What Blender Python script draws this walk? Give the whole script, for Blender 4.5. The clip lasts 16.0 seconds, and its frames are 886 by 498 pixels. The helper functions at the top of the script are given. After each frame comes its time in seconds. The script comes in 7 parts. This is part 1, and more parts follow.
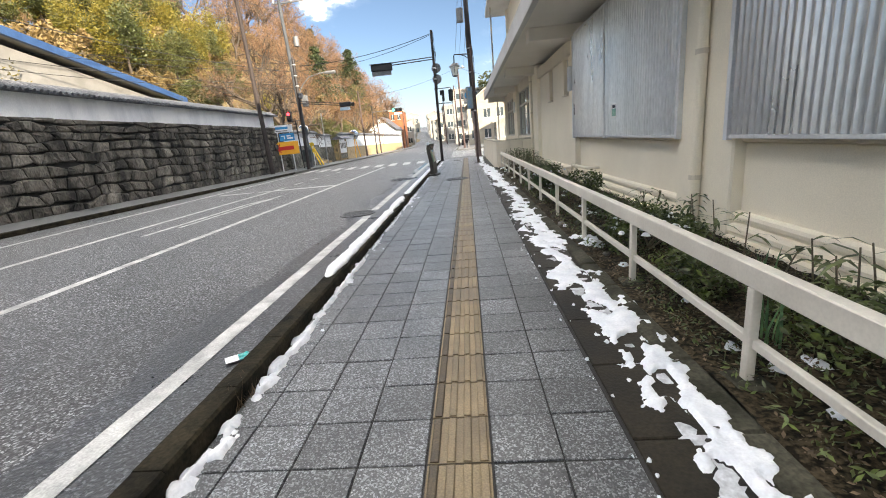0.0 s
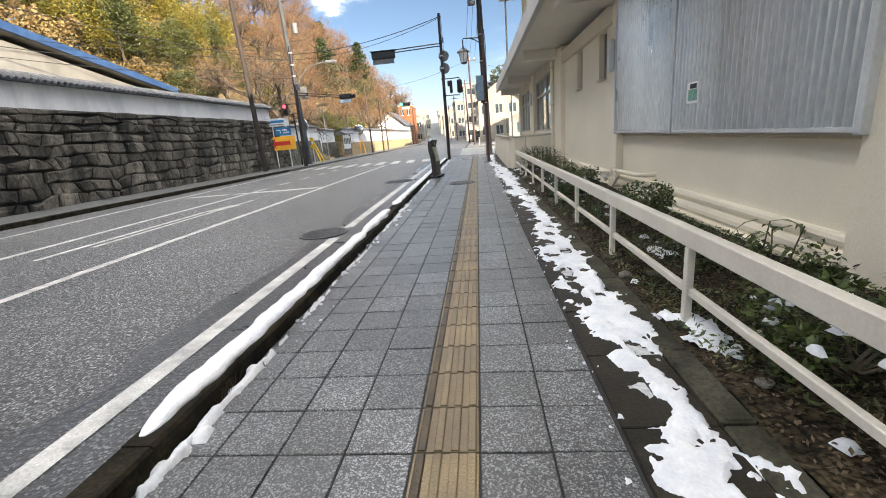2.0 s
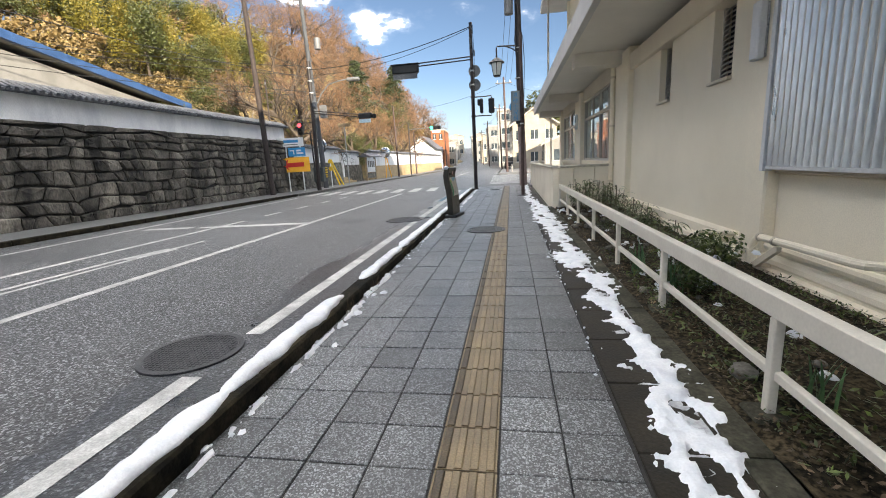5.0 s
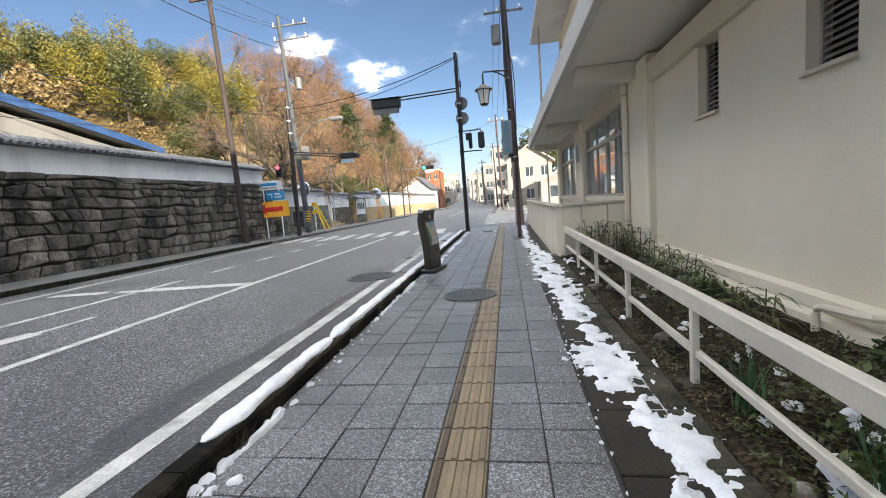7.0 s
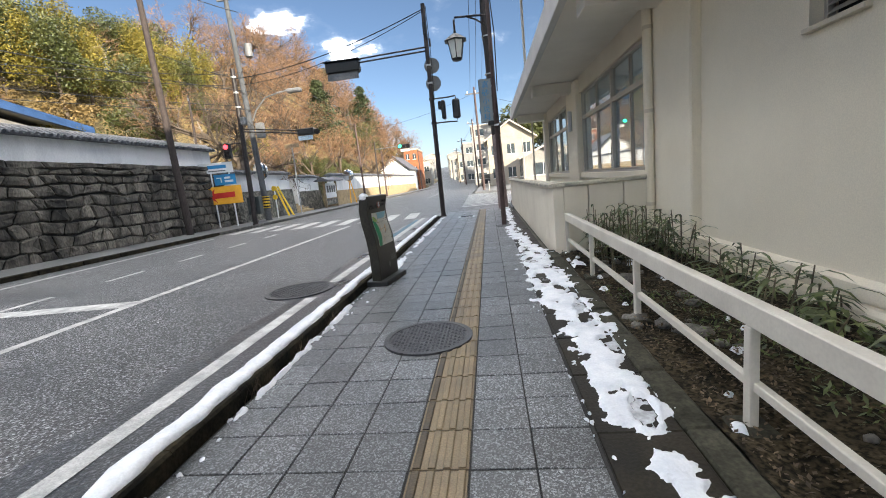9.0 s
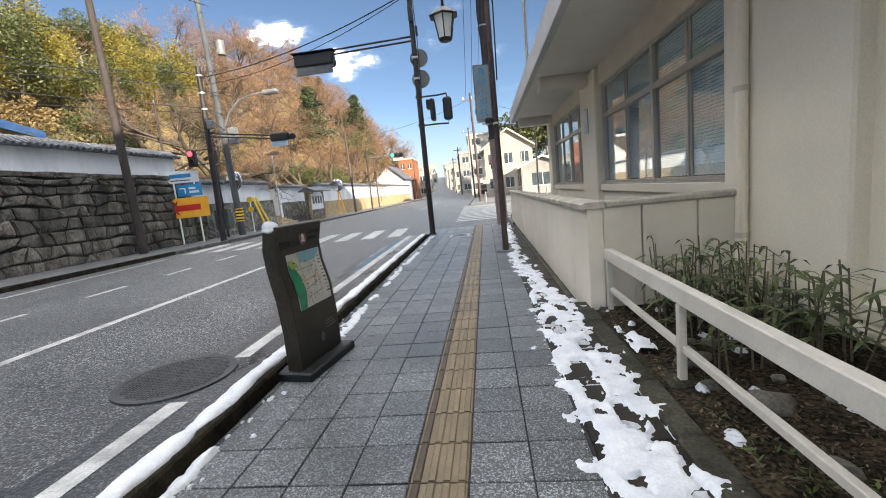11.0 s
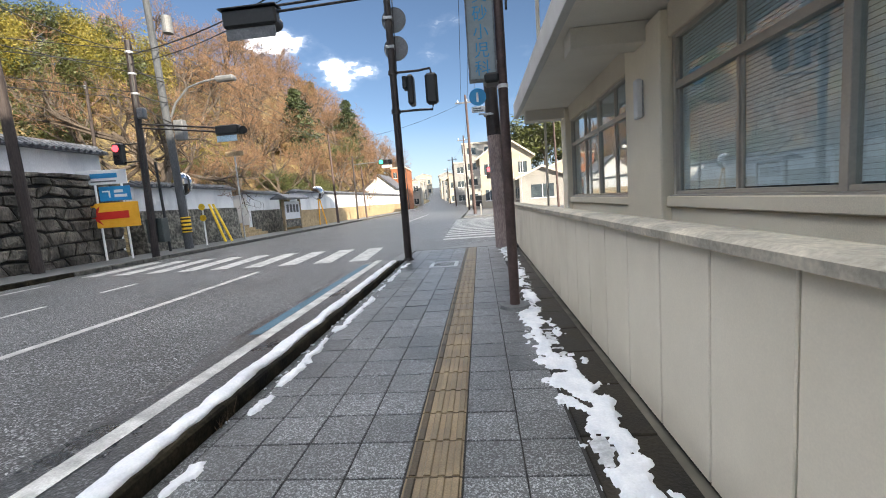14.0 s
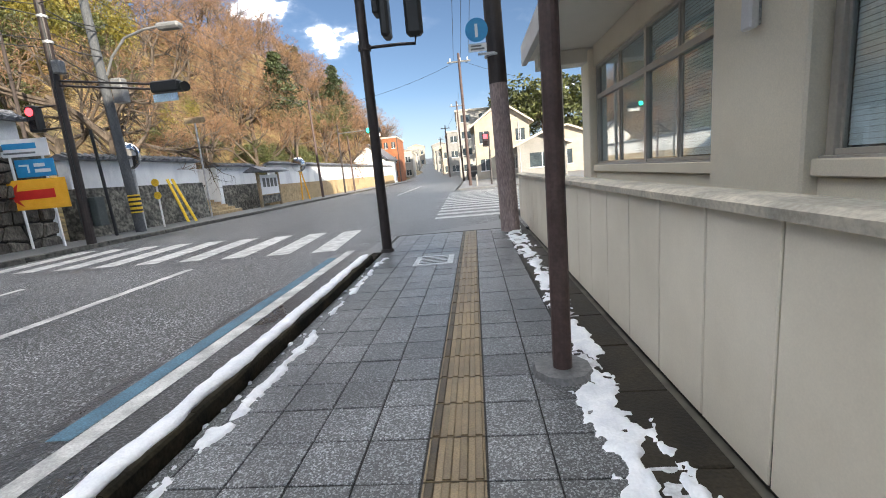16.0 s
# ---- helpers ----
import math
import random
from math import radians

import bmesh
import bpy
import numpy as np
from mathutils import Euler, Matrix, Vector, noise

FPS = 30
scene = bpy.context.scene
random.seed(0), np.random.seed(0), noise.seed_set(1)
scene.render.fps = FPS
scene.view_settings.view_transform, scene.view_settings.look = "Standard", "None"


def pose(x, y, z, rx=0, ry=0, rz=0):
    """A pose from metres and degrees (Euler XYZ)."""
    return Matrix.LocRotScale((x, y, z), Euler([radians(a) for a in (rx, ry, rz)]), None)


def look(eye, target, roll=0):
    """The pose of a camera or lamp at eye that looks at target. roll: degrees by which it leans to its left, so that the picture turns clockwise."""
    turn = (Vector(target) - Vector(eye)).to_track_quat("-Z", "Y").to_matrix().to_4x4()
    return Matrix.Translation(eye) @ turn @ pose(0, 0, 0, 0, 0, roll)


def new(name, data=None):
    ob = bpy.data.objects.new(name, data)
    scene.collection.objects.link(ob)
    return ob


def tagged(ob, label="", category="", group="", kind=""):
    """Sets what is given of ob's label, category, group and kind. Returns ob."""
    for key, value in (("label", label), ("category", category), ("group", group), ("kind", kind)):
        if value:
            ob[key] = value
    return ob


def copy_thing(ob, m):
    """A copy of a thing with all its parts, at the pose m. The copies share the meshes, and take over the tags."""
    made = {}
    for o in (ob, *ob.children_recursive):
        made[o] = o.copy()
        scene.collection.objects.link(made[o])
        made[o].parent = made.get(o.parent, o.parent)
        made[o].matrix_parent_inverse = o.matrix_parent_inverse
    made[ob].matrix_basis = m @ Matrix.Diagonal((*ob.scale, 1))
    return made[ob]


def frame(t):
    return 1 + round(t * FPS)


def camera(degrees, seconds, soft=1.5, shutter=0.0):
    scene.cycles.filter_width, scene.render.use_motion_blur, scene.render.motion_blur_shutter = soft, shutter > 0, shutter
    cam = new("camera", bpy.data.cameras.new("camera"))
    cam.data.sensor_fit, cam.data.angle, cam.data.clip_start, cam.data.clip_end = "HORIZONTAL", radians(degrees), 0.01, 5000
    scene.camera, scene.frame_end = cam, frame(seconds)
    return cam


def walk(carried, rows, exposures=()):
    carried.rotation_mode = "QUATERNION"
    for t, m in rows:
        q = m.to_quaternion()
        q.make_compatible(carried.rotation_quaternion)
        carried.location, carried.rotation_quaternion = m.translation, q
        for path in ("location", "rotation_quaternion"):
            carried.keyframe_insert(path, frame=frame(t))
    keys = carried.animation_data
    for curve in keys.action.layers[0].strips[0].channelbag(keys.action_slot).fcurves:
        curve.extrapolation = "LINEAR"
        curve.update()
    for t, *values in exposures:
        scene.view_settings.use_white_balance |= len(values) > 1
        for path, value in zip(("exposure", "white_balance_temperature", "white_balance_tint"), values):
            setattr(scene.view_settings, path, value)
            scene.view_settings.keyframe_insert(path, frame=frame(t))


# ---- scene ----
cam = camera(92.6, 16.0, soft=1.0)
METRES, EYE, TILT, LEAN, TURN = 18.7, 1.293, -0.55, 0.0, 4.4
ROWS = [
    (0.0, 0.0, 0.0020, 0.0, -1.3, -14.07, 5.18),
    (0.5, 0.0055, 0.0334, -0.0006, -1.23, -14.36, 5.46),
    (1.0, 0.008, 0.0663, -0.0012, -1.16, -14.95, 5.47),
    (1.5, 0.0131, 0.0976, -0.0015, -0.64, -14.78, 5.24),
    (2.0, 0.0137, 0.1289, -0.0015, 0.15, -14.39, 4.64),
    (2.5, 0.0142, 0.1583, -0.0009, 1.31, -13.47, 3.99),
    (3.0, 0.0149, 0.1893, -0.0001, 2.22, -12.61, 3.36),
    (3.5, 0.017, 0.2215, 0.0008, 2.82, -11.86, 2.99),
    (6.0, 0.0356, 0.3720, 0.0027, 5.23, -9.07, 3.18),
    (6.5, 0.0374, 0.4022, 0.0044, 5.18, -5.89, 3.25),
    (7.0, 0.0428, 0.4326, 0.0036, 4.21, -5.78, 4.52),
    (7.5, 0.0458, 0.4639, 0.0029, 2.98, -7.14, 5.98),
    (8.0, 0.05, 0.4948, 0.0025, 2.24, -7.96, 6.54),
    (8.5, 0.0513, 0.5266, 0.0031, 1.9, -8.28, 6.28),
    (9.0, 0.0532, 0.5586, 0.0032, 1.69, -8.6, 5.73),
    (11.5, 0.0645, 0.7122, 0.0074, 0.99, -7.21, 5.72),
    (12.0, 0.0662, 0.7426, 0.0074, 0.3, -7.47, 6.1),
    (12.5, 0.0712, 0.7726, 0.0072, -0.35, -7.87, 6.13),
    (13.0, 0.0719, 0.8038, 0.0071, -0.81, -7.79, 5.52),
    (13.5, 0.0749, 0.8354, 0.0063, -0.25, -7.05, 4.91),
    (14.0, 0.0755, 0.8668, 0.0069, 0.57, -5.97, 4.3),
    (14.5, 0.0751, 0.8987, 0.0076, 1.98, -4.94, 4.25),
    (15.0, 0.0753, 0.931, 0.0077, 1.64, -6.64, 4.65),
    (15.5, 0.0779, 0.9624, 0.0064, 0.01, -9.28, 4.87),
    (16.0, 0.0786, 0.9927, 0.0076, -0.28, -9.89, 5.05),
]
walk(cam, [(t, pose(0, 0, EYE, TILT, LEAN, TURN) @ pose(METRES * x, METRES * y, METRES * z, 90 + pitch, roll, yaw)) for t, x, y, z, yaw, pitch, roll in ROWS], [(0.0, 2.2, 6850, 10.5), (3.5, 2.08, 6850, 10.5), (6.5, 2.03, 6500, 10), (11.5, 1.98, 6450, 10), (16.0, 1.9, 6400, 10)])

# ---- sky, sun ----
SUN_TO = Vector((0.65, -0.757, 0)).normalized()
SUN_ELEV = radians(16)
world = bpy.data.worlds.new("sky")
scene.world = world
world.use_nodes = True
wt = world.node_tree
sky = wt.nodes.new("ShaderNodeTexSky")
sky.sky_type = "NISHITA"
sky.sun_disc = False
sky.sun_elevation = SUN_ELEV
sky.sun_rotation = math.atan2(SUN_TO.x, SUN_TO.y)
sky.air_density, sky.dust_density, sky.ozone_density = 0.70, 0.0, 1.3
bg = wt.nodes["Background"]
bg.inputs["Strength"].default_value = 0.040
# cumulus clouds low over the horizon
tco = wt.nodes.new("ShaderNodeTexCoord")
mp = wt.nodes.new("ShaderNodeMapping")
mp.inputs["Scale"].default_value = (3.0, 3.0, 6.0)
mp.inputs["Location"].default_value = (-1.34, 2.49, 1.88)
cn = wt.nodes.new("ShaderNodeTexNoise")
cn.inputs["Scale"].default_value, cn.inputs["Detail"].default_value, cn.inputs["Roughness"].default_value = 1.5, 8, 0.58
cr = wt.nodes.new("ShaderNodeValToRGB")
cr.color_ramp.elements[0].position, cr.color_ramp.elements[1].position = 0.552, 0.68
for at, v in ((0.60, 0.006), (0.63, 0.05)):
    cr.color_ramp.elements.new(at).color = (v, v, v, 1)
cmix = wt.nodes.new("ShaderNodeMix")
cmix.data_type = "RGBA"
cmix.inputs["B"].default_value = (52, 51.5, 51, 1)
wt.links.new(tco.outputs["Generated"], mp.inputs["Vector"])
wt.links.new(mp.outputs["Vector"], cn.inputs["Vector"])
# cover thickened overhead, out of view: added to fill the shaded street
zs = wt.nodes.new("ShaderNodeSeparateXYZ")
wt.links.new(tco.outputs["Generated"], zs.inputs["Vector"])
zm = wt.nodes.new("ShaderNodeMapRange")
zm.inputs["From Min"].default_value, zm.inputs["From Max"].default_value = 0.42, 0.66
zm.inputs["To Min"].default_value, zm.inputs["To Max"].default_value = 0.0, 0.11
wt.links.new(zs.outputs["Z"], zm.inputs["Value"])
za = wt.nodes.new("ShaderNodeMath")
za.operation = "ADD"
wt.links.new(cn.outputs["Fac"], za.inputs[0])
wt.links.new(zm.outputs["Result"], za.inputs[1])
wt.links.new(za.outputs[0], cr.inputs["Fac"])
wt.links.new(cr.outputs["Color"], cmix.inputs["Factor"])
# pale haze along the horizon
hm = wt.nodes.new("ShaderNodeMapRange")
hm.inputs["From Min"].default_value, hm.inputs["From Max"].default_value = 0.0, 0.17
hm.inputs["To Min"].default_value, hm.inputs["To Max"].default_value = 0.75, 0.0
wt.links.new(zs.outputs["Z"], hm.inputs["Value"])
hmix = wt.nodes.new("ShaderNodeMix")
hmix.data_type = "RGBA"
hmix.inputs["B"].default_value = (4.6, 5.0, 5.6, 1)
wt.links.new(hm.outputs["Result"], hmix.inputs["Factor"])
wt.links.new(sky.outputs["Color"], hmix.inputs["A"])
wt.links.new(hmix.outputs["Result"], cmix.inputs["A"])
wt.links.new(cmix.outputs["Result"], bg.inputs["Color"])
sun = new("sun", bpy.data.lights.new("sun", "SUN"))
sun.data.energy, sun.data.angle, sun.data.color = 3.3, radians(0.6), (1.0, 0.88, 0.70)
sun.matrix_world = look((0, 0, 60), Vector((0, 0, 60)) - Vector((SUN_TO.x * math.cos(SUN_ELEV), SUN_TO.y * math.cos(SUN_ELEV), math.sin(SUN_ELEV))))

# ---- tools ----


def mat(name, a, b, scale=3.0, rough=0.7, bump=0.15, fine=60.0, metal=0.0, spread=0.0, fine_mix=0.35, rough_var=0.12, lo=0.35, hi=0.65, stretch=(1, 1, 1), spec=0.5, pebble=0.0, keep=0.7, light=2.4):
    """Two colours blended by a broad noise, with a fine grain for relief; spread varies the value from piece to piece."""
    m = bpy.data.materials.new(name)
    m.use_nodes = True
    nt = m.node_tree
    n, l = nt.nodes, nt.links
    p = n["Principled BSDF"]
    g = n.new("ShaderNodeNewGeometry")
    mp = n.new("ShaderNodeMapping")
    mp.inputs["Scale"].default_value = stretch
    l.new(g.outputs["Position"], mp.inputs["Vector"])
    n1 = n.new("ShaderNodeTexNoise")
    n1.inputs["Scale"].default_value, n1.inputs["Detail"].default_value, n1.inputs["Roughness"].default_value = scale, 6, 0.62
    n2 = n.new("ShaderNodeTexNoise")
    n2.inputs["Scale"].default_value, n2.inputs["Detail"].default_value = fine, 3
    l.new(mp.outputs["Vector"], n1.inputs["Vector"])
    l.new(mp.outputs["Vector"], n2.inputs["Vector"])
    mr = n.new("ShaderNodeMapRange")
    mr.inputs["From Min"].default_value, mr.inputs["From Max"].default_value = lo, hi
    l.new(n1.outputs["Fac"], mr.inputs["Value"])
    mx = n.new("ShaderNodeMix")
    mx.data_type = "RGBA"
    mx.inputs["A"].default_value, mx.inputs["B"].default_value = (*a, 1), (*b, 1)
    l.new(mr.outputs["Result"], mx.inputs["Factor"])
    mf = n.new("ShaderNodeMapRange")
    mf.inputs["From Min"].default_value, mf.inputs["From Max"].default_value = (0.3, 0.7) if fine_mix < 0.5 else (0.40, 0.60)
    mf.inputs["To Min"].default_value, mf.inputs["To Max"].default_value = 1 - fine_mix, 1 + fine_mix
    l.new(n2.outputs["Fac"], mf.inputs["Value"])
    val = mf.outputs["Result"]
    if pebble:
        # single pale chippings among dark ones
        vo = n.new("ShaderNodeTexVoronoi")
        vo.inputs["Scale"].default_value = pebble
        l.new(mp.outputs["Vector"], vo.inputs["Vector"])
        sp = n.new("ShaderNodeSeparateColor")
        l.new(vo.outputs["Color"], sp.inputs["Color"])
        mv = n.new("ShaderNodeMapRange")
        mv.inputs["From Min"].default_value, mv.inputs["From Max"].default_value = keep, 1.0
        mv.inputs["To Min"].default_value, mv.inputs["To Max"].default_value = 0.62, light
        l.new(sp.outputs["Red"], mv.inputs["Value"])
        mm = n.new("ShaderNodeMath")
        mm.operation = "MULTIPLY"
        l.new(val, mm.inputs[0])
        l.new(mv.outputs["Result"], mm.inputs[1])
        val = mm.outputs[0]
    if spread:
        oi = n.new("ShaderNodeObjectInfo")
        isl = n.new("ShaderNodeNewGeometry")
        add = n.new("ShaderNodeMath")
        add.operation = "ADD"
        l.new(oi.outputs["Random"], add.inputs[0])
        l.new(isl.outputs["Random Per Island"], add.inputs[1])
        fr = n.new("ShaderNodeMath")
        fr.operation = "FRACT"
        l.new(add.outputs[0], fr.inputs[0])
        ms = n.new("ShaderNodeMapRange")
        ms.inputs["To Min"].default_value, ms.inputs["To Max"].default_value = 1 - spread, 1 + spread
        l.new(fr.outputs[0], ms.inputs["Value"])
        mu = n.new("ShaderNodeMath")
        mu.operation = "MULTIPLY"
        l.new(val, mu.inputs[0])
        l.new(ms.outputs["Result"], mu.inputs[1])
        val = mu.outputs[0]
    hs = n.new("ShaderNodeHueSaturation")
    l.new(mx.outputs["Result"], hs.inputs["Color"])
    l.new(val, hs.inputs["Value"])
    l.new(hs.outputs["Color"], p.inputs["Base Color"])
    rr = n.new("ShaderNodeMapRange")
    rr.inputs["To Min"].default_value, rr.inputs["To Max"].default_value = max(0.03, rough - rough_var), min(1, rough + rough_var)
    l.new(n1.outputs["Fac"], rr.inputs["Value"])
    l.new(rr.outputs["Result"], p.inputs["Roughness"])
    p.inputs["Metallic"].default_value = metal
    p.inputs["Specular IOR Level"].default_value = spec
    if bump:
        bn = n.new("ShaderNodeBump")
        bn.inputs["Strength"].default_value, bn.inputs["Distance"].default_value = bump, 0.01
        l.new(n2.outputs["Fac"], bn.inputs["Height"])
        l.new(bn.outputs["Normal"], p.inputs["Normal"])
    return m


def glow(name, colour, strength):
    m = bpy.data.materials.new(name)
    m.use_nodes = True
    p = m.node_tree.nodes["Principled BSDF"]
    p.inputs["Base Color"].default_value = (*colour, 1)
    p.inputs["Emission Color"].default_value = (*colour, 1)
    p.inputs["Emission Strength"].default_value = strength
    return m


def glassy(name, tint=(0.9, 0.95, 0.95), rough=0.02):
    m = bpy.data.materials.new(name)
    m.use_nodes = True
    nt = m.node_tree
    n, l = nt.nodes, nt.links
    out = n["Material Output"]
    gl = n.new("ShaderNodeBsdfGlossy")
    gl.inputs["Roughness"].default_value = rough
    tr = n.new("ShaderNodeBsdfTransparent")
    tr.inputs["Color"].default_value = (*tint, 1)
    lw = n.new("ShaderNodeLayerWeight")
    lw.inputs["Blend"].default_value = 0.5
    pw5 = n.new("ShaderNodeMath")
    pw5.operation = "POWER"
    pw5.inputs[1].default_value = 2.5
    l.new(lw.outputs["Facing"], pw5.inputs[0])
    fr = n.new("ShaderNodeMapRange")
    fr.inputs["To Min"].default_value, fr.inputs["To Max"].default_value = 0.07, 0.75
    l.new(pw5.outputs[0], fr.inputs["Value"])
    mx = n.new("ShaderNodeMixShader")
    l.new(fr.outputs[0], mx.inputs[0])
    l.new(tr.outputs[0], mx.inputs[1])
    l.new(gl.outputs[0], mx.inputs[2])
    l.new(mx.outputs[0], out.inputs["Surface"])
    return m


def mesh_of(name, bm, material):
    me = bpy.data.meshes.new(name)
    bm.normal_update()
    bm.to_mesh(me)
    bm.free()
    if material:
        me.materials.append(material)
    return me


def part(name, bm, material, parent=None, label="", at=None, smooth=False):
    me = mesh_of(name, bm, material)
    if smooth:
        me.polygons.foreach_set("use_smooth", [True] * len(me.polygons))
    ob = new(name, me)
    if parent:
        ob.parent = parent
    if at is not None:
        ob.matrix_basis = at
    if label:
        ob["label"] = label
    return ob


def soup(name, verts, faces, material, parent=None, smooth=False, label=""):
    me = bpy.data.meshes.new(name)
    me.from_pydata([tuple(v) for v in verts], [], [tuple(f) for f in faces])
    me.materials.append(material)
    if smooth:
        me.polygons.foreach_set("use_smooth", [True] * len(me.polygons))
    ob = new(name, me)
    if parent:
        ob.parent = parent
    if label:
        ob["label"] = label
    return ob


def thing(name, x, y, z, label, category, group="", kind="", rz=0.0):
    ob = new(name)
    ob.empty_display_size = 0.1
    ob.matrix_basis = pose(x, y, z, 0, 0, rz)
    return tagged(ob, label, category, group, kind)


def box(x0, x1, y0, y1, z0, z1, bevel=0.0, bm=None, seg=1):
    own = bm is None
    b = bmesh.new()
    m = Matrix.Translation(((x0 + x1) / 2, (y0 + y1) / 2, (z0 + z1) / 2)) @ Matrix.Diagonal((abs(x1 - x0), abs(y1 - y0), abs(z1 - z0), 1))
    bmesh.ops.create_cube(b, size=1, matrix=m)
    if bevel:
        bmesh.ops.bevel(b, geom=b.edges[:], offset=bevel, segments=seg, affect="EDGES", clamp_overlap=True)
    if own:
        return b
    me = bpy.data.meshes.new("tmp")
    b.to_mesh(me)
    b.free()
    bm.from_mesh(me)
    bpy.data.meshes.remove(me)
    return bm


def rod(p0, p1, r0, r1=None, n=10, bm=None):
    """A tapered round bar from p0 to p1."""
    r1 = r0 if r1 is None else r1
    bm = bmesh.new() if bm is None else bm
    p0, p1 = Vector(p0), Vector(p1)
    d = p1 - p0
    q = d.to_track_quat("Z", "Y").to_matrix().to_4x4()
    bmesh.ops.create_cone(bm, cap_ends=True, segments=n, radius1=r0, radius2=r1, depth=d.length, matrix=Matrix.Translation((p0 + p1) / 2) @ q)
    return bm


def pipe(points, r, n=8, bm=None):
    """A bent pipe through the points."""
    bm = bmesh.new() if bm is None else bm
    pts = [Vector(p) for p in points]
    rings = []
    for i, p in enumerate(pts):
        d = (pts[min(i + 1, len(pts) - 1)] - pts[max(i - 1, 0)]).normalized()
        side = d.cross(Vector((0.013, 0.027, 1.0))).normalized() if abs(d.z) < 0.95 else d.cross(Vector((1, 0.01, 0))).normalized()
        up = side.cross(d)
        rr = r[i] if isinstance(r, (list, tuple)) else r
        rings.append([bm.verts.new(p + rr * (math.cos(2 * math.pi * k / n) * side + math.sin(2 * math.pi * k / n) * up)) for k in range(n)])
    for a, b in zip(rings, rings[1:]):
        for k in range(n):
            bm.faces.new((a[k], a[(k + 1) % n], b[(k + 1) % n], b[k]))
    bm.faces.new(rings[0][::-1])
    bm.faces.new(rings[-1])
    return bm


def prism(outline, d0, d1, axis="y", bm=None, bevel=0.0):
    """An outline of two coordinates drawn out along an axis."""
    bm = bmesh.new() if bm is None else bm
    put = {"x": lambda a, b, d: (d, a, b), "y": lambda a, b, d: (a, d, b), "z": lambda a, b, d: (a, b, d)}[axis]
    lo = [bm.verts.new(put(a, b, d0)) for a, b in outline]
    hi = [bm.verts.new(put(a, b, d1)) for a, b in outline]
    k = len(outline)
    for i in range(k):
        bm.faces.new((lo[i], lo[(i + 1) % k], hi[(i + 1) % k], hi[i]))
    bm.faces.new(lo[::-1])
    bm.faces.new(hi)
    bmesh.ops.recalc_face_normals(bm, faces=bm.faces[:])
    if bevel:
        bmesh.ops.bevel(bm, geom=bm.edges[:], offset=bevel, segments=1, affect="EDGES", clamp_overlap=True)
    return bm


def n3(x, y, z=0.0):
    return noise.noise((x, y, z))


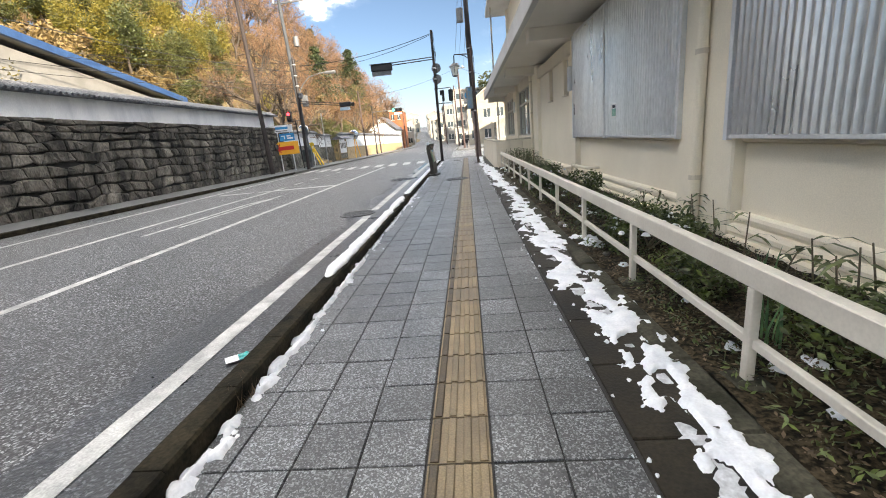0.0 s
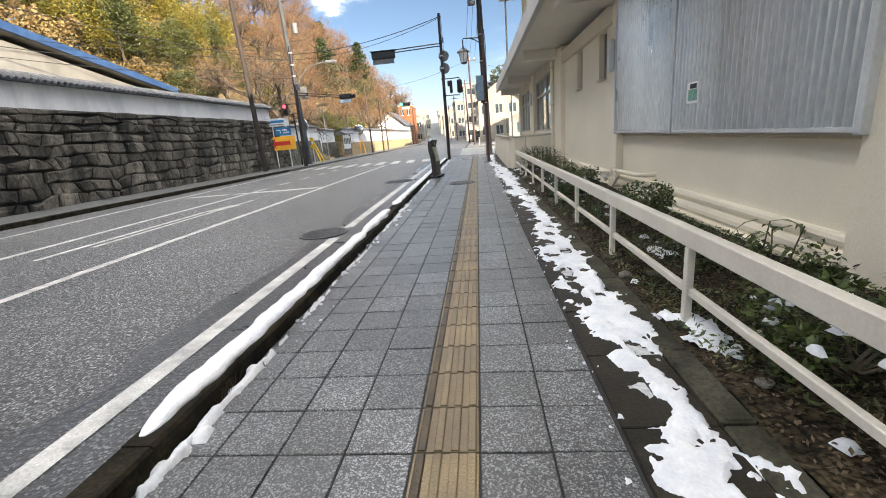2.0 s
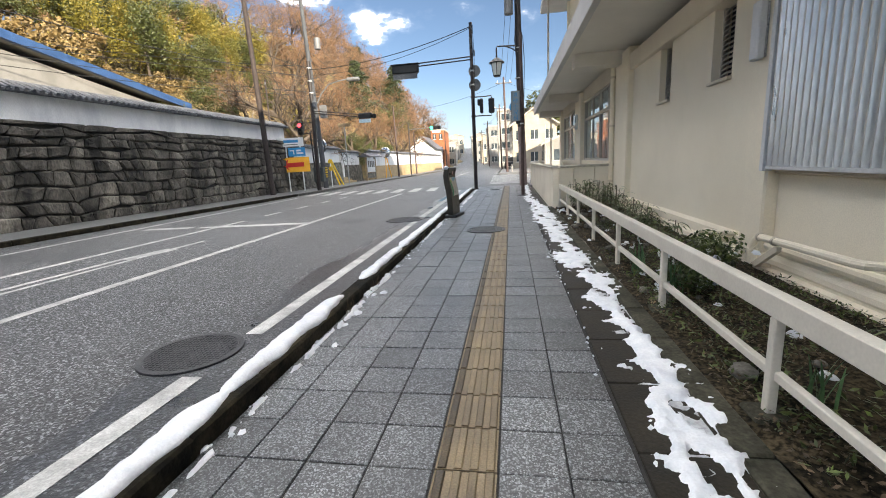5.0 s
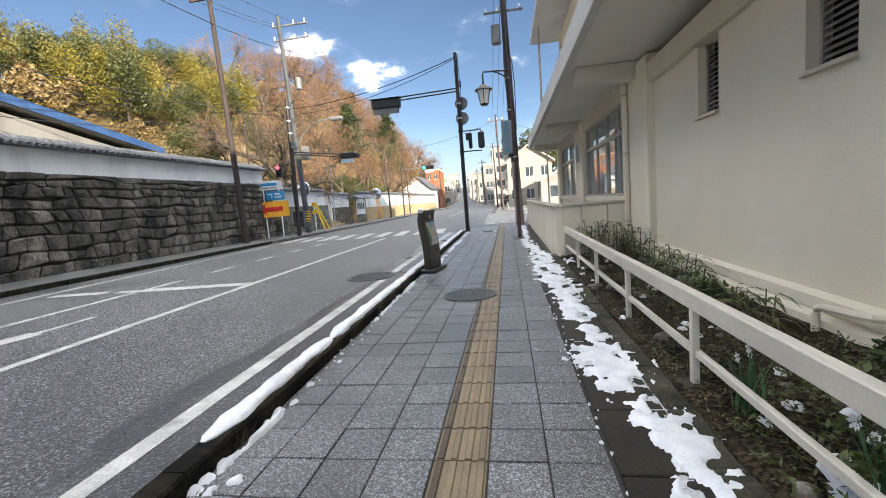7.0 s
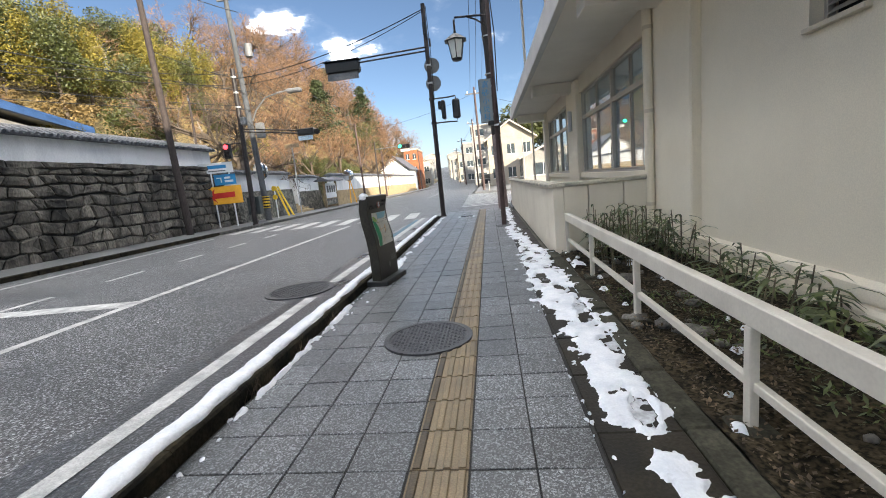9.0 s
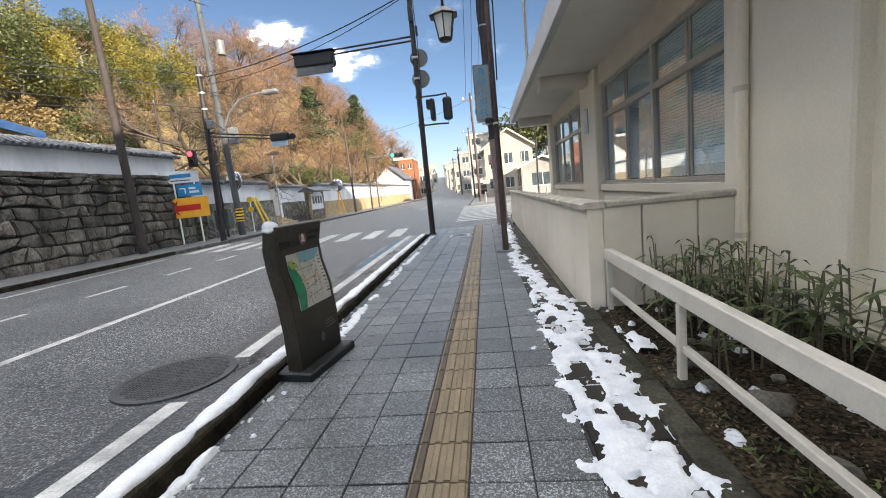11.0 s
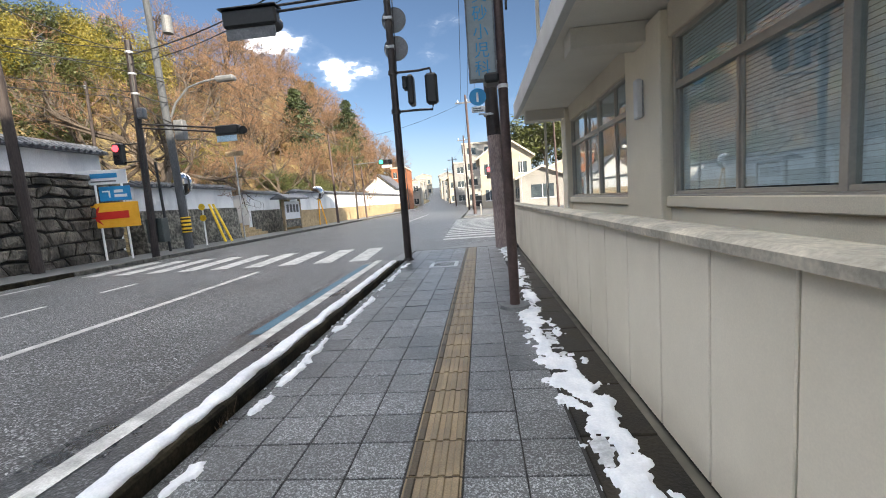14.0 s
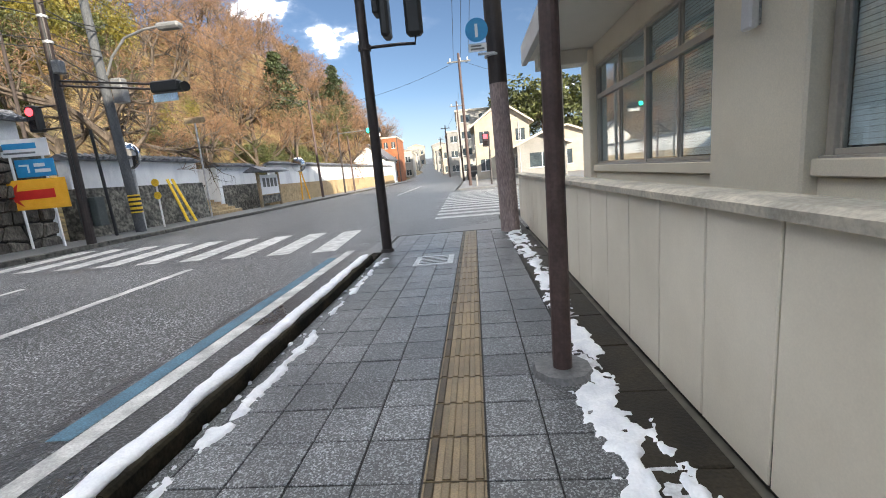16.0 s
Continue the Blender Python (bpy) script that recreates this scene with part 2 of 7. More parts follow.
# ---- materials ----
M = {
    "tile": mat("granite_tile", (0.054, 0.0575, 0.061), (0.108, 0.113, 0.118), 1.2, 0.38, 0.25, 70, spread=0.25, fine_mix=0.35, rough_var=0.16, pebble=150, keep=0.52, light=3.2),
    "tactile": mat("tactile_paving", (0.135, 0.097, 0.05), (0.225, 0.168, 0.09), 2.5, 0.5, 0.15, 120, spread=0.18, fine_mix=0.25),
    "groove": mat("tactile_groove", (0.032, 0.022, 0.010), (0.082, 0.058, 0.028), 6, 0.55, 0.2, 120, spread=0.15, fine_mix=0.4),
    "joint": mat("dark_joint", (0.012, 0.012, 0.012), (0.03, 0.028, 0.025), 5, 0.8, 0.2, 80),
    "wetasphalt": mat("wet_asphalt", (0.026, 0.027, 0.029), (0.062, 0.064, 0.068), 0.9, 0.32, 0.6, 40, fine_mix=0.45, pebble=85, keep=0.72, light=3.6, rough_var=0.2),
    "asphalt": mat("asphalt", (0.036, 0.037, 0.039), (0.074, 0.075, 0.077), 0.45, 0.5, 0.9, 40, fine_mix=0.5, pebble=85, keep=0.62, light=5.2, rough_var=0.22),
    "paint": mat("road_paint", (0.30, 0.30, 0.29), (0.58, 0.58, 0.56), 5, 0.6, 0.2, 70, fine_mix=0.2),
    "bluepaint": mat("blue_road_paint", (0.04, 0.10, 0.15), (0.07, 0.17, 0.24), 5, 0.6, 0.2, 70, fine_mix=0.35),
    "kerb": mat("kerb_stone", (0.02, 0.02, 0.018), (0.12, 0.115, 0.10), 5, 0.7, 0.3, 60),
    "kerbdark": mat("mossy_kerb", (0.003, 0.0028, 0.002), (0.034, 0.028, 0.017), 4, 0.9, 0.5, 50, spec=0.15),
    "slab": mat("wet_slab", (0.007, 0.006, 0.0045), (0.030, 0.024, 0.015), 2.5, 0.6, 0.3, 60, rough_var=0.2, spec=0.25),
    "edgestone": mat("edge_stone", (0.018, 0.018, 0.011), (0.07, 0.066, 0.048), 3, 0.8, 0.4, 50, spec=0.2),
    "soil": mat("soil", (0.012, 0.010, 0.006), (0.055, 0.042, 0.024), 5, 0.95, 1.0, 38, fine_mix=0.7, spec=0.15),
    "snow": mat("snow", (0.64, 0.67, 0.72), (0.80, 0.815, 0.84), 9, 0.6, 0.35, 70, fine_mix=0.06),
    "slush": mat("slush", (0.30, 0.31, 0.33), (0.6, 0.62, 0.65), 12, 0.35, 0.3, 60, fine_mix=0.15),
    "render": mat("cream_render", (0.82, 0.745, 0.60), (0.89, 0.815, 0.665), 0.7, 0.85, 0.12, 90, fine_mix=0.06),
    "render2": mat("grey_cream_render", (0.64, 0.57, 0.46), (0.73, 0.66, 0.54), 0.8, 0.85, 0.12, 90, fine_mix=0.06),
    "soffit": mat("soffit_paint", (0.72, 0.68, 0.60), (0.80, 0.76, 0.68), 0.8, 0.85, 0.08, 60, fine_mix=0.05),
    "fascia": mat("fascia_paint", (0.50, 0.49, 0.47), (0.62, 0.61, 0.59), 0.8, 0.8, 0.08, 60, fine_mix=0.06),
    "lowwall": mat("low_wall_paint", (0.70, 0.635, 0.515), (0.80, 0.735, 0.61), 1.0, 0.8, 0.05, 120, fine_mix=0.03),
    "cap": mat("weathered_cap", (0.36, 0.335, 0.28), (0.62, 0.565, 0.46), 3.5, 0.85, 0.35, 45, fine_mix=0.16),
    "rail": mat("rail_paint", (0.56, 0.52, 0.45), (0.66, 0.62, 0.54), 3, 0.5, 0.05, 60, fine_mix=0.05),
    "shutter": mat("corrugated_sheet", (0.58, 0.60, 0.615), (0.82, 0.84, 0.85), 0.9, 0.30, 0.04, 40, metal=0.8, fine_mix=0.10, stretch=(1, 1, 0.25)),
    "shutter_frame": mat("shutter_frame", (0.60, 0.62, 0.64), (0.74, 0.76, 0.77), 2, 0.45, 0.04, 40, metal=0.2, fine_mix=0.06),
    "alu": mat("bronze_aluminium", (0.42, 0.39, 0.34), (0.50, 0.465, 0.41), 2, 0.42, 0.02, 40, metal=0.25, fine_mix=0.05),
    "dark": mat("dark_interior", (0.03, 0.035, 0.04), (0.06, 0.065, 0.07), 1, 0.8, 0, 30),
    "blind": mat("window_blind", (0.74, 0.83, 0.88), (0.80, 0.88, 0.92), 2, 0.5, 0.02, 30, fine_mix=0.05),
    "curtain": mat("curtain", (0.50, 0.55, 0.55), (0.62, 0.66, 0.66), 2, 0.8, 0.1, 30, fine_mix=0.08),
    "wallstone": mat("wall_stone", (0.013, 0.012, 0.010), (0.165, 0.150, 0.126), 1.3, 0.85, 0.6, 25, spread=0.45, fine_mix=0.45, stretch=(1, 1, 0.35)),
    "plaster": mat("white_plaster", (0.54, 0.56, 0.59), (0.80, 0.81, 0.82), 1.1, 0.8, 0.1, 40, fine_mix=0.08, lo=0.25, hi=0.55, stretch=(1, 1, 0.35)),
    "rooftile": mat("roof_tile", (0.05, 0.055, 0.065), (0.12, 0.125, 0.14), 4, 0.5, 0.1, 40, spread=0.25),
    "blueroof": mat("blue_roof", (0.025, 0.065, 0.17), (0.04, 0.095, 0.23), 2, 0.5, 0.05, 40),
    "darkpole": mat("dark_brown_pole", (0.014, 0.010, 0.0095), (0.032, 0.023, 0.022), 5, 0.5, 0.05, 50, fine_mix=0.2),
    "rustpole": mat("brown_pole", (0.045, 0.026, 0.024), (0.09, 0.058, 0.052), 5, 0.6, 0.1, 50, fine_mix=0.2),
    "concrete": mat("concrete_pole", (0.05, 0.055, 0.062), (0.09, 0.097, 0.106), 3, 0.85, 0.15, 60, stretch=(1, 1, 0.2)),
    "mauve": mat("mauve_grey_pole", (0.20, 0.15, 0.145), (0.31, 0.25, 0.24), 3, 0.85, 0.15, 50, stretch=(1, 1, 0.25)),
    "stand": mat("patinated_dark_metal", (0.011, 0.0095, 0.0065), (0.036, 0.031, 0.021), 3, 0.42, 0.06, 50, rough_var=0.15),
    "plateblue": mat("pale_blue_plate", (0.45, 0.6, 0.72), (0.5, 0.66, 0.78), 3, 0.5, 0, 40),
    "woodpole": mat("brown_wood_pole", (0.024, 0.017, 0.016), (0.05, 0.038, 0.034), 4, 0.8, 0.2, 40, stretch=(1, 1, 0.2)),
    "black": mat("black_metal", (0.006, 0.007, 0.008), (0.014, 0.015, 0.016), 4, 0.5, 0.03, 50),
    "steel": mat("steel", (0.35, 0.36, 0.37), (0.5, 0.51, 0.52), 4, 0.45, 0.03, 50, metal=0.5),
    "white": mat("white_enamel", (0.70, 0.71, 0.72), (0.80, 0.80, 0.80), 3, 0.5, 0.02, 50, fine_mix=0.04),
    "glass": glassy("window_glass", (0.90, 0.95, 0.96)),
    "hill": mat("hill_ground", (0.06, 0.046, 0.018), (0.21, 0.155, 0.062), 0.3, 0.9, 0.5, 4, fine_mix=0.5),
    "grass": mat("grass", (0.05, 0.09, 0.02), (0.12, 0.16, 0.04), 1, 0.8, 0.1, 20, spread=0.3),
    "ground": mat("far_ground", (0.09, 0.085, 0.07), (0.16, 0.15, 0.12), 0.1, 0.9, 0.3, 4),
    "pave2": mat("far_pavement", (0.09, 0.092, 0.094), (0.15, 0.152, 0.154), 1.5, 0.5, 0.2, 40, fine_mix=0.3, rough_var=0.2),
}

# ---- ground, road, pavement ----
ROAD_Z = -0.05
COL, ROW = 0.289, 0.2962
TAC0, TAC1 = -0.268, 0.008
KERB = lambda y: -1.30 - 0.011 * y
ground = tagged(part("ground", box(-900, 900, -200, 2500, -1.2, -0.14), M["ground"]), "bare earth ground reaching to the horizon", "ground", kind="structure")
bm = box(-11.4, -1.25, -40, 60, -0.13, ROAD_Z)
box(-1.25, 70, 27.6, 46.0, -0.13, ROAD_Z, bm=bm)
BEND = lambda y: 0.0 if y < 60 else -0.0010 * (y - 60) ** 2 if y < 110 else -2.5 - 0.10 * (y - 110)
RISE = lambda y: 0.0 if y < 70 else 0.00012 * (y - 70) ** 2
ys = [60 + 10 * i for i in range(35)]
for y0, y1 in zip(ys, ys[1:]):
    q = [bm.verts.new(v) for v in ((-11.4 + BEND(y0), y0, ROAD_Z + RISE(y0)), (-1.25 + BEND(y0), y0, ROAD_Z + RISE(y0)), (-1.25 + BEND(y1), y1, ROAD_Z + RISE(y1)), (-11.4 + BEND(y1), y1, ROAD_Z + RISE(y1)))]
    bm.faces.new(q)
road = tagged(part("road", bm, M["asphalt"]), "damp grey asphalt road with worn white lines", "road", kind="structure")


def stripe(x0, y0, x1, y1, w, material="paint", name="road_marking", label="worn white painted road line"):
    d = Vector((x1 - x0, y1 - y0, 0))
    s = Vector((-d.y, d.x, 0)).normalized() * w / 2
    k = max(1, int(d.length / 0.6))
    b = bmesh.new()
    last = None
    for i in range(k + 1):
        c = Vector((x0, y0, ROAD_Z + 0.008)) + d * (i / k)
        j = 0.012 * n3(c.x * 3, c.y * 3)
        row = (b.verts.new(c + s * (1 + j * 4)), b.verts.new(c - s * (1 - j * 3)))
        if last:
            b.faces.new((last[0], last[1], row[1], row[0]))
        last = row
    return tagged(part(name, b, M[material], road), label)


for y0, y1 in ((-20, 8.18), (8.9, 15.5), (16.33, 26.2)):
    stripe(-1.93 - 0.0150 * y0, y0, -1.93 - 0.0150 * y1, y1, 0.15)
stripe(-4.86, -20, -5.02, 25.5, 0.15)
stripe(-5.0, 46, -5.2, 60, 0.15)
stripe(-2.40, 20.6, -2.475, 25.6, 0.15, "bluepaint", label="faded blue painted cycle lane line")
# turning lane on the far side: lane line, stop bar, worn arrow, dashes, edge line
stripe(-7.30, -20, -7.40, 16.8, 0.15)
stripe(-5.05, 15.85, -7.32, 15.72, 0.34)
stripe(-7.50, 15.70, -7.95, 15.66, 0.22)
stripe(-8.2, 15.68, -9.45, 15.58, 0.30)
stripe(-6.52, 7.9, -6.47, 11.9, 0.12)
stripe(-6.26, 8.6, -6.22, 12.0, 0.10)
stripe(-6.36, 11.9, -6.22, 12.8, 0.32)
stripe(-6.22, 12.8, -6.19, 13.6, 0.12)
for y in np.arange(17.9, 25.3, 2.0):
    stripe(-7.45, y, -7.48, y + 0.95, 0.13)
stripe(-8.6, -20, -10.25, 25.4, 0.15)
for i in range(10):
    x = -2.9 - 0.92 * i
    stripe(x, 26.3 + 0.02 * i, x - 0.25, 29.2, 0.46)
for i in range(14):
    stripe(-1.15 - 0.02 * i, 30.6 + 1.0 * i, 2.6, 30.6 + 1.0 * i, 0.48)

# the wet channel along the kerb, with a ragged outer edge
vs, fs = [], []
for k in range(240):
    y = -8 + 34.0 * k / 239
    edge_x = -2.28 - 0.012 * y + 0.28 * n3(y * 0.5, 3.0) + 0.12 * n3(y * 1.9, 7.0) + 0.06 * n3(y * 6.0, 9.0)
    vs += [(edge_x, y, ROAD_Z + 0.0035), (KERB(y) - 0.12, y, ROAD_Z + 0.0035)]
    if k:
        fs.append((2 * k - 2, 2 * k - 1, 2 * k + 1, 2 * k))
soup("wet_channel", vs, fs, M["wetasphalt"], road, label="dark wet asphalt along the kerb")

# the near pavement: dark bed, tiles laid in it
pav = tagged(part("pavement", prism([(KERB(-6) - 0.06, -6), (0.60, -6), (0.60, 27.4), (KERB(27.4) - 0.06, 27.4)], -0.13, -0.006, "z"), M["joint"]), "wet grey granite tile pavement with a brown tactile strip", "pavement", kind="structure")
gut = tagged(part("gutter_strip", box(0.603, 1.0, -6, 29.5, -0.12, -0.016), M["joint"]), "wet dark concrete gutter slabs along the pavement", "gutter", kind="structure")
gs_mesh = mesh_of("slab", box(0.606, 0.998, 0.004, 0.596, -0.05, -0.004, 0.006), M["slab"])
for k in range(58):
    ob = new("slab", gs_mesh)
    ob.parent = gut
    ob.matrix_basis = pose(0, -5 + 0.6 * k, 0.0015 * math.sin(k * 2.3))
edge = tagged(new("edge_kerb"), "mossy concrete edging stones beside the planting bed", "kerb", kind="structure")
y = -5.0
random.seed(4)
while y < 16.9:
    part("kerb_stone", box(1.003, 1.15, y + 0.004, y + 0.596, -0.1, 0.012 + random.uniform(-0.006, 0.006), 0.012), M["edgestone"], edge)
    y += 0.6
kerb = tagged(new("kerb"), "raised dark mossy kerb between pavement and road", "kerb", kind="structure")
y = -4.0
while y < 25.0:
    x = KERB(y + 0.3)
    h = 0.10 if y < 24.3 else 0.03
    part("kerb_stone", prism([(x, -0.1), (x, h - 0.015), (x - 0.015, h), (x - 0.14, h), (x - 0.155, h - 0.02), (x - 0.175, -0.1)], y + 0.004, y + 0.596), M["kerbdark"], kerb)
    y += 0.6
corner = prism([(-1.62, 25.0), (0.60, 27.4), (1.0, 29.5), (0.4, 28.6), (-0.6, 27.9), (-1.9, 27.2), (-2.0, 25.0)], -0.12, -0.012, "z")
tagged(part("pavement_corner", corner, M["pave2"]), "lowered tiled pavement corner at the crossing", "pavement", kind="structure")

# the far pavement
farpave = tagged(part("pavement_far", box(-13.3, -11.16, -40, 100, -0.12, 0.05), M["pave2"]), "wet concrete pavement below the stone wall", "pavement", kind="structure")
fk = tagged(new("kerb_far"), "dark raised kerb on the far side of the road", "kerb", kind="structure")
y = -8.0
while y < 120:
    L = 1.2 if y < 60 else 6
    part("kerb_stone", box(-11.157, -11.0, y + 0.006, y + L - 0.006, -0.12, 0.075, 0.015), M["kerb" if y > 26 else "kerbdark"], fk)
    y += L
far_right = tagged(part("pavement_beyond", box(-1.0, 70, 46.0, 75, -0.12, 0.06, 0.02), M["pave2"]), "sunlit pavement beyond the side street", "pavement", kind="structure")

# planting bed
gv, gf = [], []
nx, ny = 18, 260
for j in range(ny + 1):
    for i in range(nx + 1):
        x, y = 1.15 + 1.5 * i / nx, -5 + 22.0 * j / ny
        gv.append((x, y, 0.0 + 0.03 * n3(x * 4, y * 4) + 0.018 * n3(x * 14, y * 14) + 0.06 * i / nx))
for j in range(ny):
    for i in range(nx):
        a = j * (nx + 1) + i
        gf.append((a, a + 1, a + nx + 2, a + nx + 1))
bed = tagged(soup("planting_bed", gv, gf, M["soil"], smooth=True), "brown soil planting bed with dead leaves", "soil", kind="structure")
tagged(part("terrace", box(1.13, 4, 17.1, 30, -0.12, 0.10), M["slab"]), "concrete terrace behind the low wall", "floor", kind="structure")

# ---- the long public building ----
WALL, PIL = 2.68, 2.56
bld = tagged(new("public_building"), "long cream rendered public building with a deep eave", "building", kind="structure")


def slab(name, x0, x1, y0, y1, z0, z1, material="render", bevel=0.012, parent=None, label=""):
    return part(name, box(x0, x1, y0, y1, z0, z1, bevel), M[material], parent or bld, label)


# recessed walls bay by bay: lower wall, sill band, lintel
# the first bay reaches far back out of sight, lengthened to block the sun
for y0, y1 in ((-40.0, -1.6), (-0.6, 4.40), (5.50, 10.55)):
    slab("wall", WALL, WALL + 0.2, y0, y1, -0.1, 1.00)
    slab("sill_band", WALL - 0.05, WALL + 0.2, y0 + 0.004, y1 - 0.004, 1.003, 1.09, "render2")
    slab("wall", WALL, WALL + 0.2, y0, y1, 1.093, 3.30)
slab("wall", WALL, WALL + 0.2, 10.95, 15.85, -0.1, 2.10, bevel=0.0)
slab("wall", WALL, WALL + 0.2, 10.95, 11.66, 2.10, 2.98, bevel=0.0)
slab("wall", WALL, WALL + 0.2, 12.20, 13.66, 2.10, 2.98, bevel=0.0)
slab("wall", WALL, WALL + 0.2, 14.20, 15.85, 2.10, 2.98, bevel=0.0)
slab("lintel", WALL - 0.09, WALL + 0.2, 10.95, 15.85, 2.98, 3.30, "render2")
for y0, y1 in ((17.35, 22.15), (23.45, 28.15)):
    slab("wall", WALL, WALL + 0.2, y0, y1, -0.1, 0.96)
    slab("sill_band", WALL - 0.06, WALL + 0.2, y0 + 0.004, y1 - 0.004, 0.963, 1.10, "render")
    slab("lintel", WALL - 0.02, WALL + 0.2, y0, y1, 3.10, 3.60, "render2")
for y0, y1 in ((-1.6, -0.6), (4.40, 5.50), (10.55, 10.95), (15.85, 17.35), (22.15, 23.45), (28.15, 28.75)):
    slab("pillar", PIL, WALL + 0.2, y0, y1, -0.1, 3.45, "render", 0.02)
    slab("eave_beam", 1.55, PIL + 0.2, (y0 + y1) / 2 - 0.22, (y0 + y1) / 2 + 0.22, 3.22, 3.5, "soffit", 0.01)
# moulded foot of the wall: two rounded rolls under the shutters, a sloped plinth with a groove further on
LEDGE_A = [(WALL + 0.1, 0.33), (WALL - 0.039, 0.33), (WALL - 0.066, 0.315), (WALL - 0.078, 0.285), (WALL - 0.070, 0.25), (WALL - 0.043, 0.235), (WALL - 0.043, 0.215), (WALL - 0.086, 0.205), (WALL - 0.113, 0.18), (WALL - 0.117, 0.14), (WALL - 0.094, 0.115), (WALL - 0.094, 0.095), (WALL - 0.156, 0.085), (WALL - 0.164, 0.0), (WALL + 0.1, 0.0)]
LEDGE_B = [(WALL + 0.1, 0.31), (WALL - 0.008, 0.31), (WALL - 0.062, 0.275), (WALL - 0.066, 0.175), (WALL - 0.047, 0.172), (WALL - 0.047, 0.155), (WALL - 0.086, 0.152), (WALL - 0.117, 0.12), (WALL - 0.125, 0.0), (WALL + 0.1, 0.0)]
for y0, y1, outline in ((-6.0, -1.603, LEDGE_A), (-0.597, 4.397, LEDGE_A), (5.503, 10.547, LEDGE_A), (10.953, 15.847, LEDGE_B)):
    part("base_ledge", prism(outline, y0, y1, "y"), M["render"], bld)
# these run on unseen to y=-40, added to keep sun off the far wall
slab("soffit", 1.42, 3.2, -40, 28.9, 3.503, 3.62, "soffit", 0.0)
slab("fascia", 1.30, 1.42, -40, 29.0, 3.44, 3.86, "fascia", 0.01)
slab("upper_wall", 3.0, 3.2, -40, 28.6, 3.62, 8.4, "render", 0.0)
slab("end_wall", 2.88, 12, 28.4, 28.6, -0.1, 8.4, "render", 0.0)
slab("end_wall", 2.88, 12, -40.2, -40.0, -0.1, 8.4, "render", 0.0)
slab("back_wall", 12, 12.2, -40, 28.6, -0.1, 8.4, "render", 0.0)
slab("roof", 1.75, 12.6, -40.6, 30.2, 8.5, 8.85, "fascia", 0.02)
# set back out of sight, added only to throw shade across the road
slab("upper_block", 5.0, 12.4, -40, 28.3, 8.85, 12.3, "render", 0.0)
# room faces near black: the unlit indoors is put into their colour
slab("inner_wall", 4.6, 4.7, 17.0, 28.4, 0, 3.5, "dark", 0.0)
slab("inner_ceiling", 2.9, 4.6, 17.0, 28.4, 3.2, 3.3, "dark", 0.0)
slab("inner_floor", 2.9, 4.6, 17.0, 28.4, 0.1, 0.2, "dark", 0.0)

# low wall before the building
LOW = 1.12
lw = tagged(new("low_wall"), "painted low concrete wall with joints and a worn cap", "wall", kind="structure")
y = 16.95
i = 0
while y < 29.2:
    y1 = min(y + (0.68 if i == 0 else 0.512), 29.3)
    part("panel", box(LOW, LOW + 0.15, y + (0.0 if i == 0 else 0.012), y1, -0.1, 0.985, 0.006), M["lowwall"], lw)
    y = y1
    i += 1
part("core", box(LOW + 0.02, LOW + 0.14, 16.96, 29.2, -0.1, 0.98), M["edgestone"], lw)
for x0, x1 in ((1.275, 1.62), (1.634, 2.12), (2.134, 2.58)):
    part("panel", box(x0, x1, 16.955, 17.10, -0.1, 0.985, 0.006), M["lowwall"], lw)
part("cap", prism([(LOW - 0.045, 0.988), (LOW - 0.05, 1.03), (LOW - 0.01, 1.048), (LOW + 0.16, 1.05), (LOW + 0.17, 0.988)], 16.93, 29.32, "y"), M["cap"], lw)
part("cap", box(LOW + 0.172, 2.58, 16.93, 17.12, 0.988, 1.048, 0.012), M["cap"], lw)

# ---- stone wall with plaster top across the road ----
WX = -13.3
sw = tagged(new("wall_stone"), "old dark dry-fitted stone retaining wall", "wall", kind="structure")
part("core", box(WX - 1.2, WX - 0.06, -20, 31.1, -0.1, 3.05), M["joint"], sw)
pw = tagged(new("wall_plaster"), "stained white plaster wall with a grey tiled coping", "wall", kind="structure")
part("plaster", box(WX - 0.75, WX - 0.35, -20, 31.0, 3.05, 3.86, 0.01), M["plaster"], pw)
part("coping_bed", prism([(WX - 1.05, 3.86), (WX - 0.05, 3.86), (WX - 0.05, 3.90), (WX - 0.55, 4.13), (WX - 1.05, 3.90)], -20, 31.1, "y"), M["rooftile"], pw)

# ---- railing along the planting bed ----
RX, PITCH = 1.30, 1.49
railing = thing("railing", RX, 0, 0, "cream painted steel railing with two bars beside the planting bed", "railing")
part("top_rail", box(-0.035, 0.035, -5, 16.95, 0.49, 0.60, 0.006), M["rail"], railing)
part("lower_rail", box(-0.02, 0.02, -5, 16.93, 0.19, 0.235, 0.004), M["rail"], railing)
post_mesh = mesh_of("post", box(-0.022, 0.022, -0.025, 0.025, -0.05, 0.49, 0.004), M["rail"])
foot_mesh = mesh_of("footing", box(-0.09, 0.09, -0.09, 0.09, -0.05, 0.02, 0.015), M["edgestone"])
for i in range(-4, 11):
    for me, dz in ((post_mesh, 0), (foot_mesh, 0)):
        ob = new(me.name, me)
        ob.parent = railing
        ob.matrix_basis = pose(-0.015, 1.97 + PITCH * i, dz)

# ---- snow ----


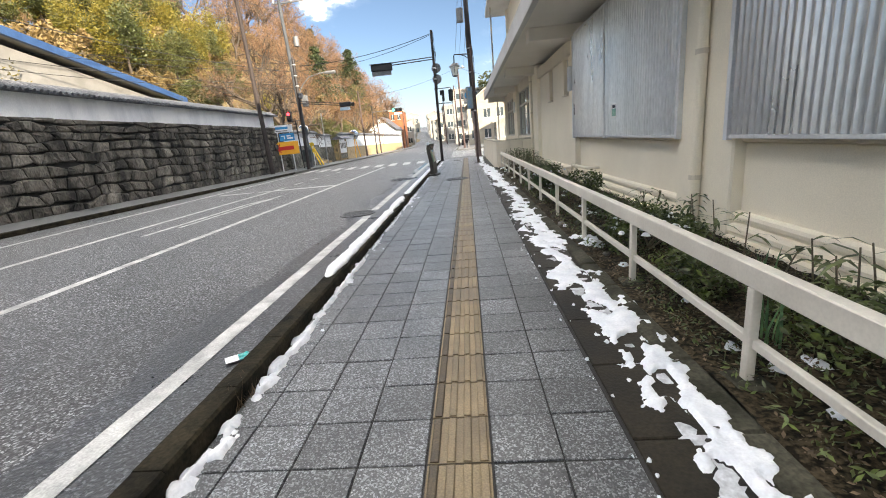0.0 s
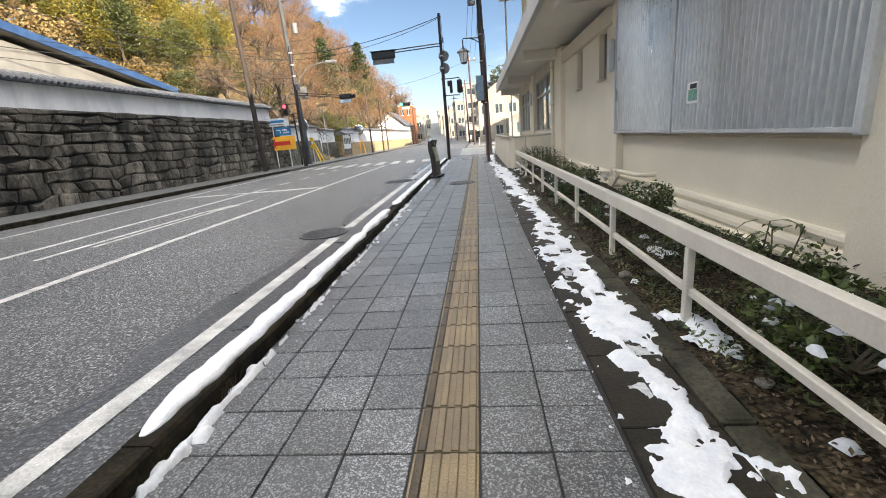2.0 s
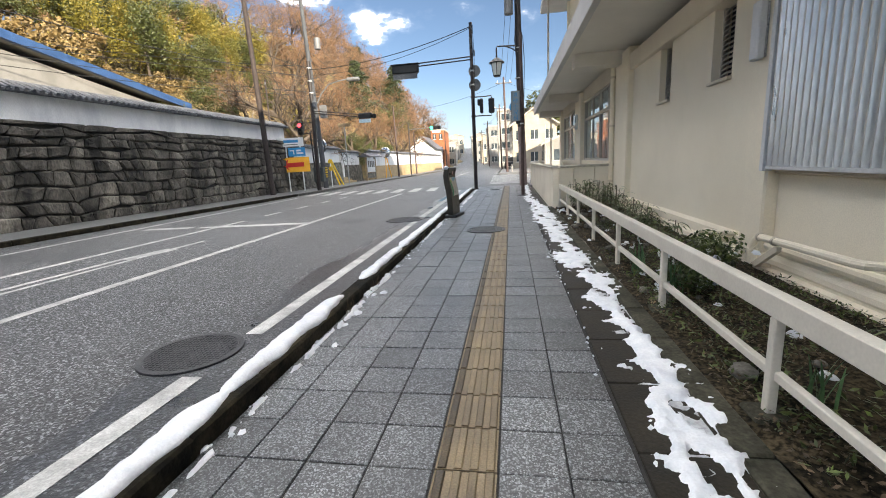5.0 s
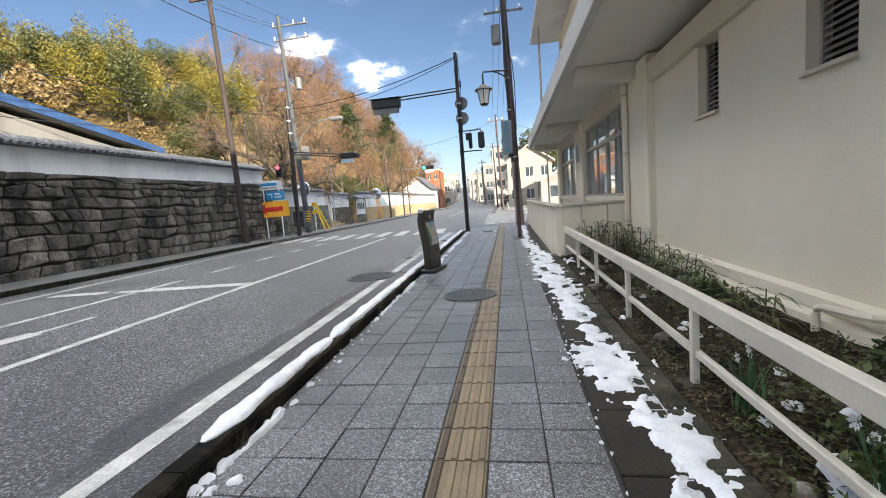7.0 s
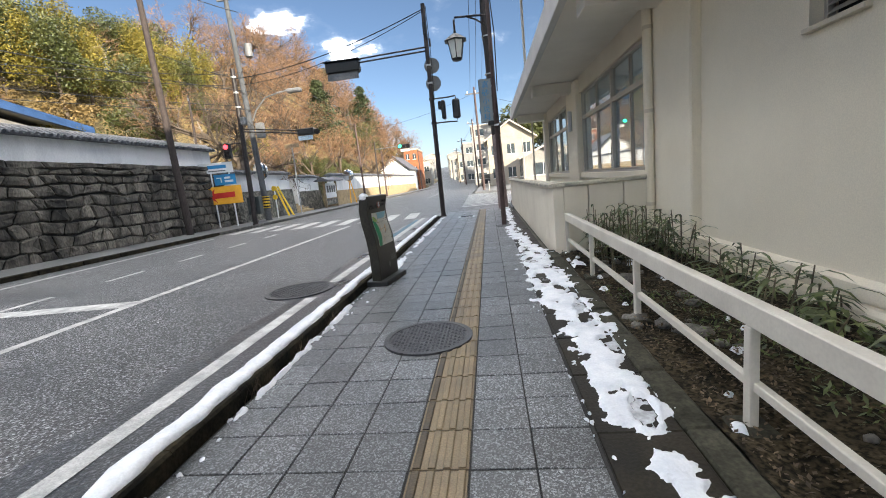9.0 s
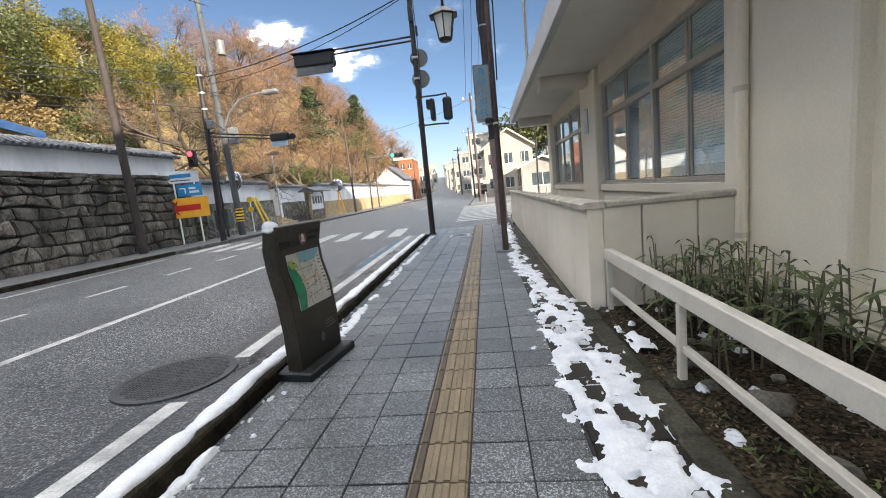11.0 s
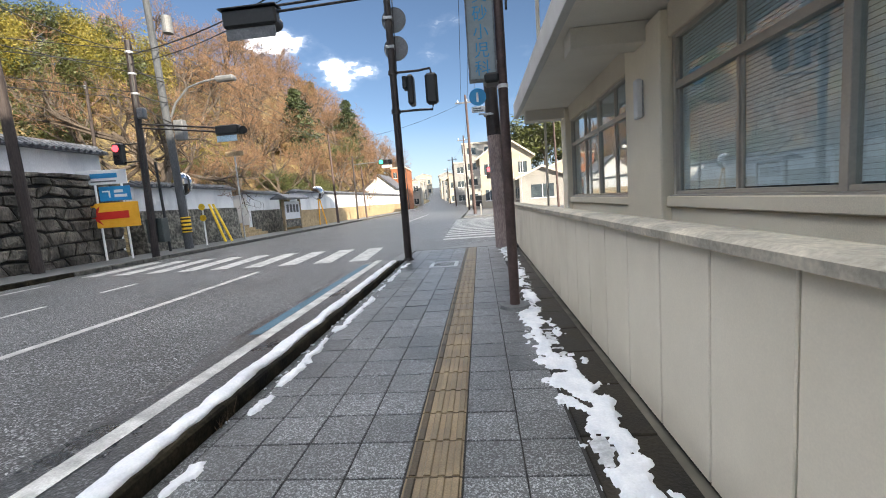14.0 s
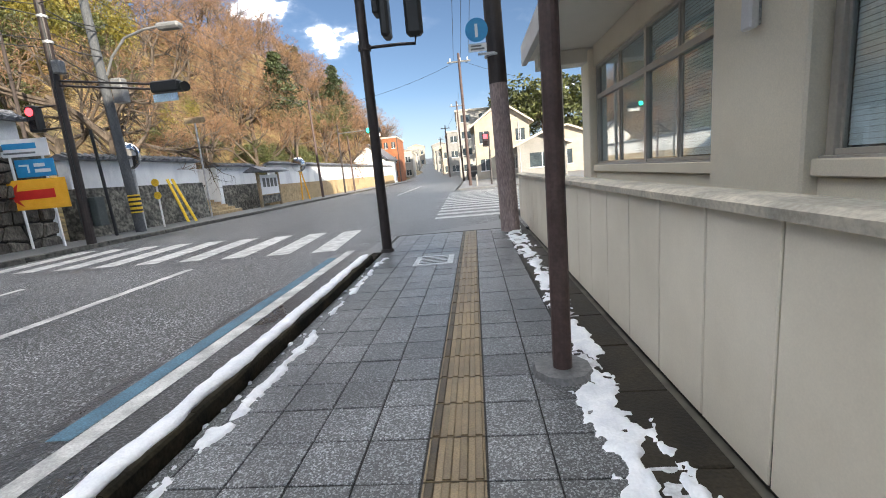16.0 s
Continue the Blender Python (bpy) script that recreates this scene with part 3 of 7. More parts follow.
def snow_sheet(name, x_of, width, y0, y1, cover, thick, step=0.03, seed=0.0, base=0.0, edge_soft=0.35, holes=0.0, parent=None, tramp=0.0, feet=(), material="snow", only_feet=False, lie=None):
    """A thin blanket of snow over a strip, with ragged edges, gaps and trodden hollows."""
    nx, ny = int(width / step) + 1, int((y1 - y0) / step) + 1
    hgt = np.zeros((ny, nx))
    for j in range(ny):
        y = y0 + j * step
        mid = 0.56 + 0.16 * n3(y * 0.9, seed, 1) + 0.12 * n3(y * 2.7, seed, 2)
        wid = (0.36 + 0.22 * n3(y * 1.1, seed + 5, 3) + 0.26 * math.exp(-((y - 15.6) / 1.5) ** 2) + 0.2 * math.exp(-((y - 2.6) / 1.0) ** 2)) * cover
        if lie:
            mid, wid = (lie(y)[0] - x_of(y)) / width + 0.05 * n3(y * 2.7, seed, 2), lie(y)[1] / width * (0.98 + 0.25 * n3(y * 1.6, seed, 3))
        for i in range(nx):
            u = i / (nx - 1)
            x = u * width
            e = 1 - abs(u - mid) / max(wid, 0.02)
            e += 0.6 * n3(x * 7, y * 6, seed) + 0.5 * n3(x * 16, y * 14, seed) + 0.3 * n3(x * 36, y * 36, seed)
            if holes:
                e -= holes * (max(0.0, n3(x * 4.5, y * 3.2, seed + 9) - 0.12) * 5 + max(0.0, n3(x * 11, y * 7, seed + 19) - 0.08) * 4)
            h = min(1.0, max(0.0, e / edge_soft))
            inside = any(((x_of(y) + x - fx + (y - fy) * lean) / 0.062) ** 2 + ((y - fy) / 0.155) ** 2 < 1 + 0.5 * n3(x * 22, y * 22, 5) for fx, fy, lean in feet if abs(y - fy) < 0.25)
            if only_feet:
                h = (0.15 if e > -0.3 else 0.0) if inside and n3(x * 13, y * 13, 44) > -0.35 else 0.0
            elif inside:
                h = 0.0
            if tramp:
                h *= 1 - tramp * min(1, max(0, n3(x * 5, y * 2.6, seed + 30) + 0.25) * 2.5)
            hgt[j, i] = h
    vs, fs, ids = [], [], {}
    for j in range(ny - 1):
        for i in range(nx - 1):
            q = ((j, i), (j, i + 1), (j + 1, i + 1), (j + 1, i))
            if max(hgt[a] for a in q) <= 0.02:
                continue
            f = []
            for a in q:
                if a not in ids:
                    ids[a] = len(vs)
                    y = y0 + a[0] * step
                    x = x_of(y) + a[1] * step
                    h = hgt[a] ** 0.5
                    jx = 0.35 * step * n3(x * 60, y * 60, 3)
                    vs.append((x + jx, y + 0.35 * step * n3(x * 60, y * 60, 8), base + (-0.012 + h * (thick + 0.012) * (0.85 + 0.35 * n3(x * 9, y * 9, 7)))))
                f.append(ids[a])
            fs.append(f)
    ob = soup(name, vs, fs, M[material], parent, smooth=True)
    return ob


random.seed(31)
FEET = []
yy = 0.9
while yy < 28:
    if random.random() < 0.72:
        FEET.append((0.80 + random.choice((-0.09, 0.07)) + random.gauss(0, 0.03), yy, random.uniform(-0.25, 0.25)))
    yy += random.uniform(0.24, 0.42)
# where the trodden strip lies: distance along the walk, its middle, half its width
LIE = np.array([(0.5, 0.95, 0.12), (1.9, 0.93, 0.16), (2.8, 0.95, 0.19), (3.3, 0.87, 0.18), (3.75, 0.84, 0.23), (4.12, 0.88, 0.06), (4.5, 0.83, 0.12), (4.85, 0.91, 0.25), (5.6, 0.87, 0.17), (6.6, 0.86, 0.20), (7.9, 0.90, 0.18), (8.7, 0.92, 0.11), (9.4, 0.90, 0.16), (10.5, 0.96, 0.18), (11.4, 0.86, 0.25), (12.2, 0.83, 0.09), (12.7, 0.80, 0.20), (13.3, 0.87, 0.16), (14.3, 0.86, 0.24), (15.5, 0.80, 0.27), (16.4, 0.78, 0.24), (17.2, 0.81, 0.22), (18.5, 0.76, 0.13), (19.5, 0.68, 0.17), (20.9, 0.63, 0.13), (21.5, 0.71, 0.09), (24.0, 0.76, 0.09), (26.6, 0.72, 0.16), (28.8, 0.8, 0.10)])
lie_at = lambda y: (float(np.interp(y, LIE[:, 0], LIE[:, 1])), float(np.interp(y, LIE[:, 0], LIE[:, 2])))
FEET = [(lie_at(fy)[0] + (fx - 0.80) * 0.8, fy, lean) for fx, fy, lean in FEET]
tagged(snow_sheet("slush", lambda y: 0.44, 0.74, 0.5, 28.0, 0.9, 0.012, 0.022, 2.0, 0.0, feet=FEET, material="slush", only_feet=True, lie=lie_at), "grey trodden slush in footprints through the snow", "slush", kind="stuff")
tagged(snow_sheet("snow_strip", lambda y: 0.44, 0.74, 0.5, 17.2, 0.92, 0.030, 0.018, 2.0, 0.0, holes=0.35, tramp=0.4, feet=FEET, lie=lie_at), "trodden melting snow strip on the dark gutter slab", "snow", kind="stuff")
tagged(snow_sheet("snow_strip", lambda y: 0.42, 0.66, 17.2, 28.8, 0.72, 0.026, 0.018, 6.0, 0.0, holes=0.4, tramp=0.4, feet=FEET, lie=lie_at), "trodden melting snow strip below the low wall", "snow", kind="stuff")
for y0, y1, sd, cv in ((1.2, 4.6, 51.0, 0.42), (4.6, 8.9, 52.0, 0.2), (8.9, 11.0, 53.0, 0.6), (12.6, 14.9, 54.0, 0.45)):
    tagged(snow_sheet("snow_patch", lambda y: KERB(y) - 0.02, 0.13, y0, y1, cv, 0.035, 0.014, sd, 0.0, holes=0.9), "ragged old snow at the foot of the kerb", "snow", kind="stuff")


def kerb_snow(y0, y1, seed, w=0.15, h=0.05):
    """A rounded ridge of snow lying along the kerb."""
    b = bmesh.new()
    n = int((y1 - y0) / 0.05)
    prof = [(-0.62, 0.0), (-0.55, 0.55), (-0.3, 0.92), (0.05, 1.0), (0.33, 0.85), (0.5, 0.45), (0.56, 0.0), (0.55, -0.5)]
    last = None
    for k in range(n + 1):
        y = y0 + (y1 - y0) * k / n
        end = min(1.0, (y - y0) / 0.25, (y1 - y) / 0.25) + 0.02
        ww = w * (1 + 0.35 * n3(y * 2.2, seed) + 0.25 * n3(y * 7, seed)) * end ** 0.4
        hh = h * (1 + 0.4 * n3(y * 1.7, seed + 3) + 0.25 * n3(y * 9, seed)) * end ** 0.5
        c = KERB(y) - 0.105 + 0.02 * n3(y * 3, seed + 8)
        row = [b.verts.new((c + a * ww + 0.012 * n3(y * 14, i * 3.1, seed), y, 0.098 + z * hh + 0.006 * n3(y * 16, i * 2.0, seed))) for i, (a, z) in enumerate(prof)]
        if last:
            for i in range(len(prof) - 1):
                b.faces.new((last[i], last[i + 1], row[i + 1], row[i]))
        else:
            b.faces.new(row)
        last = row
    b.faces.new(last[::-1])
    return tagged(part("snow_ridge", b, M["snow"], smooth=True), "rounded ridge of white snow along the kerb top", "snow", kind="stuff")


for k, (y0, y1, w, h) in enumerate(((3.86, 7.8, 0.125, 0.04), (7.75, 9.5, 0.13, 0.05), (10.05, 11.8, 0.12, 0.042), (11.75, 14.9, 0.12, 0.04), (14.8, 24.9, 0.11, 0.035))):
    kerb_snow(y0, y1, 11.0 + k * 3, w, h)
# crumbs of snow fallen beside the kerb and on the bed
random.seed(9)


def crumbs(name, label, spots):
    vs, fs = [], []
    for x, y, z, r in spots:
        b0 = len(vs)
        k = 9
        vs.append((x, y, z + r * 0.55))
        for ring, (rr, zz) in enumerate(((0.6, 0.42), (1.0, 0.0))):
            for a in range(k):
                t = 2 * math.pi * a / k
                q = rr * r * (1 + 0.9 * n3(x * 31 + 1.5 * math.cos(t), y * 31 + 1.5 * math.sin(t), r * 50))
                vs.append((x + q * math.cos(t), y + q * math.sin(t) * 1.35, z + zz * r + (-0.01 if ring else 0)))
        for a in range(k):
            c = (a + 1) % k
            fs.append((b0, b0 + 1 + a, b0 + 1 + c))
            fs.append((b0 + 1 + a, b0 + 1 + k + a, b0 + 1 + k + c, b0 + 1 + c))
    return tagged(soup(name, vs, fs, M["snow"], smooth=True), label, "snow", kind="stuff")


spots = []
for i in range(230):
    y = random.uniform(1.2, 24.5)
    if n3(y * 1.3, 4) > -0.2:
        spots.append((KERB(y) + abs(random.gauss(0.03, 0.06)), y, 0.0, random.uniform(0.006, 0.024) * (2.5 if y < 4.6 else 1.9 if 8.5 < y < 11 or 13 < y < 14.5 else 1)))
for i in range(110):
    y = random.uniform(1.2, 17)
    spots.append((0.58 + random.gauss(0.0, 0.025), y, 0.0, random.uniform(0.004, 0.014)))
crumbs("snow_crumbs", "small lumps of old snow along the pavement edges", spots)
spots = [(random.uniform(1.15, 2.3), random.uniform(1.5, 17), 0.03, random.uniform(0.012, 0.045)) for i in range(70)]
BUSH_SNOW = [(1.72 + random.gauss(0, 0.20), 4.4 + random.gauss(0, 0.2), 0.30 + random.uniform(-0.08, 0.03), random.uniform(0.015, 0.045)) for i in range(26)]
BUSH_SNOW += [(1.75 + random.gauss(0, 0.16), 10.0 + random.gauss(0, 0.2), 0.36 + random.uniform(-0.1, 0.03), random.uniform(0.015, 0.04)) for i in range(16)]
crumbs("snow_crumbs", "small lumps of old snow on the planting bed", spots)
crumbs("snow_crumbs", "clumps of snow caught on the bush leaves", BUSH_SNOW)
tagged(snow_sheet("snow_patch", lambda y: KERB(y) + 0.02, 0.20, 16.6, 25.0, 0.66, 0.020, 0.014, 14.0, 0.0, holes=0.9), "thin melting snow at the foot of the kerb", "snow", kind="stuff")
for k, (px, py, w, L) in enumerate(((1.34, 9.75, 0.28, 0.45), (1.16, 4.5, 0.26, 0.5), (1.55, 6.2, 0.3, 0.35), (1.75, 9.9, 0.3, 0.4), (1.16, 15.8, 0.16, 0.5))):
    tagged(snow_sheet("snow_patch", lambda y, px=px: px, w, py, py + L, 1.0, 0.03, 0.025, 20.0 + k, 0.03, holes=0.5), "patch of melting snow on the soil bed", "snow", kind="stuff")

# ---- map stand ----
stand = thing("map_stand", -1.27, 15.93, 0.0, "dark curved metal map stand with a coloured town map", "sign")
stand.matrix_basis = pose(-1.25, 15.99, 0, 0, 0, -9) @ Matrix.Diagonal((1, 0.83, 1, 1))
prof = [(0.02, 0.06), (0.02, 0.35), (0.0, 0.62), (-0.05, 0.82), (-0.06, 0.98), (-0.02, 1.15), (-0.10, 1.16), (-0.155, 1.11), (-0.18, 0.98), (-0.17, 0.82), (-0.13, 0.6), (-0.11, 0.35), (-0.11, 0.06)]
part("body", prism(prof, -0.36, 0.36, "y", bevel=0.006), M["stand"], stand)
part("plinth", box(-0.2, 0.12, -0.42, 0.42, -0.01, 0.065, 0.012), M["black"], stand, "wet black stone plinth")
M["mapwhite"] = mat("map_paper", (0.55, 0.54, 0.50), (0.68, 0.66, 0.62), 6, 0.4, 0.0, 40, fine_mix=0.06)
M["mapgreen"] = mat("map_green", (0.01, 0.22, 0.10), (0.02, 0.28, 0.13), 8, 0.4, 0.0, 40, fine_mix=0.06)
M["mapblue"] = mat("map_blue", (0.20, 0.42, 0.55), (0.26, 0.5, 0.62), 8, 0.4, 0.0, 40, fine_mix=0.06)
M["mapink"] = mat("map_ink", (0.05, 0.05, 0.05), (0.09, 0.09, 0.09), 8, 0.5, 0.0, 40)
M["maporange"] = mat("map_orange", (0.55, 0.35, 0.16), (0.62, 0.42, 0.22), 8, 0.5, 0.0, 40)
M["etched"] = mat("dark_etched_letter", (0.003, 0.003, 0.003), (0.006, 0.006, 0.005), 8, 0.5, 0.0, 40)
M["faint"] = mat("engraved_letter", (0.10, 0.10, 0.095), (0.16, 0.16, 0.15), 8, 0.6, 0.0, 40)
M["badge"] = mat("badge_red", (0.20, 0.07, 0.05), (0.28, 0.10, 0.07), 8, 0.5, 0.0, 40)


def face_x(y0, y1, z0, z1, lift, xs):
    """A thin plate that follows the curve of the stand's face; xs gives the face's x at a height."""
    b = bmesh.new()
    n = 10
    last = None
    for k in range(n + 1):
        z = z0 + (z1 - z0) * k / n
        row = (b.verts.new((xs(z) + lift, y0, z)), b.verts.new((xs(z) + lift, y1, z)))
        if last:
            b.faces.new((last[0], last[1], row[1], row[0]))
        last = row
    return b


FACE = lambda z: float(np.interp(z, [0.06, 0.35, 0.62, 0.82, 0.98, 1.15], [0.02, 0.02, 0.0, -0.05, -0.06, -0.02]))
mp_ = part("map_panel", face_x(-0.25, 0.30, 0.50, 0.93, 0.004, FACE), M["mapwhite"], stand, "faded printed town map")


def face_band(z0, z1, left, right, lift):
    """A patch on the curved face between two edges that wander with the height."""
    b = bmesh.new()
    last = None
    for k in range(15):
        z = z0 + (z1 - z0) * k / 14
        row = (b.verts.new((FACE(z) + lift, left(z), z)), b.verts.new((FACE(z) + lift, right(z), z)))
        if last:
            b.faces.new((last[0], last[1], row[1], row[0]))
        last = row
    return b


def face_line(y0, z0, y1, z1, w, lift):
    """A thin drawn line on the curved face."""
    b = bmesh.new()
    last = None
    up = abs(z1 - z0) > abs(y1 - y0)
    for k in range(9):
        y, z = y0 + (y1 - y0) * k / 8, z0 + (z1 - z0) * k / 8
        dy, dz = (w / 2, 0) if up else (0, w / 2)
        row = (b.verts.new((FACE(z - dz) + lift, y - dy, z - dz)), b.verts.new((FACE(z + dz) + lift, y + dy, z + dz)))
        if last:
            b.faces.new((last[0], last[1], row[1], row[0]))
        last = row
    return b


M["mappale"] = mat("map_pale_green", (0.30, 0.42, 0.10), (0.38, 0.50, 0.15), 8, 0.4, 0.0, 40, fine_mix=0.06)
part("green_area", face_band(0.502, 0.86, lambda z: -0.248, lambda z: -0.145 + 0.04 * math.sin((z - 0.50) * 9.0) - 0.35 * max(0.0, z - 0.74), 0.007), M["mapgreen"], mp_)
part("pale_area", face_band(0.815, 0.885, lambda z: -0.247 + max(0.0, (0.86 - z) * 0.9), lambda z: -0.15 + 0.05 * math.sin(z * 40), 0.009), M["mappale"], mp_)
part("blue_area", face_band(0.845, 0.928, lambda z: -0.06 - 0.5 * (z - 0.845), lambda z: 0.18 + 0.1 * math.sin((z - 0.845) * 20), 0.007), M["mapblue"], mp_)
for y0, z0, y1, z1, w in ((-0.05, 0.51, -0.08, 0.925, 0.012), (0.075, 0.66, 0.13, 0.75, 0.03), (-0.13, 0.70, 0.16, 0.72, 0.008)):
    part("map_road", face_line(y0, z0, y1, z1, w, 0.010), M["maporange"], mp_)
for y0, z0, y1, z1 in ((-0.19, 0.80, 0.08, 0.80), (-0.10, 0.64, 0.19, 0.68), (0.0, 0.53, 0.03, 0.79), (0.05, 0.57, 0.10, 0.83), (-0.12, 0.57, 0.17, 0.60), (0.13, 0.55, 0.17, 0.80), (-0.11, 0.52, -0.09, 0.76)):
    part("map_road", face_line(y0, z0, y1, z1, 0.004, 0.011), M["faint"], mp_)
for y, z in ((-0.17, 0.855), (0.02, 0.845), (0.10, 0.80), (0.16, 0.825), (0.04, 0.645), (-0.06, 0.675), (0.14, 0.75), (-0.19, 0.525), (-0.05, 0.60), (0.07, 0.71)):
    part("text_bar", face_x(y - 0.018, y + 0.022, z, z + 0.006, 0.012, FACE), M["mapink"], mp_)
for k in range(11):
    z = 0.56 + 0.03 * k
    part("text_bar", face_x(0.225, 0.285 - 0.016 * (k % 3), z, z + 0.006 + 0.006 * (k % 4 == 0), 0.013, FACE), M["mapink"], mp_)


def lettering(name, text, size, m4, material, parent, extrude=0.001):
    cu = bpy.data.curves.new(name, "FONT")
    cu.body, cu.size, cu.extrude = text, size, extrude
    cu.resolution_u = 2
    tmp = bpy.data.objects.new("tmp_text", cu)
    me = bpy.data.meshes.new_from_object(tmp)
    bpy.data.objects.remove(tmp)
    me.materials.clear()
    me.materials.append(material)
    ob = new(name, me)
    ob.parent = parent
    ob.matrix_basis = m4
    return ob


def on_east(x, y, z):
    """Upright writing on a face that looks along +x, running along +y."""
    return Matrix(((0, 0, 1, x), (1, 0, 0, y), (0, 1, 0, z), (0, 0, 0, 1)))


def on_south(x, y, z):
    """Upright writing on a face that looks along -y, running along +x."""
    return Matrix(((1, 0, 0, x), (0, 0, -1, y), (0, 1, 0, z), (0, 0, 0, 1)))


lettering("letters", "KUMANO", 0.05, on_east(FACE(1.06) + 0.01, 0.12, 1.055), M["etched"], stand)
lettering("letters", "BIKUNI", 0.05, on_east(FACE(1.0) + 0.01, 0.12, 1.005), M["etched"], stand)
lettering("letters", "熊野比丘尼", 0.062, on_east(FACE(0.99) + 0.01, -0.32, 0.985), M["etched"], stand)
b = bmesh.new()
bmesh.ops.create_cone(b, cap_ends=True, segments=28, radius1=0.055, radius2=0.055, depth=0.006, matrix=pose(FACE(1.03) + 0.006, 0.03, 1.035, 0, 90, 0))
bd = part("badge", b, M["badge"], stand, "round red badge with a pale emblem")
part("emblem", prism([(0.0, 1.005), (0.06, 1.005), (0.05, 1.03), (0.055, 1.05), (0.03, 1.07), (0.005, 1.05), (0.01, 1.03)], FACE(1.03) + 0.009, FACE(1.03) + 0.012, "x"), M["mapwhite"], bd)
b = bmesh.new()
bmesh.ops.create_cone(b, cap_ends=True, segments=24, radius1=0.04, radius2=0.04, depth=0.005, matrix=pose(FACE(0.25) + 0.004, 0.02, 0.22, 0, 90, 0))
part("badge", b, M["faint"], stand, "small round pale badge")
for k in range(3):
    part("text_bar", face_x(0.10, 0.30 - 0.03 * k, 0.27 + 0.025 * k, 0.283 + 0.025 * k, 0.004, FACE), M["faint"], stand)
cap = bmesh.new()
bmesh.ops.create_icosphere(cap, subdivisions=3, radius=1, matrix=Matrix.Translation((-0.10, -0.33, 1.155)) @ Matrix.Diagonal((0.06, 0.05, 0.045, 1)))
for v in cap.verts:
    v.co += Vector((0.008, 0.008, 0.008)) * n3(v.co.x * 30, v.co.y * 30, v.co.z * 30)
    if v.co.z < 1.14:
        v.co.y -= 0.02
cap_ob = part("snow_cap", cap, M["snow"], smooth=True, at=stand.matrix_basis.copy())
tagged(cap_ob, "small cap of snow on the map stand's shoulder", "snow")

# ---- manhole covers ----


def manhole(x, y, z, r, label):
    t = thing("manhole_cover", x, y, z, label, "manhole")
    b = bmesh.new()
    bmesh.ops.create_cone(b, cap_ends=True, segments=48, radius1=r, radius2=r, depth=0.02, matrix=Matrix.Translation((0, 0, -0.004)))
    part("plate", b, M["iron"], t)
    vs, fs = [], []
    k = 0.032
    for i in range(-int(r / k), int(r / k) + 1):
        for j in range(-int(r / k), int(r / k) + 1):
            cx, cy = i * k, j * k
            if math.hypot(cx, cy) > r * 0.88:
                continue
            a = 0.010
            n0 = len(vs)
            s = 0.7 if (i + j) % 2 else 1.35
            vs += [(cx - a * s, cy - a / s, 0.006), (cx + a * s, cy - a / s, 0.006), (cx + a * s, cy + a / s, 0.006), (cx - a * s, cy + a / s, 0.006), (cx - a * s * .7, cy - a / s * .7, 0.011), (cx + a * s * .7, cy - a / s * .7, 0.011), (cx + a * s * .7, cy + a / s * .7, 0.011), (cx - a * s * .7, cy + a / s * .7, 0.011)]
            fs += [(n0 + 4, n0 + 5, n0 + 6, n0 + 7)] + [(n0 + q, n0 + (q + 1) % 4, n0 + 4 + (q + 1) % 4, n0 + 4 + q) for q in range(4)]
    tagged(soup("studs", vs, fs, M["iron"], t), kind="stuff")
    ring = bmesh.new()
    n = 48
    pts = [[ring.verts.new((q * math.cos(2 * math.pi * i / n), q * math.sin(2 * math.pi * i / n), h)) for i in range(n)] for q, h in ((r * 0.92, 0.006), (r * 0.93, 0.011), (r * 1.05, 0.011), (r * 1.06, -0.01))]
    for a, c in zip(pts, pts[1:]):
        for i in range(n):
            ring.faces.new((a[i], a[(i + 1) % n], c[(i + 1) % n], c[i]))
    part("rim", ring, M["iron"], t)
    return t


M["iron"] = mat("cast_iron", (0.03, 0.03, 0.032), (0.075, 0.075, 0.08), 8, 0.45, 0.2, 60, metal=0.4)
manhole(-0.40, 13.76, 0.004, 0.345, "round patterned cast iron cover in the pavement")
manhole(-2.52, 15.95, ROAD_Z + 0.006, 0.44, "large worn iron manhole cover in the road")
manhole(-2.34, 8.54, ROAD_Z + 0.006, 0.345, "worn iron manhole cover beside the kerb")
plate = thing("drain_cover", -0.62, 24.6, 0.0, "square patterned metal cover in the pavement", "drain cover")
part("plate", box(-0.28, 0.28, -0.30, 0.30, -0.01, 0.008, 0.003), M["steel"], plate)
for i in range(5):
    part("raised_bar", box(-0.20, 0.20, -0.22 + 0.1 * i, -0.19 + 0.1 * i, 0.008, 0.013), M["iron"], plate)
wrap = thing("litter_wrapper", -1.67, 2.58, ROAD_Z + 0.010, "crumpled white and turquoise wrapper on the road", "litter", rz=35)
M["teal"] = mat("turquoise_film", (0.02, 0.35, 0.33), (0.05, 0.45, 0.42), 9, 0.3, 0.1, 40)
for nm, x0, x1, m in (("film", -0.085, 0.0, "white"), ("film", 0.0, 0.07, "teal")):
    b = bmesh.new()
    bmesh.ops.create_grid(b, x_segments=5, y_segments=5, size=0.5, matrix=Matrix.Translation(((x0 + x1) / 2, 0, 0.012)) @ Matrix.Diagonal((x1 - x0, 0.10, 1, 1)))
    for v in b.verts:
        v.co.z += 0.012 * n3(v.co.x * 60, v.co.y * 60, 2)
    part(nm, b, M[m], wrap)

# ---- corrugated shutters ----


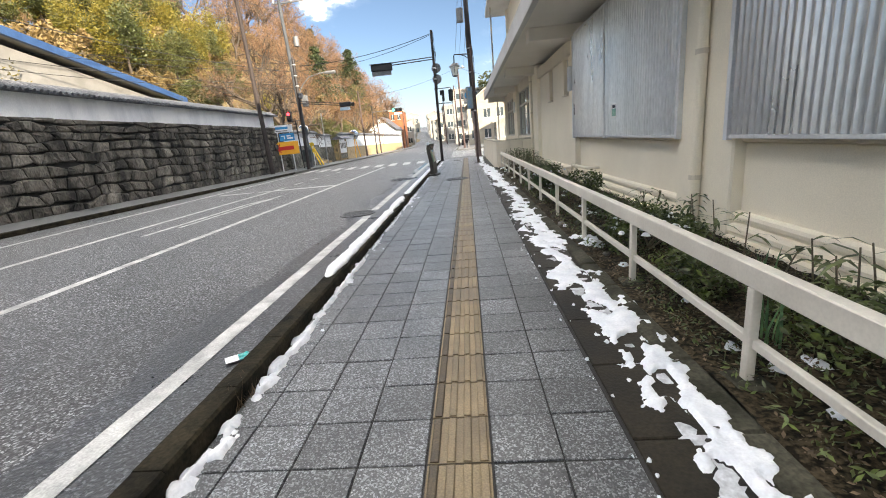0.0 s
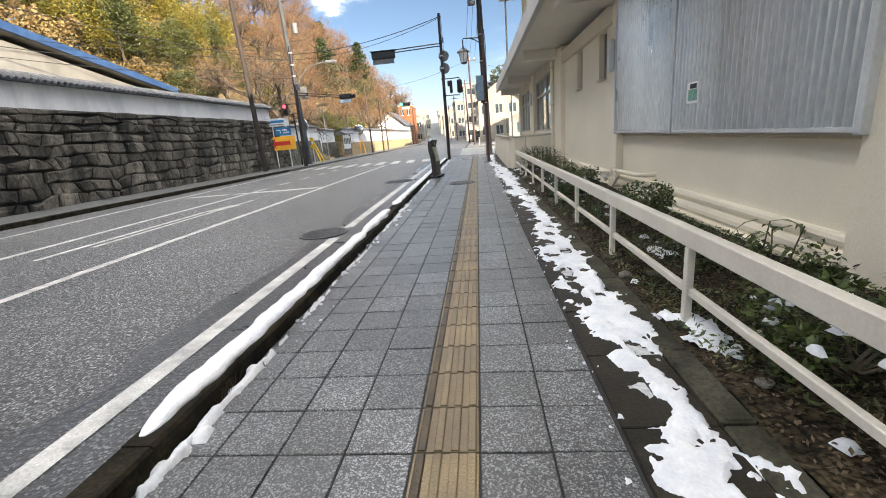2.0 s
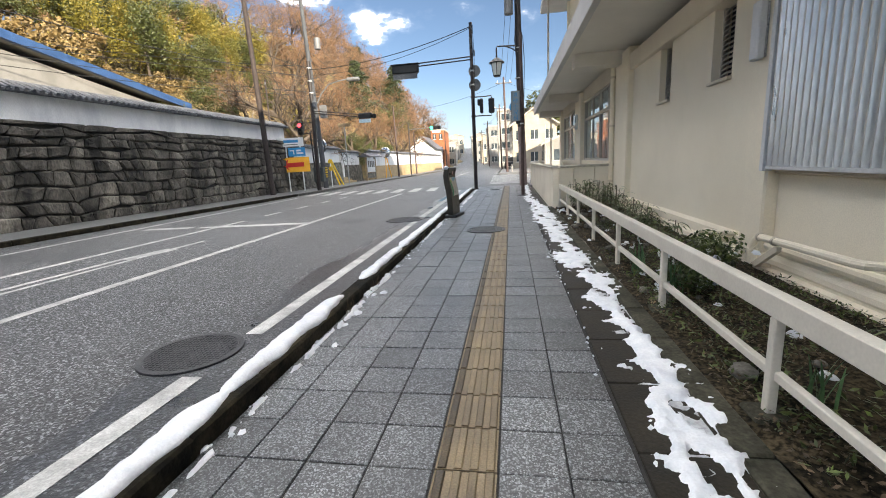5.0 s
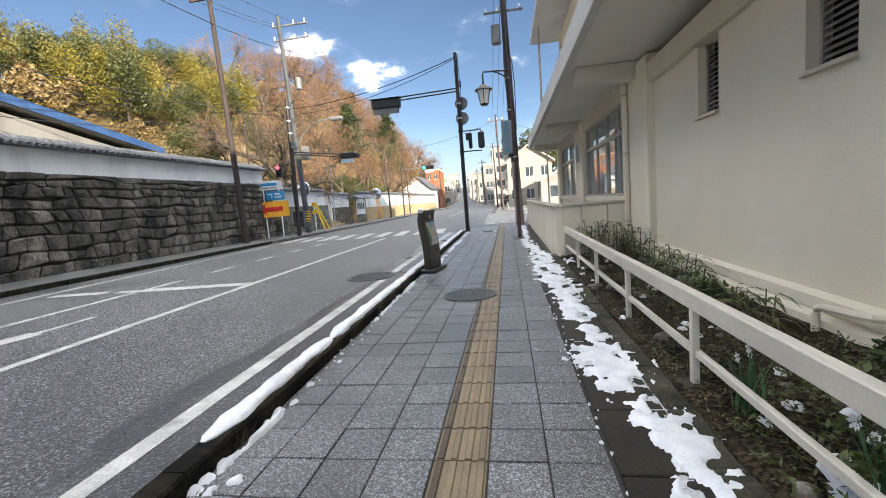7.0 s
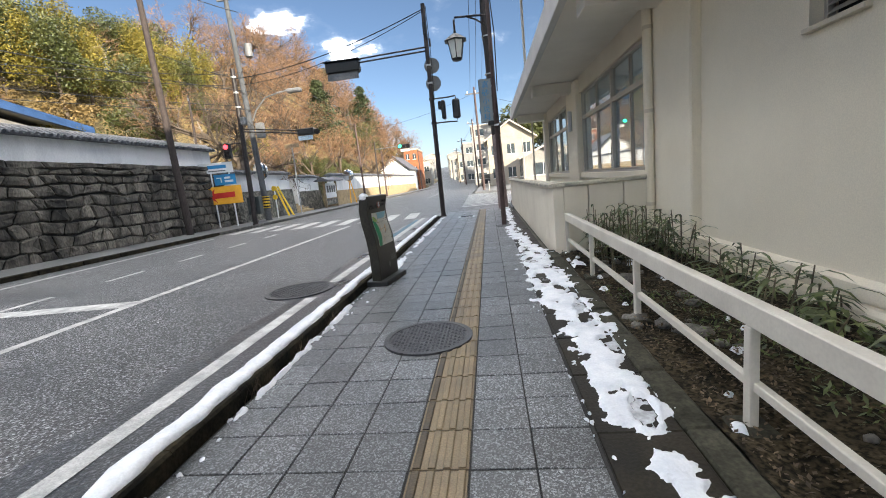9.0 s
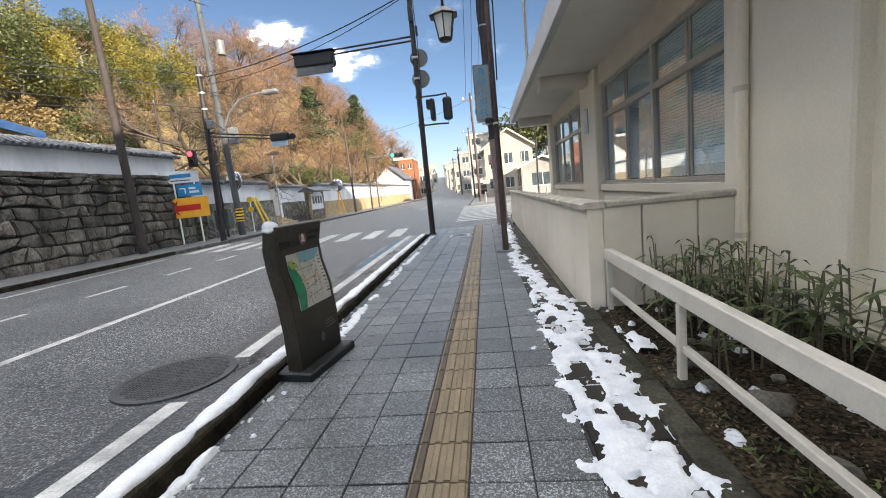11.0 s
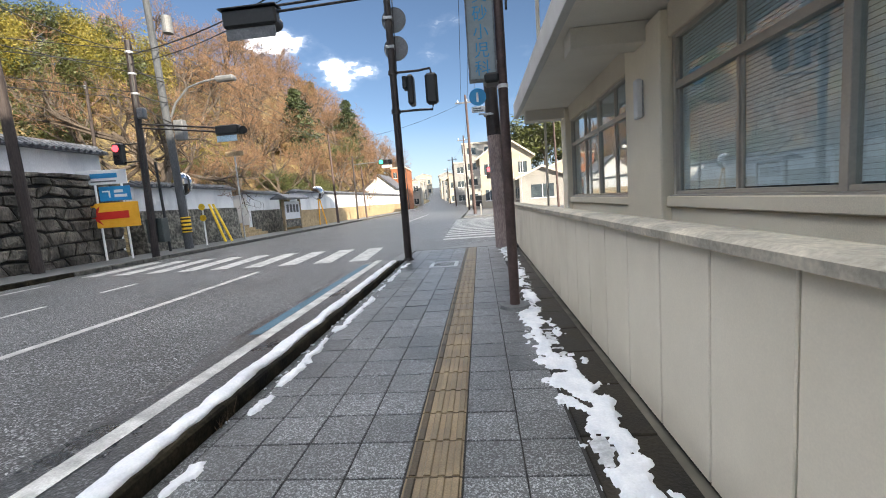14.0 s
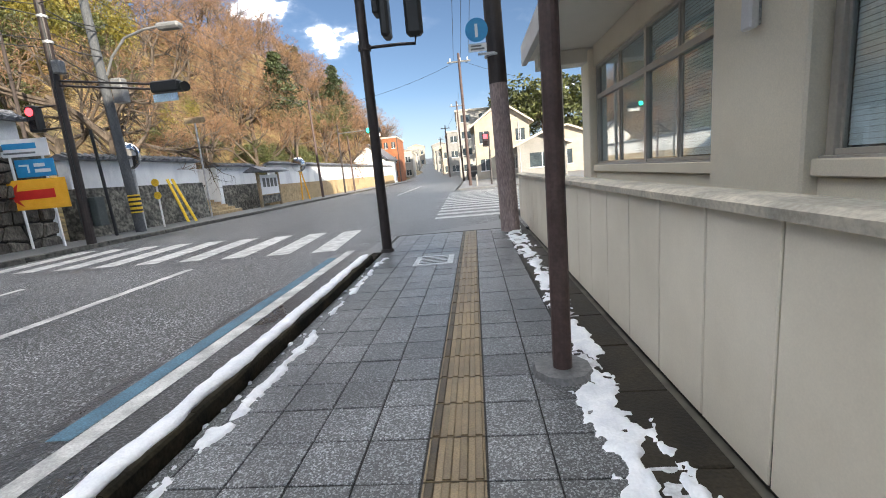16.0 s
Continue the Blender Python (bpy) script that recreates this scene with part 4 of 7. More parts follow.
def shutter(y0, y1, label, split=None):
    z0, z1 = 1.08, 3.24
    t = thing("window_shutter", PIL - 0.02, y0, z0, label, "shutter", "shutters on the building")
    L, H = y1 - y0, z1 - z0
    vs, fs = [], []
    pitch, depth = 0.087, 0.034
    n = int(L / (pitch / 6))
    for i in range(n + 1):
        y = L * i / n
        ph = (y / pitch) % 1
        d = depth * max(-0.7, min(0.7, math.cos(2 * math.pi * ph) * 1.2)) / 0.7
        d += 0.007
        vs += [(d, y, 0.0), (d, y, H)]
        if i:
            fs.append((2 * i - 2, 2 * i, 2 * i + 1, 2 * i - 1))
    soup("corrugated_sheet", vs, fs, M["shutter"], t)
    for yy in (0.0, L) if split is None else (0.0, split - y0, L):
        part("upright", box(-0.04, 0.05, yy - 0.03, yy + 0.03, -0.05, H, 0.004), M["shutter_frame"], t)
    part("bottom_channel", box(-0.02, 0.05, 0.03, L - 0.03, -0.035, 0.0, 0.003), M["shutter_frame"], t)
    part("top_channel", box(-0.02, 0.05, 0.03, L - 0.03, H, H + 0.05, 0.003), M["shutter_frame"], t)
    return t


sh = shutter(5.46, 10.53, "grey corrugated metal storm shutter with a small poster", 8.25)
shutter(-0.55, 4.45, "grey corrugated metal storm shutter over a window")
po = thing("poster", PIL - 0.045, 7.72, 1.33, "small faded green and white poster on the shutter", "poster")
part("sheet", box(-0.004, 0.0, -0.15, 0.12, 0.04, 0.27), M["white"], po)
M["postergreen"] = mat("poster_green", (0.10, 0.30, 0.24), (0.3, 0.5, 0.42), 14, 0.5, 0, 40)
part("picture", box(-0.007, -0.0045, -0.12, 0.08, 0.07, 0.19), M["postergreen"], po)
part("picture", box(-0.007, -0.0045, -0.10, 0.05, 0.20, 0.25), M["dark"], po)

# ---- louvred vents ----
for y0, y1 in ((11.66, 12.20), (13.66, 14.20)):
    t = thing("wall_vent", WALL, y0, 2.10, "tall grey louvred vent set deep in the wall", "vent", "louvred vents")
    L = y1 - y0
    part("sill", box(-0.05, 0.2, -0.01, L + 0.01, -0.035, 0.004, 0.006), M["render2"], t)
    # near-black sheet stands in for the shade behind the slats
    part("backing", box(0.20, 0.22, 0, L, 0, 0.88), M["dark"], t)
    part("frame", box(0.10, 0.16, 0.0, 0.035, 0.005, 0.9, 0.003), M["alu"], t)
    part("frame", box(0.10, 0.16, L - 0.035, L, 0.005, 0.9, 0.003), M["alu"], t)
    sl = mesh_of("slat", prism([(0.095, 0.0), (0.105, 0.0), (0.165, 0.05), (0.155, 0.05)], 0.037, L - 0.037, "y"), M["alu"])
    for k in range(15):
        ob = new("slat", sl)
        ob.parent = t
        ob.matrix_basis = pose(0, 0, 0.02 + k * 0.058)

# ---- windows ----


def window(name, y0, y1, z0, z1, mull, label):
    t = thing(name, WALL + 0.06, y0, z0, label, "window", kind="structure")
    L, H, ZT = y1 - y0, z1 - z0, 1.37
    part("sill", box(-0.10, 0.1, 0, L, -0.03, 0.01, 0.006), M["alu"], t)
    part("window_frame", box(-0.03, 0.05, 0, L, 0.01, 0.055, 0.004), M["alu"], t)
    part("window_frame", box(-0.03, 0.05, 0, L, H - 0.05, H, 0.004), M["alu"], t)
    part("transom", box(-0.035, 0.05, 0, L, ZT - 0.045, ZT + 0.045, 0.004), M["alu"], t)
    for y in (0.025, mull, L - 0.025):
        part("mullion", box(-0.04, 0.055, y - 0.04, y + 0.04, 0.0, H, 0.004), M["alu"], t)
    for a, b_ in ((0.05, mull), (mull, L - 0.05)):
        w = (b_ - a) / 2
        for k in range(2):
            p0 = a + w * k
            for zz0, zz1, dx in ((0.055, ZT - 0.045, 0.0 if k else 0.022), (ZT + 0.045, H - 0.05, 0.0 if k else 0.022)):
                ps = part("pane", box(dx + 0.006, dx + 0.010, p0, p0 + w, zz0, zz1), M["glass"], t)
                ps.visible_shadow = False
                for yy in (p0 + 0.018, p0 + w - 0.018):
                    part("sash", box(dx - 0.004, dx + 0.02, yy - 0.018, yy + 0.018, zz0, zz1), M["alu"], t)
        # blinds or curtains behind
        bl = thing("window_blind", WALL + 0.105, y0 + a + 0.03, z0 + 0.05, "pale blue venetian blind behind the window glass", "blind", "window blinds")
        n = 46
        for k in range(n):
            zz = 0.02 + k * (H - 0.12) / n
            part("slat", prism([(0, zz), (0.003, zz), (0.013, zz + 0.039), (0.010, zz + 0.039)], 0, b_ - a - 0.06, "y"), M["blind"], bl)
    return t


window("window_1", 17.40, 22.10, 1.11, 3.10, 2.10, "wide bronze aluminium window with pale blinds")
window("window_2", 23.50, 28.10, 1.11, 3.10, 2.05, "wide bronze aluminium window with pale curtains")

# ---- wall lamps, pipes ----


def wall_lamp(y, z):
    t = thing("wall_lamp", PIL - 0.001, y, z, "white slim box lamp fixed to the pillar", "lamp", "wall lamps")
    part("backplate", box(-0.02, 0.0, -0.06, 0.06, 0.02, 0.52, 0.004), M["steel"], t)
    part("diffuser", box(-0.10, -0.022, -0.07, 0.07, 0.0, 0.54, 0.015), M["white"], t)
    return t


wall_lamp(22.75, 2.22)
wall_lamp(10.78, 2.10)
for y in (4.95, 16.95):
    t = thing("drainpipe", PIL - 0.06, y, 0.0, "cream painted round drainpipe down the pillar", "drainpipe", "drainpipes")
    part("pipe", rod((0, 0, 0.05), (0, 0, 3.5), 0.055, n=14), M["render"], t)
    for z in (0.6, 1.9, 3.0):
        part("bracket", rod((0, 0, z), (0, 0, z + 0.05), 0.065, n=14), M["render2"], t)
t = thing("drainpipe", 1.75, 28.9, 0.05, "thin grey drainpipe hanging from the eave", "drainpipe")
part("pipe", rod((0.4, 0, 0), (0.4, 0, 3.45), 0.035), M["alu"], t)
t = thing("drainpipe", 1.95, 28.0, 3.9, "grey drainpipe on the upper storey", "drainpipe")
part("pipe", rod((0, 0, 0), (0, 0, 4.7), 0.05), M["alu"], t)
t = thing("vent_pipe", 2.5, 11.75, 0.0, "cream bent pipe leaving the wall at its foot", "pipe", "bent pipes")
part("pipe", pipe([(0, 0, -0.02), (0, 0, 0.19), (0, -0.02, 0.235), (0, -0.07, 0.255), (0.0, -0.42, 0.285), (0.02, -0.50, 0.29), (0.10, -0.56, 0.295), (0.14, -0.60, 0.295)], 0.03), M["render"], t)
part("collar", rod((0, 0, 0.0), (0, 0, 0.03), 0.045), M["render2"], t)
t = thing("valve_pipe", 2.45, 10.42, 0.0, "cream painted pipe with a valve at the wall foot", "pipe", "bent pipes")
part("pipe", pipe([(0, 0.02, 0.24), (0, 0.01, 0.33), (0, -0.03, 0.385), (0, -0.10, 0.41), (0.0, -1.25, 0.43), (0.02, -1.32, 0.43), (0.10, -1.36, 0.43), (0.23, -1.37, 0.43)], 0.034, 10), M["render"], t)
part("valve_body", rod((0, 0.03, 0.14), (0, 0.03, 0.27), 0.055, 0.05, 12), M["render"], t)
part("valve_wheel", rod((-0.10, 0.06, 0.25), (-0.07, 0.06, 0.25), 0.05, n=14), M["render2"], t)
part("stem", rod((-0.08, 0.06, 0.25), (0, 0.04, 0.22), 0.012), M["steel"], t)
for y in (-0.09, -0.33):
    part("clamp", rod((0, y - 0.012, 0.408), (0, y + 0.012, 0.412), 0.043, n=14), M["render2"], t)
part("bracket", prism([(-0.02, 0.14), (-0.36, 0.37), (-0.40, 0.37), (-0.40, 0.33), (-0.06, 0.10)], -0.02, 0.02, "x"), M["render2"], t)
part("bracket", box(-0.02, 0.24, -0.07, -0.04, 0.10, 0.14, 0.004), M["render2"], t)

# ---- signals, lamps, poles on the near pavement ----
M["lensgreen"] = glow("green_signal_lamp", (0.02, 0.9, 0.35), 3.0)
M["lensred"] = glow("red_signal_lamp", (0.95, 0.04, 0.05), 1.6)
M["lensoff"] = mat("dark_lens", (0.01, 0.008, 0.008), (0.02, 0.015, 0.015), 5, 0.2, 0, 30)
M["grey"] = mat("grey_enamel", (0.11, 0.115, 0.12), (0.17, 0.175, 0.18), 3, 0.5, 0.03, 40)
M["signblue"] = mat("sign_blue", (0.02, 0.22, 0.48), (0.03, 0.27, 0.55), 4, 0.4, 0.02, 40, fine_mix=0.06)
M["orange"] = mat("sign_orange", (0.82, 0.40, 0.02), (0.88, 0.46, 0.04), 4, 0.45, 0.02, 40, fine_mix=0.05)
M["red"] = mat("sign_red", (0.55, 0.02, 0.015), (0.62, 0.03, 0.02), 4, 0.45, 0.02, 40, fine_mix=0.05)
M["yellow"] = mat("yellow_band", (0.75, 0.48, 0.02), (0.8, 0.55, 0.05), 4, 0.5, 0.02, 40)
M["lampglass"] = mat("milky_glass", (0.62, 0.66, 0.66), (0.72, 0.75, 0.75), 3, 0.3, 0.0, 40, fine_mix=0.05)

sig = thing("traffic_signal", -1.51, 25.59, 0.0, "tall dark brown traffic signal pole with an overhead arm", "traffic signal")
part("pole", rod((0, 0, -0.05), (0, 0, 7.1), 0.085, 0.07, 16), M["darkpole"], sig)
part("base_collar", rod((0, 0, -0.02), (0, 0, 0.05), 0.13, 0.10, 16), M["darkpole"], sig)
for z in (5.62, 5.74):
    part("arm", rod((0, -0.02, z), (-2.35, -0.1, z - 0.10), 0.028, n=8), M["darkpole"], sig)
hd = part("signal_head", box(-3.55, -2.35, -0.22, 0.02, 5.26, 5.62, 0.04), M["black"], sig, "black horizontal signal head seen from behind")
part("visor", box(-3.6, -2.32, -0.27, 0.05, 5.62, 5.65, 0.006), M["black"], hd)
for k in range(3):
    part("hood", rod((-3.3 + 0.36 * k, 0.02, 5.44), (-3.3 + 0.36 * k, 0.3, 5.42), 0.16, n=18), M["black"], hd)
part("name_plate", box(-3.52, -2.42, -0.15, -0.12, 5.02, 5.25, 0.004), M["grey"], sig, "grey back of a street name plate")
for z in (5.15, 4.57):
    b = bmesh.new()
    bmesh.ops.create_cone(b, cap_ends=True, segments=32, radius1=0.26, radius2=0.26, depth=0.012, matrix=pose(0.10, 0.09, z, 90, 0, 0))
    part("round_plate", b, M["grey"], sig, "grey back of a round road sign")
    part("clamp", box(-0.09, 0.09, -0.09, 0.08, z - 0.03, z + 0.03, 0.005), M["steel"], sig)
for z in (4.05, 3.24):
    part("bracket", pipe([(0, 0, z), (0.3, 0.0, z), (0.55, 0.0, z), (0.80, -0.02, z + (0.02 if z > 4 else -0.02)), (0.82, -0.02, z - 0.1 if z > 4 else z + 0.1)], 0.025), M["darkpole"], sig)
    part("clamp", rod((0, 0, z - 0.04), (0, 0, z + 0.04), 0.10, n=14), M["darkpole"], sig)
p1 = part("pedestrian_light", box(0.68, 0.94, -0.12, 0.06, 3.32, 3.96, 0.05), M["black"], sig, "black pedestrian light seen from behind")
part("hood", box(0.70, 0.92, 0.06, 0.22, 3.66, 3.94, 0.02), M["black"], p1)
p2 = part("pedestrian_light", box(0.30, 0.44, -0.15, 0.16, 3.34, 3.96, 0.04), M["black"], sig, "black pedestrian light seen edge on")
part("hood", box(0.20, 0.30, -0.13, 0.14, 3.68, 3.94, 0.02), M["black"], p2)
part("cable", pipe([(0.09, -0.03, 7.0), (0.12, -0.05, 5.6), (0.10, -0.05, 4.4), (0.09, -0.04, 4.1)], 0.012, 6), M["black"], sig)
part("cable_box", box(-0.06, 0.06, -0.16, -0.08, 6.1, 6.5, 0.01), M["black"], sig)
part("cable_box", box(0.09, 0.15, -0.06, 0.06, 5.75, 6.0, 0.01), M["black"], sig)

lamp = thing("street_lamp", 0.49, 21.06, 0.0, "dark brown street lamp with a hanging six-sided lantern", "street lamp")
part("pole", rod((0, 0, -0.03), (0, 0, 5.3), 0.058, 0.045, 16), M["rustpole"], lamp)
part("footing", rod((0, 0, -0.03), (0, 0, 0.035), 0.20, 0.17, 10), M["pave2"], lamp, "round worn concrete footing")
part("band", rod((0, 0, 2.42), (0, 0, 2.46), 0.058, n=16), M["white"], lamp)
part("arm", pipe([(0, 0, 4.90), (-0.3, 0, 4.93), (-0.78, 0, 4.95), (-0.80, 0, 4.90), (-0.80, 0, 4.62)], 0.024), M["darkpole"], lamp)
part("arm_brace", pipe([(0, 0, 4.55), (-0.12, 0, 4.72), (-0.3, 0, 4.85), (-0.5, 0, 4.93)], 0.02), M["darkpole"], lamp)
roofb = rod((-0.80, 0, 4.44), (-0.80, 0, 4.60), 0.29, 0.06, 6)
lan = part("lantern_roof", roofb, M["black"], lamp, "black hipped lantern roof")
part("finial", rod((-0.80, 0, 4.60), (-0.80, 0, 4.66), 0.03), M["black"], lan)
lg = part("lantern_glass", rod((-0.80, 0, 4.05), (-0.80, 0, 4.435), 0.125, 0.20, 6), M["lampglass"], lamp, "milky lantern glass")
for k in range(6):
    a = math.pi / 3 * k + math.pi / 2
    part("glazing_bar", rod((-0.80 + 0.128 * math.cos(a), 0.128 * math.sin(a), 4.04), (-0.80 + 0.205 * math.cos(a), 0.205 * math.sin(a), 4.44), 0.012, n=6), M["black"], lg)
part("lantern_base", rod((-0.80, 0, 4.0), (-0.80, 0, 4.05), 0.10, 0.145, 6), M["black"], lamp)
part("floodlight", box(-0.2, -0.05, -0.30, -0.08, 2.42, 2.52, 0.02), M["black"], lamp, "small black floodlight on a clamp")
part("cable", pipe([(0.06, -0.05, 5.2), (0.10, -0.07, 4.5), (0.09, -0.07, 3.9), (0.075, -0.05, 3.2)], 0.014, 6), M["black"], lamp)

up = thing("utility_pole", 0.68, 26.95, 0.0, "thick utility pole with a brown sheath above pale concrete", "utility pole")
part("shaft", rod((0, 0, -0.05), (-0.07, 0, 2.75), 0.185, 0.165, 20), M["mauve"], up)
part("sheath", rod((-0.07, 0, 2.75), (-0.2, 0, 10.5), 0.168, 0.12, 20), M["darkpole"], up)
for z in (3.22, 4.9, 6.2):
    part("band", rod((-0.08 - 0.012 * z, 0, z), (-0.08 - 0.012 * z, 0, z + 0.04), 0.172, n=20), M["steel"], up)
for i, z in enumerate((9.6, 8.9)):
    part("crossarm", box(-1.0, 0.6, -0.05, 0.05, z, z + 0.08, 0.01), M["grey"], up)
    for x in (-0.9, -0.45, 0.45):
        part("insulator", rod((x, 0, z + 0.08), (x, 0, z + 0.25), 0.04, 0.03), M["white"], up)
part("transformer", rod((-0.55, -0.25, 7.6), (-0.55, -0.25, 8.3), 0.2, n=18), M["grey"], up, "grey pole transformer")
part("cable", pipe([(-0.25, -0.2, 8.2), (-0.3, -0.2, 6.5), (-0.22, -0.18, 5.2)], 0.02, 6), M["black"], up)
# panel colour greyed down, so the backlit dimness is painted in
M["signbacklit"] = mat("sunbleached_sign", (0.20, 0.25, 0.27), (0.28, 0.33, 0.35), 3, 0.5, 0.02, 40, fine_mix=0.05)
clinic = thing("clinic_sign", 0.29, 21.06, 2.53, "tall pale clinic signboard with blue characters on the lamp pole", "sign")
part("panel", box(-0.14, 0.13, -0.05, 0.05, 0.0, 0.96, 0.008), M["signbacklit"], clinic)
for x0, x1, z0, z1 in ((-0.155, -0.14, -0.015, 0.975), (0.13, 0.145, -0.015, 0.975), (-0.14, 0.13, 0.96, 0.975), (-0.14, 0.13, -0.015, 0.0)):
    part("frame", box(x0, x1, -0.055, 0.055, z0, z1, 0.002), M["grey"], clinic)
for z in (0.15, 0.8):
    part("bracket", box(0.145, 0.20, -0.02, 0.02, z, z + 0.03, 0.003), M["steel"], clinic)
for k, ch in enumerate("真砂小児科"):
    lettering("letter", ch, 0.17, on_south(-0.088, -0.053, 0.785 - 0.185 * k), M["signblue"], clinic)
rs = thing("road_sign", 0.27, 26.70, 3.28, "round blue road sign with a small plate below", "road sign")
b = bmesh.new()
bmesh.ops.create_cone(b, cap_ends=True, segments=36, radius1=0.20, radius2=0.20, depth=0.012, matrix=pose(0.0, 0, 0.36, 90, 0, 0))
part("disc", b, M["signblue"], rs)
part("symbol", prism([(-0.03, 0.24), (0.02, 0.24), (0.02, 0.46), (-0.03, 0.46)], -0.010, -0.007, "y"), M["white"], rs)
part("plate", box(-0.16, 0.16, -0.01, 0.0, 0.0, 0.14, 0.003), M["white"], rs)
for k in range(2):
    part("text_bar", box(-0.12, 0.12 - 0.05 * k, -0.013, -0.0105, 0.03 + 0.05 * k, 0.06 + 0.05 * k), M["grey"], rs)
part("bracket", box(0.0, 0.3, 0.0, 0.03, -0.06, -0.02, 0.004), M["steel"], rs)

# ---- across the road: poles and signs before the wall ----
pa = thing("utility_pole", -12.72, 27.36, 0.05, "slender brown wooden utility pole before the stone wall", "utility pole", rz=0)
part("shaft", rod((0, 0, -0.1), (-0.28, 0.0, 12.0), 0.15, 0.10, 14), M["woodpole"], pa)
part("crossarm", box(-1.3, 0.9, -0.05, 0.05, 11.5, 11.6, 0.01), M["rustpole"], pa)
for x in (-1.2, -0.7, 0.7):
    part("insulator", rod((x, 0, 11.6), (x, 0, 11.75), 0.05), M["white"], pa)
pb = thing("traffic_signal", -11.35, 30.2, 0.05, "dark signal pole with a red pedestrian light and overhead arm", "traffic signal")
part("pole", rod((0, 0, -0.1), (0.15, 0, 7.3), 0.125, 0.10, 14), M["darkpole"], pb)
for z in (4.45, 4.32):
    part("arm", rod((0, 0, z + 0.15), (2.9, -0.1, z - 0.25), 0.03, n=8), M["darkpole"], pb)
h2 = part("signal_head", box(2.9, 3.7, -0.2, 0.1, 3.95, 4.25, 0.04), M["black"], pb, "black signal head with hoods")
part("hood", rod((3.72, 0.0, 4.08), (3.85, -0.1, 4.05), 0.13, n=14), M["black"], h2)
part("name_plate", box(2.9, 3.6, -0.12, -0.09, 3.72, 3.92, 0.003), M["plateblue"], pb, "pale blue street name plate")
p3 = part("pedestrian_light", box(-0.93, -0.60, -0.15, 0.1, 3.28, 4.0, 0.04), M["black"], pb)
b = bmesh.new()
bmesh.ops.create_cone(b, cap_ends=True, segments=20, radius1=0.11, radius2=0.11, depth=0.02, matrix=pose(-0.765, -0.16, 3.82, 90, 0, 0))
part("red_lens", b, M["lensred"], p3, "glowing red lens")
part("dark_lens", box(-0.88, -0.65, -0.165, -0.15, 3.36, 3.6, 0.01), M["lensoff"], p3)
for z in (3.35, 3.95):
    part("bracket", rod((0, 0, z), (-0.7, 0, z), 0.025), M["darkpole"], pb)
M["cabinet"] = mat("grey_green_cabinet", (0.035, 0.045, 0.045), (0.06, 0.072, 0.07), 4, 0.5, 0.03, 40)
part("control_box", box(-0.34, 0.30, 0.13, 0.45, 0.5, 1.36, 0.02), M["cabinet"], pb, "grey green control cabinet")
part("cable", pipe([(0.17, -0.08, 7.1), (0.19, -0.09, 5.2), (0.14, -0.1, 4.4), (0.13, -0.1, 1.3)], 0.02, 6), M["black"], pb)
for z in (6.9, 6.2, 5.55):
    part("clamp", rod((0.14, 0, z), (0.14, 0, z + 0.06), 0.125, n=14), M["steel"], pb)
part("junction_box", box(0.16, 0.40, -0.12, 0.10, 4.75, 5.1, 0.03), M["grey"], pb)
pc = thing("utility_pole", -12.25, 33.2, 0.05, "tall pale concrete utility pole with a street light", "utility pole")
part("shaft", rod((0, 0, -0.1), (-0.45, 0, 13.0), 0.17, 0.11, 16), M["concrete"], pc)
part("warning_band", rod((0, 0, 0.7), (0, 0, 1.35), 0.192, n=16), M["yellow"], pc, "yellow and black warning band")
for k in range(4):
    part("stripe", rod((0, 0, 0.75 + 0.16 * k), (0, 0, 0.82 + 0.16 * k), 0.195, n=16), M["black"], pc)
part("lamp_arm", pipe([(0, 0, 5.45), (0.3, 0, 6.0), (0.9, 0, 6.55), (1.7, -0.1, 6.7), (2.3, -0.1, 6.75)], 0.04), M["grey"], pc)
part("lamp_head", box(2.2, 3.0, -0.25, 0.1, 6.62, 6.82, 0.06), M["grey"], pc, "grey street light head")
part("junction_box", box(0.15, 0.55, -0.15, 0.15, 4.5, 5.3, 0.03), M["grey"], pc)
for z in (12.4, 11.6):
    part("crossarm", box(-0.9, 1.4, -0.05, 0.05, z, z + 0.08, 0.01), M["grey"], pc)
    for x in (-0.8, 0.5, 1.2):
        part("insulator", rod((x, 0, z + 0.08), (x, 0, z + 0.3), 0.045), M["white"], pc)
part("transformer", rod((0.40, 0, 8.7), (0.40, 0, 9.35), 0.19, n=18), M["grey"], pc, "grey pole transformer")
bp = thing("utility_pole", -15.7, 33.0, 2.0, "thin dark weathered pole behind the wall", "pole")
part("shaft", rod((0, 0, -1.5), (0.1, 0, 5.2), 0.07, 0.055), M["woodpole"], bp)
part("insulator", rod((0.1, -0.06, 4.9), (0.1, -0.06, 5.05), 0.04), M["grey"], bp)
dp = thing("utility_pole", -12.5, 32.4, 0.05, "thin black service pipe standing beside the wall", "pole")
part("shaft", rod((0, 0, -0.1), (-0.1, 0, 3.6), 0.05), M["black"], dp)

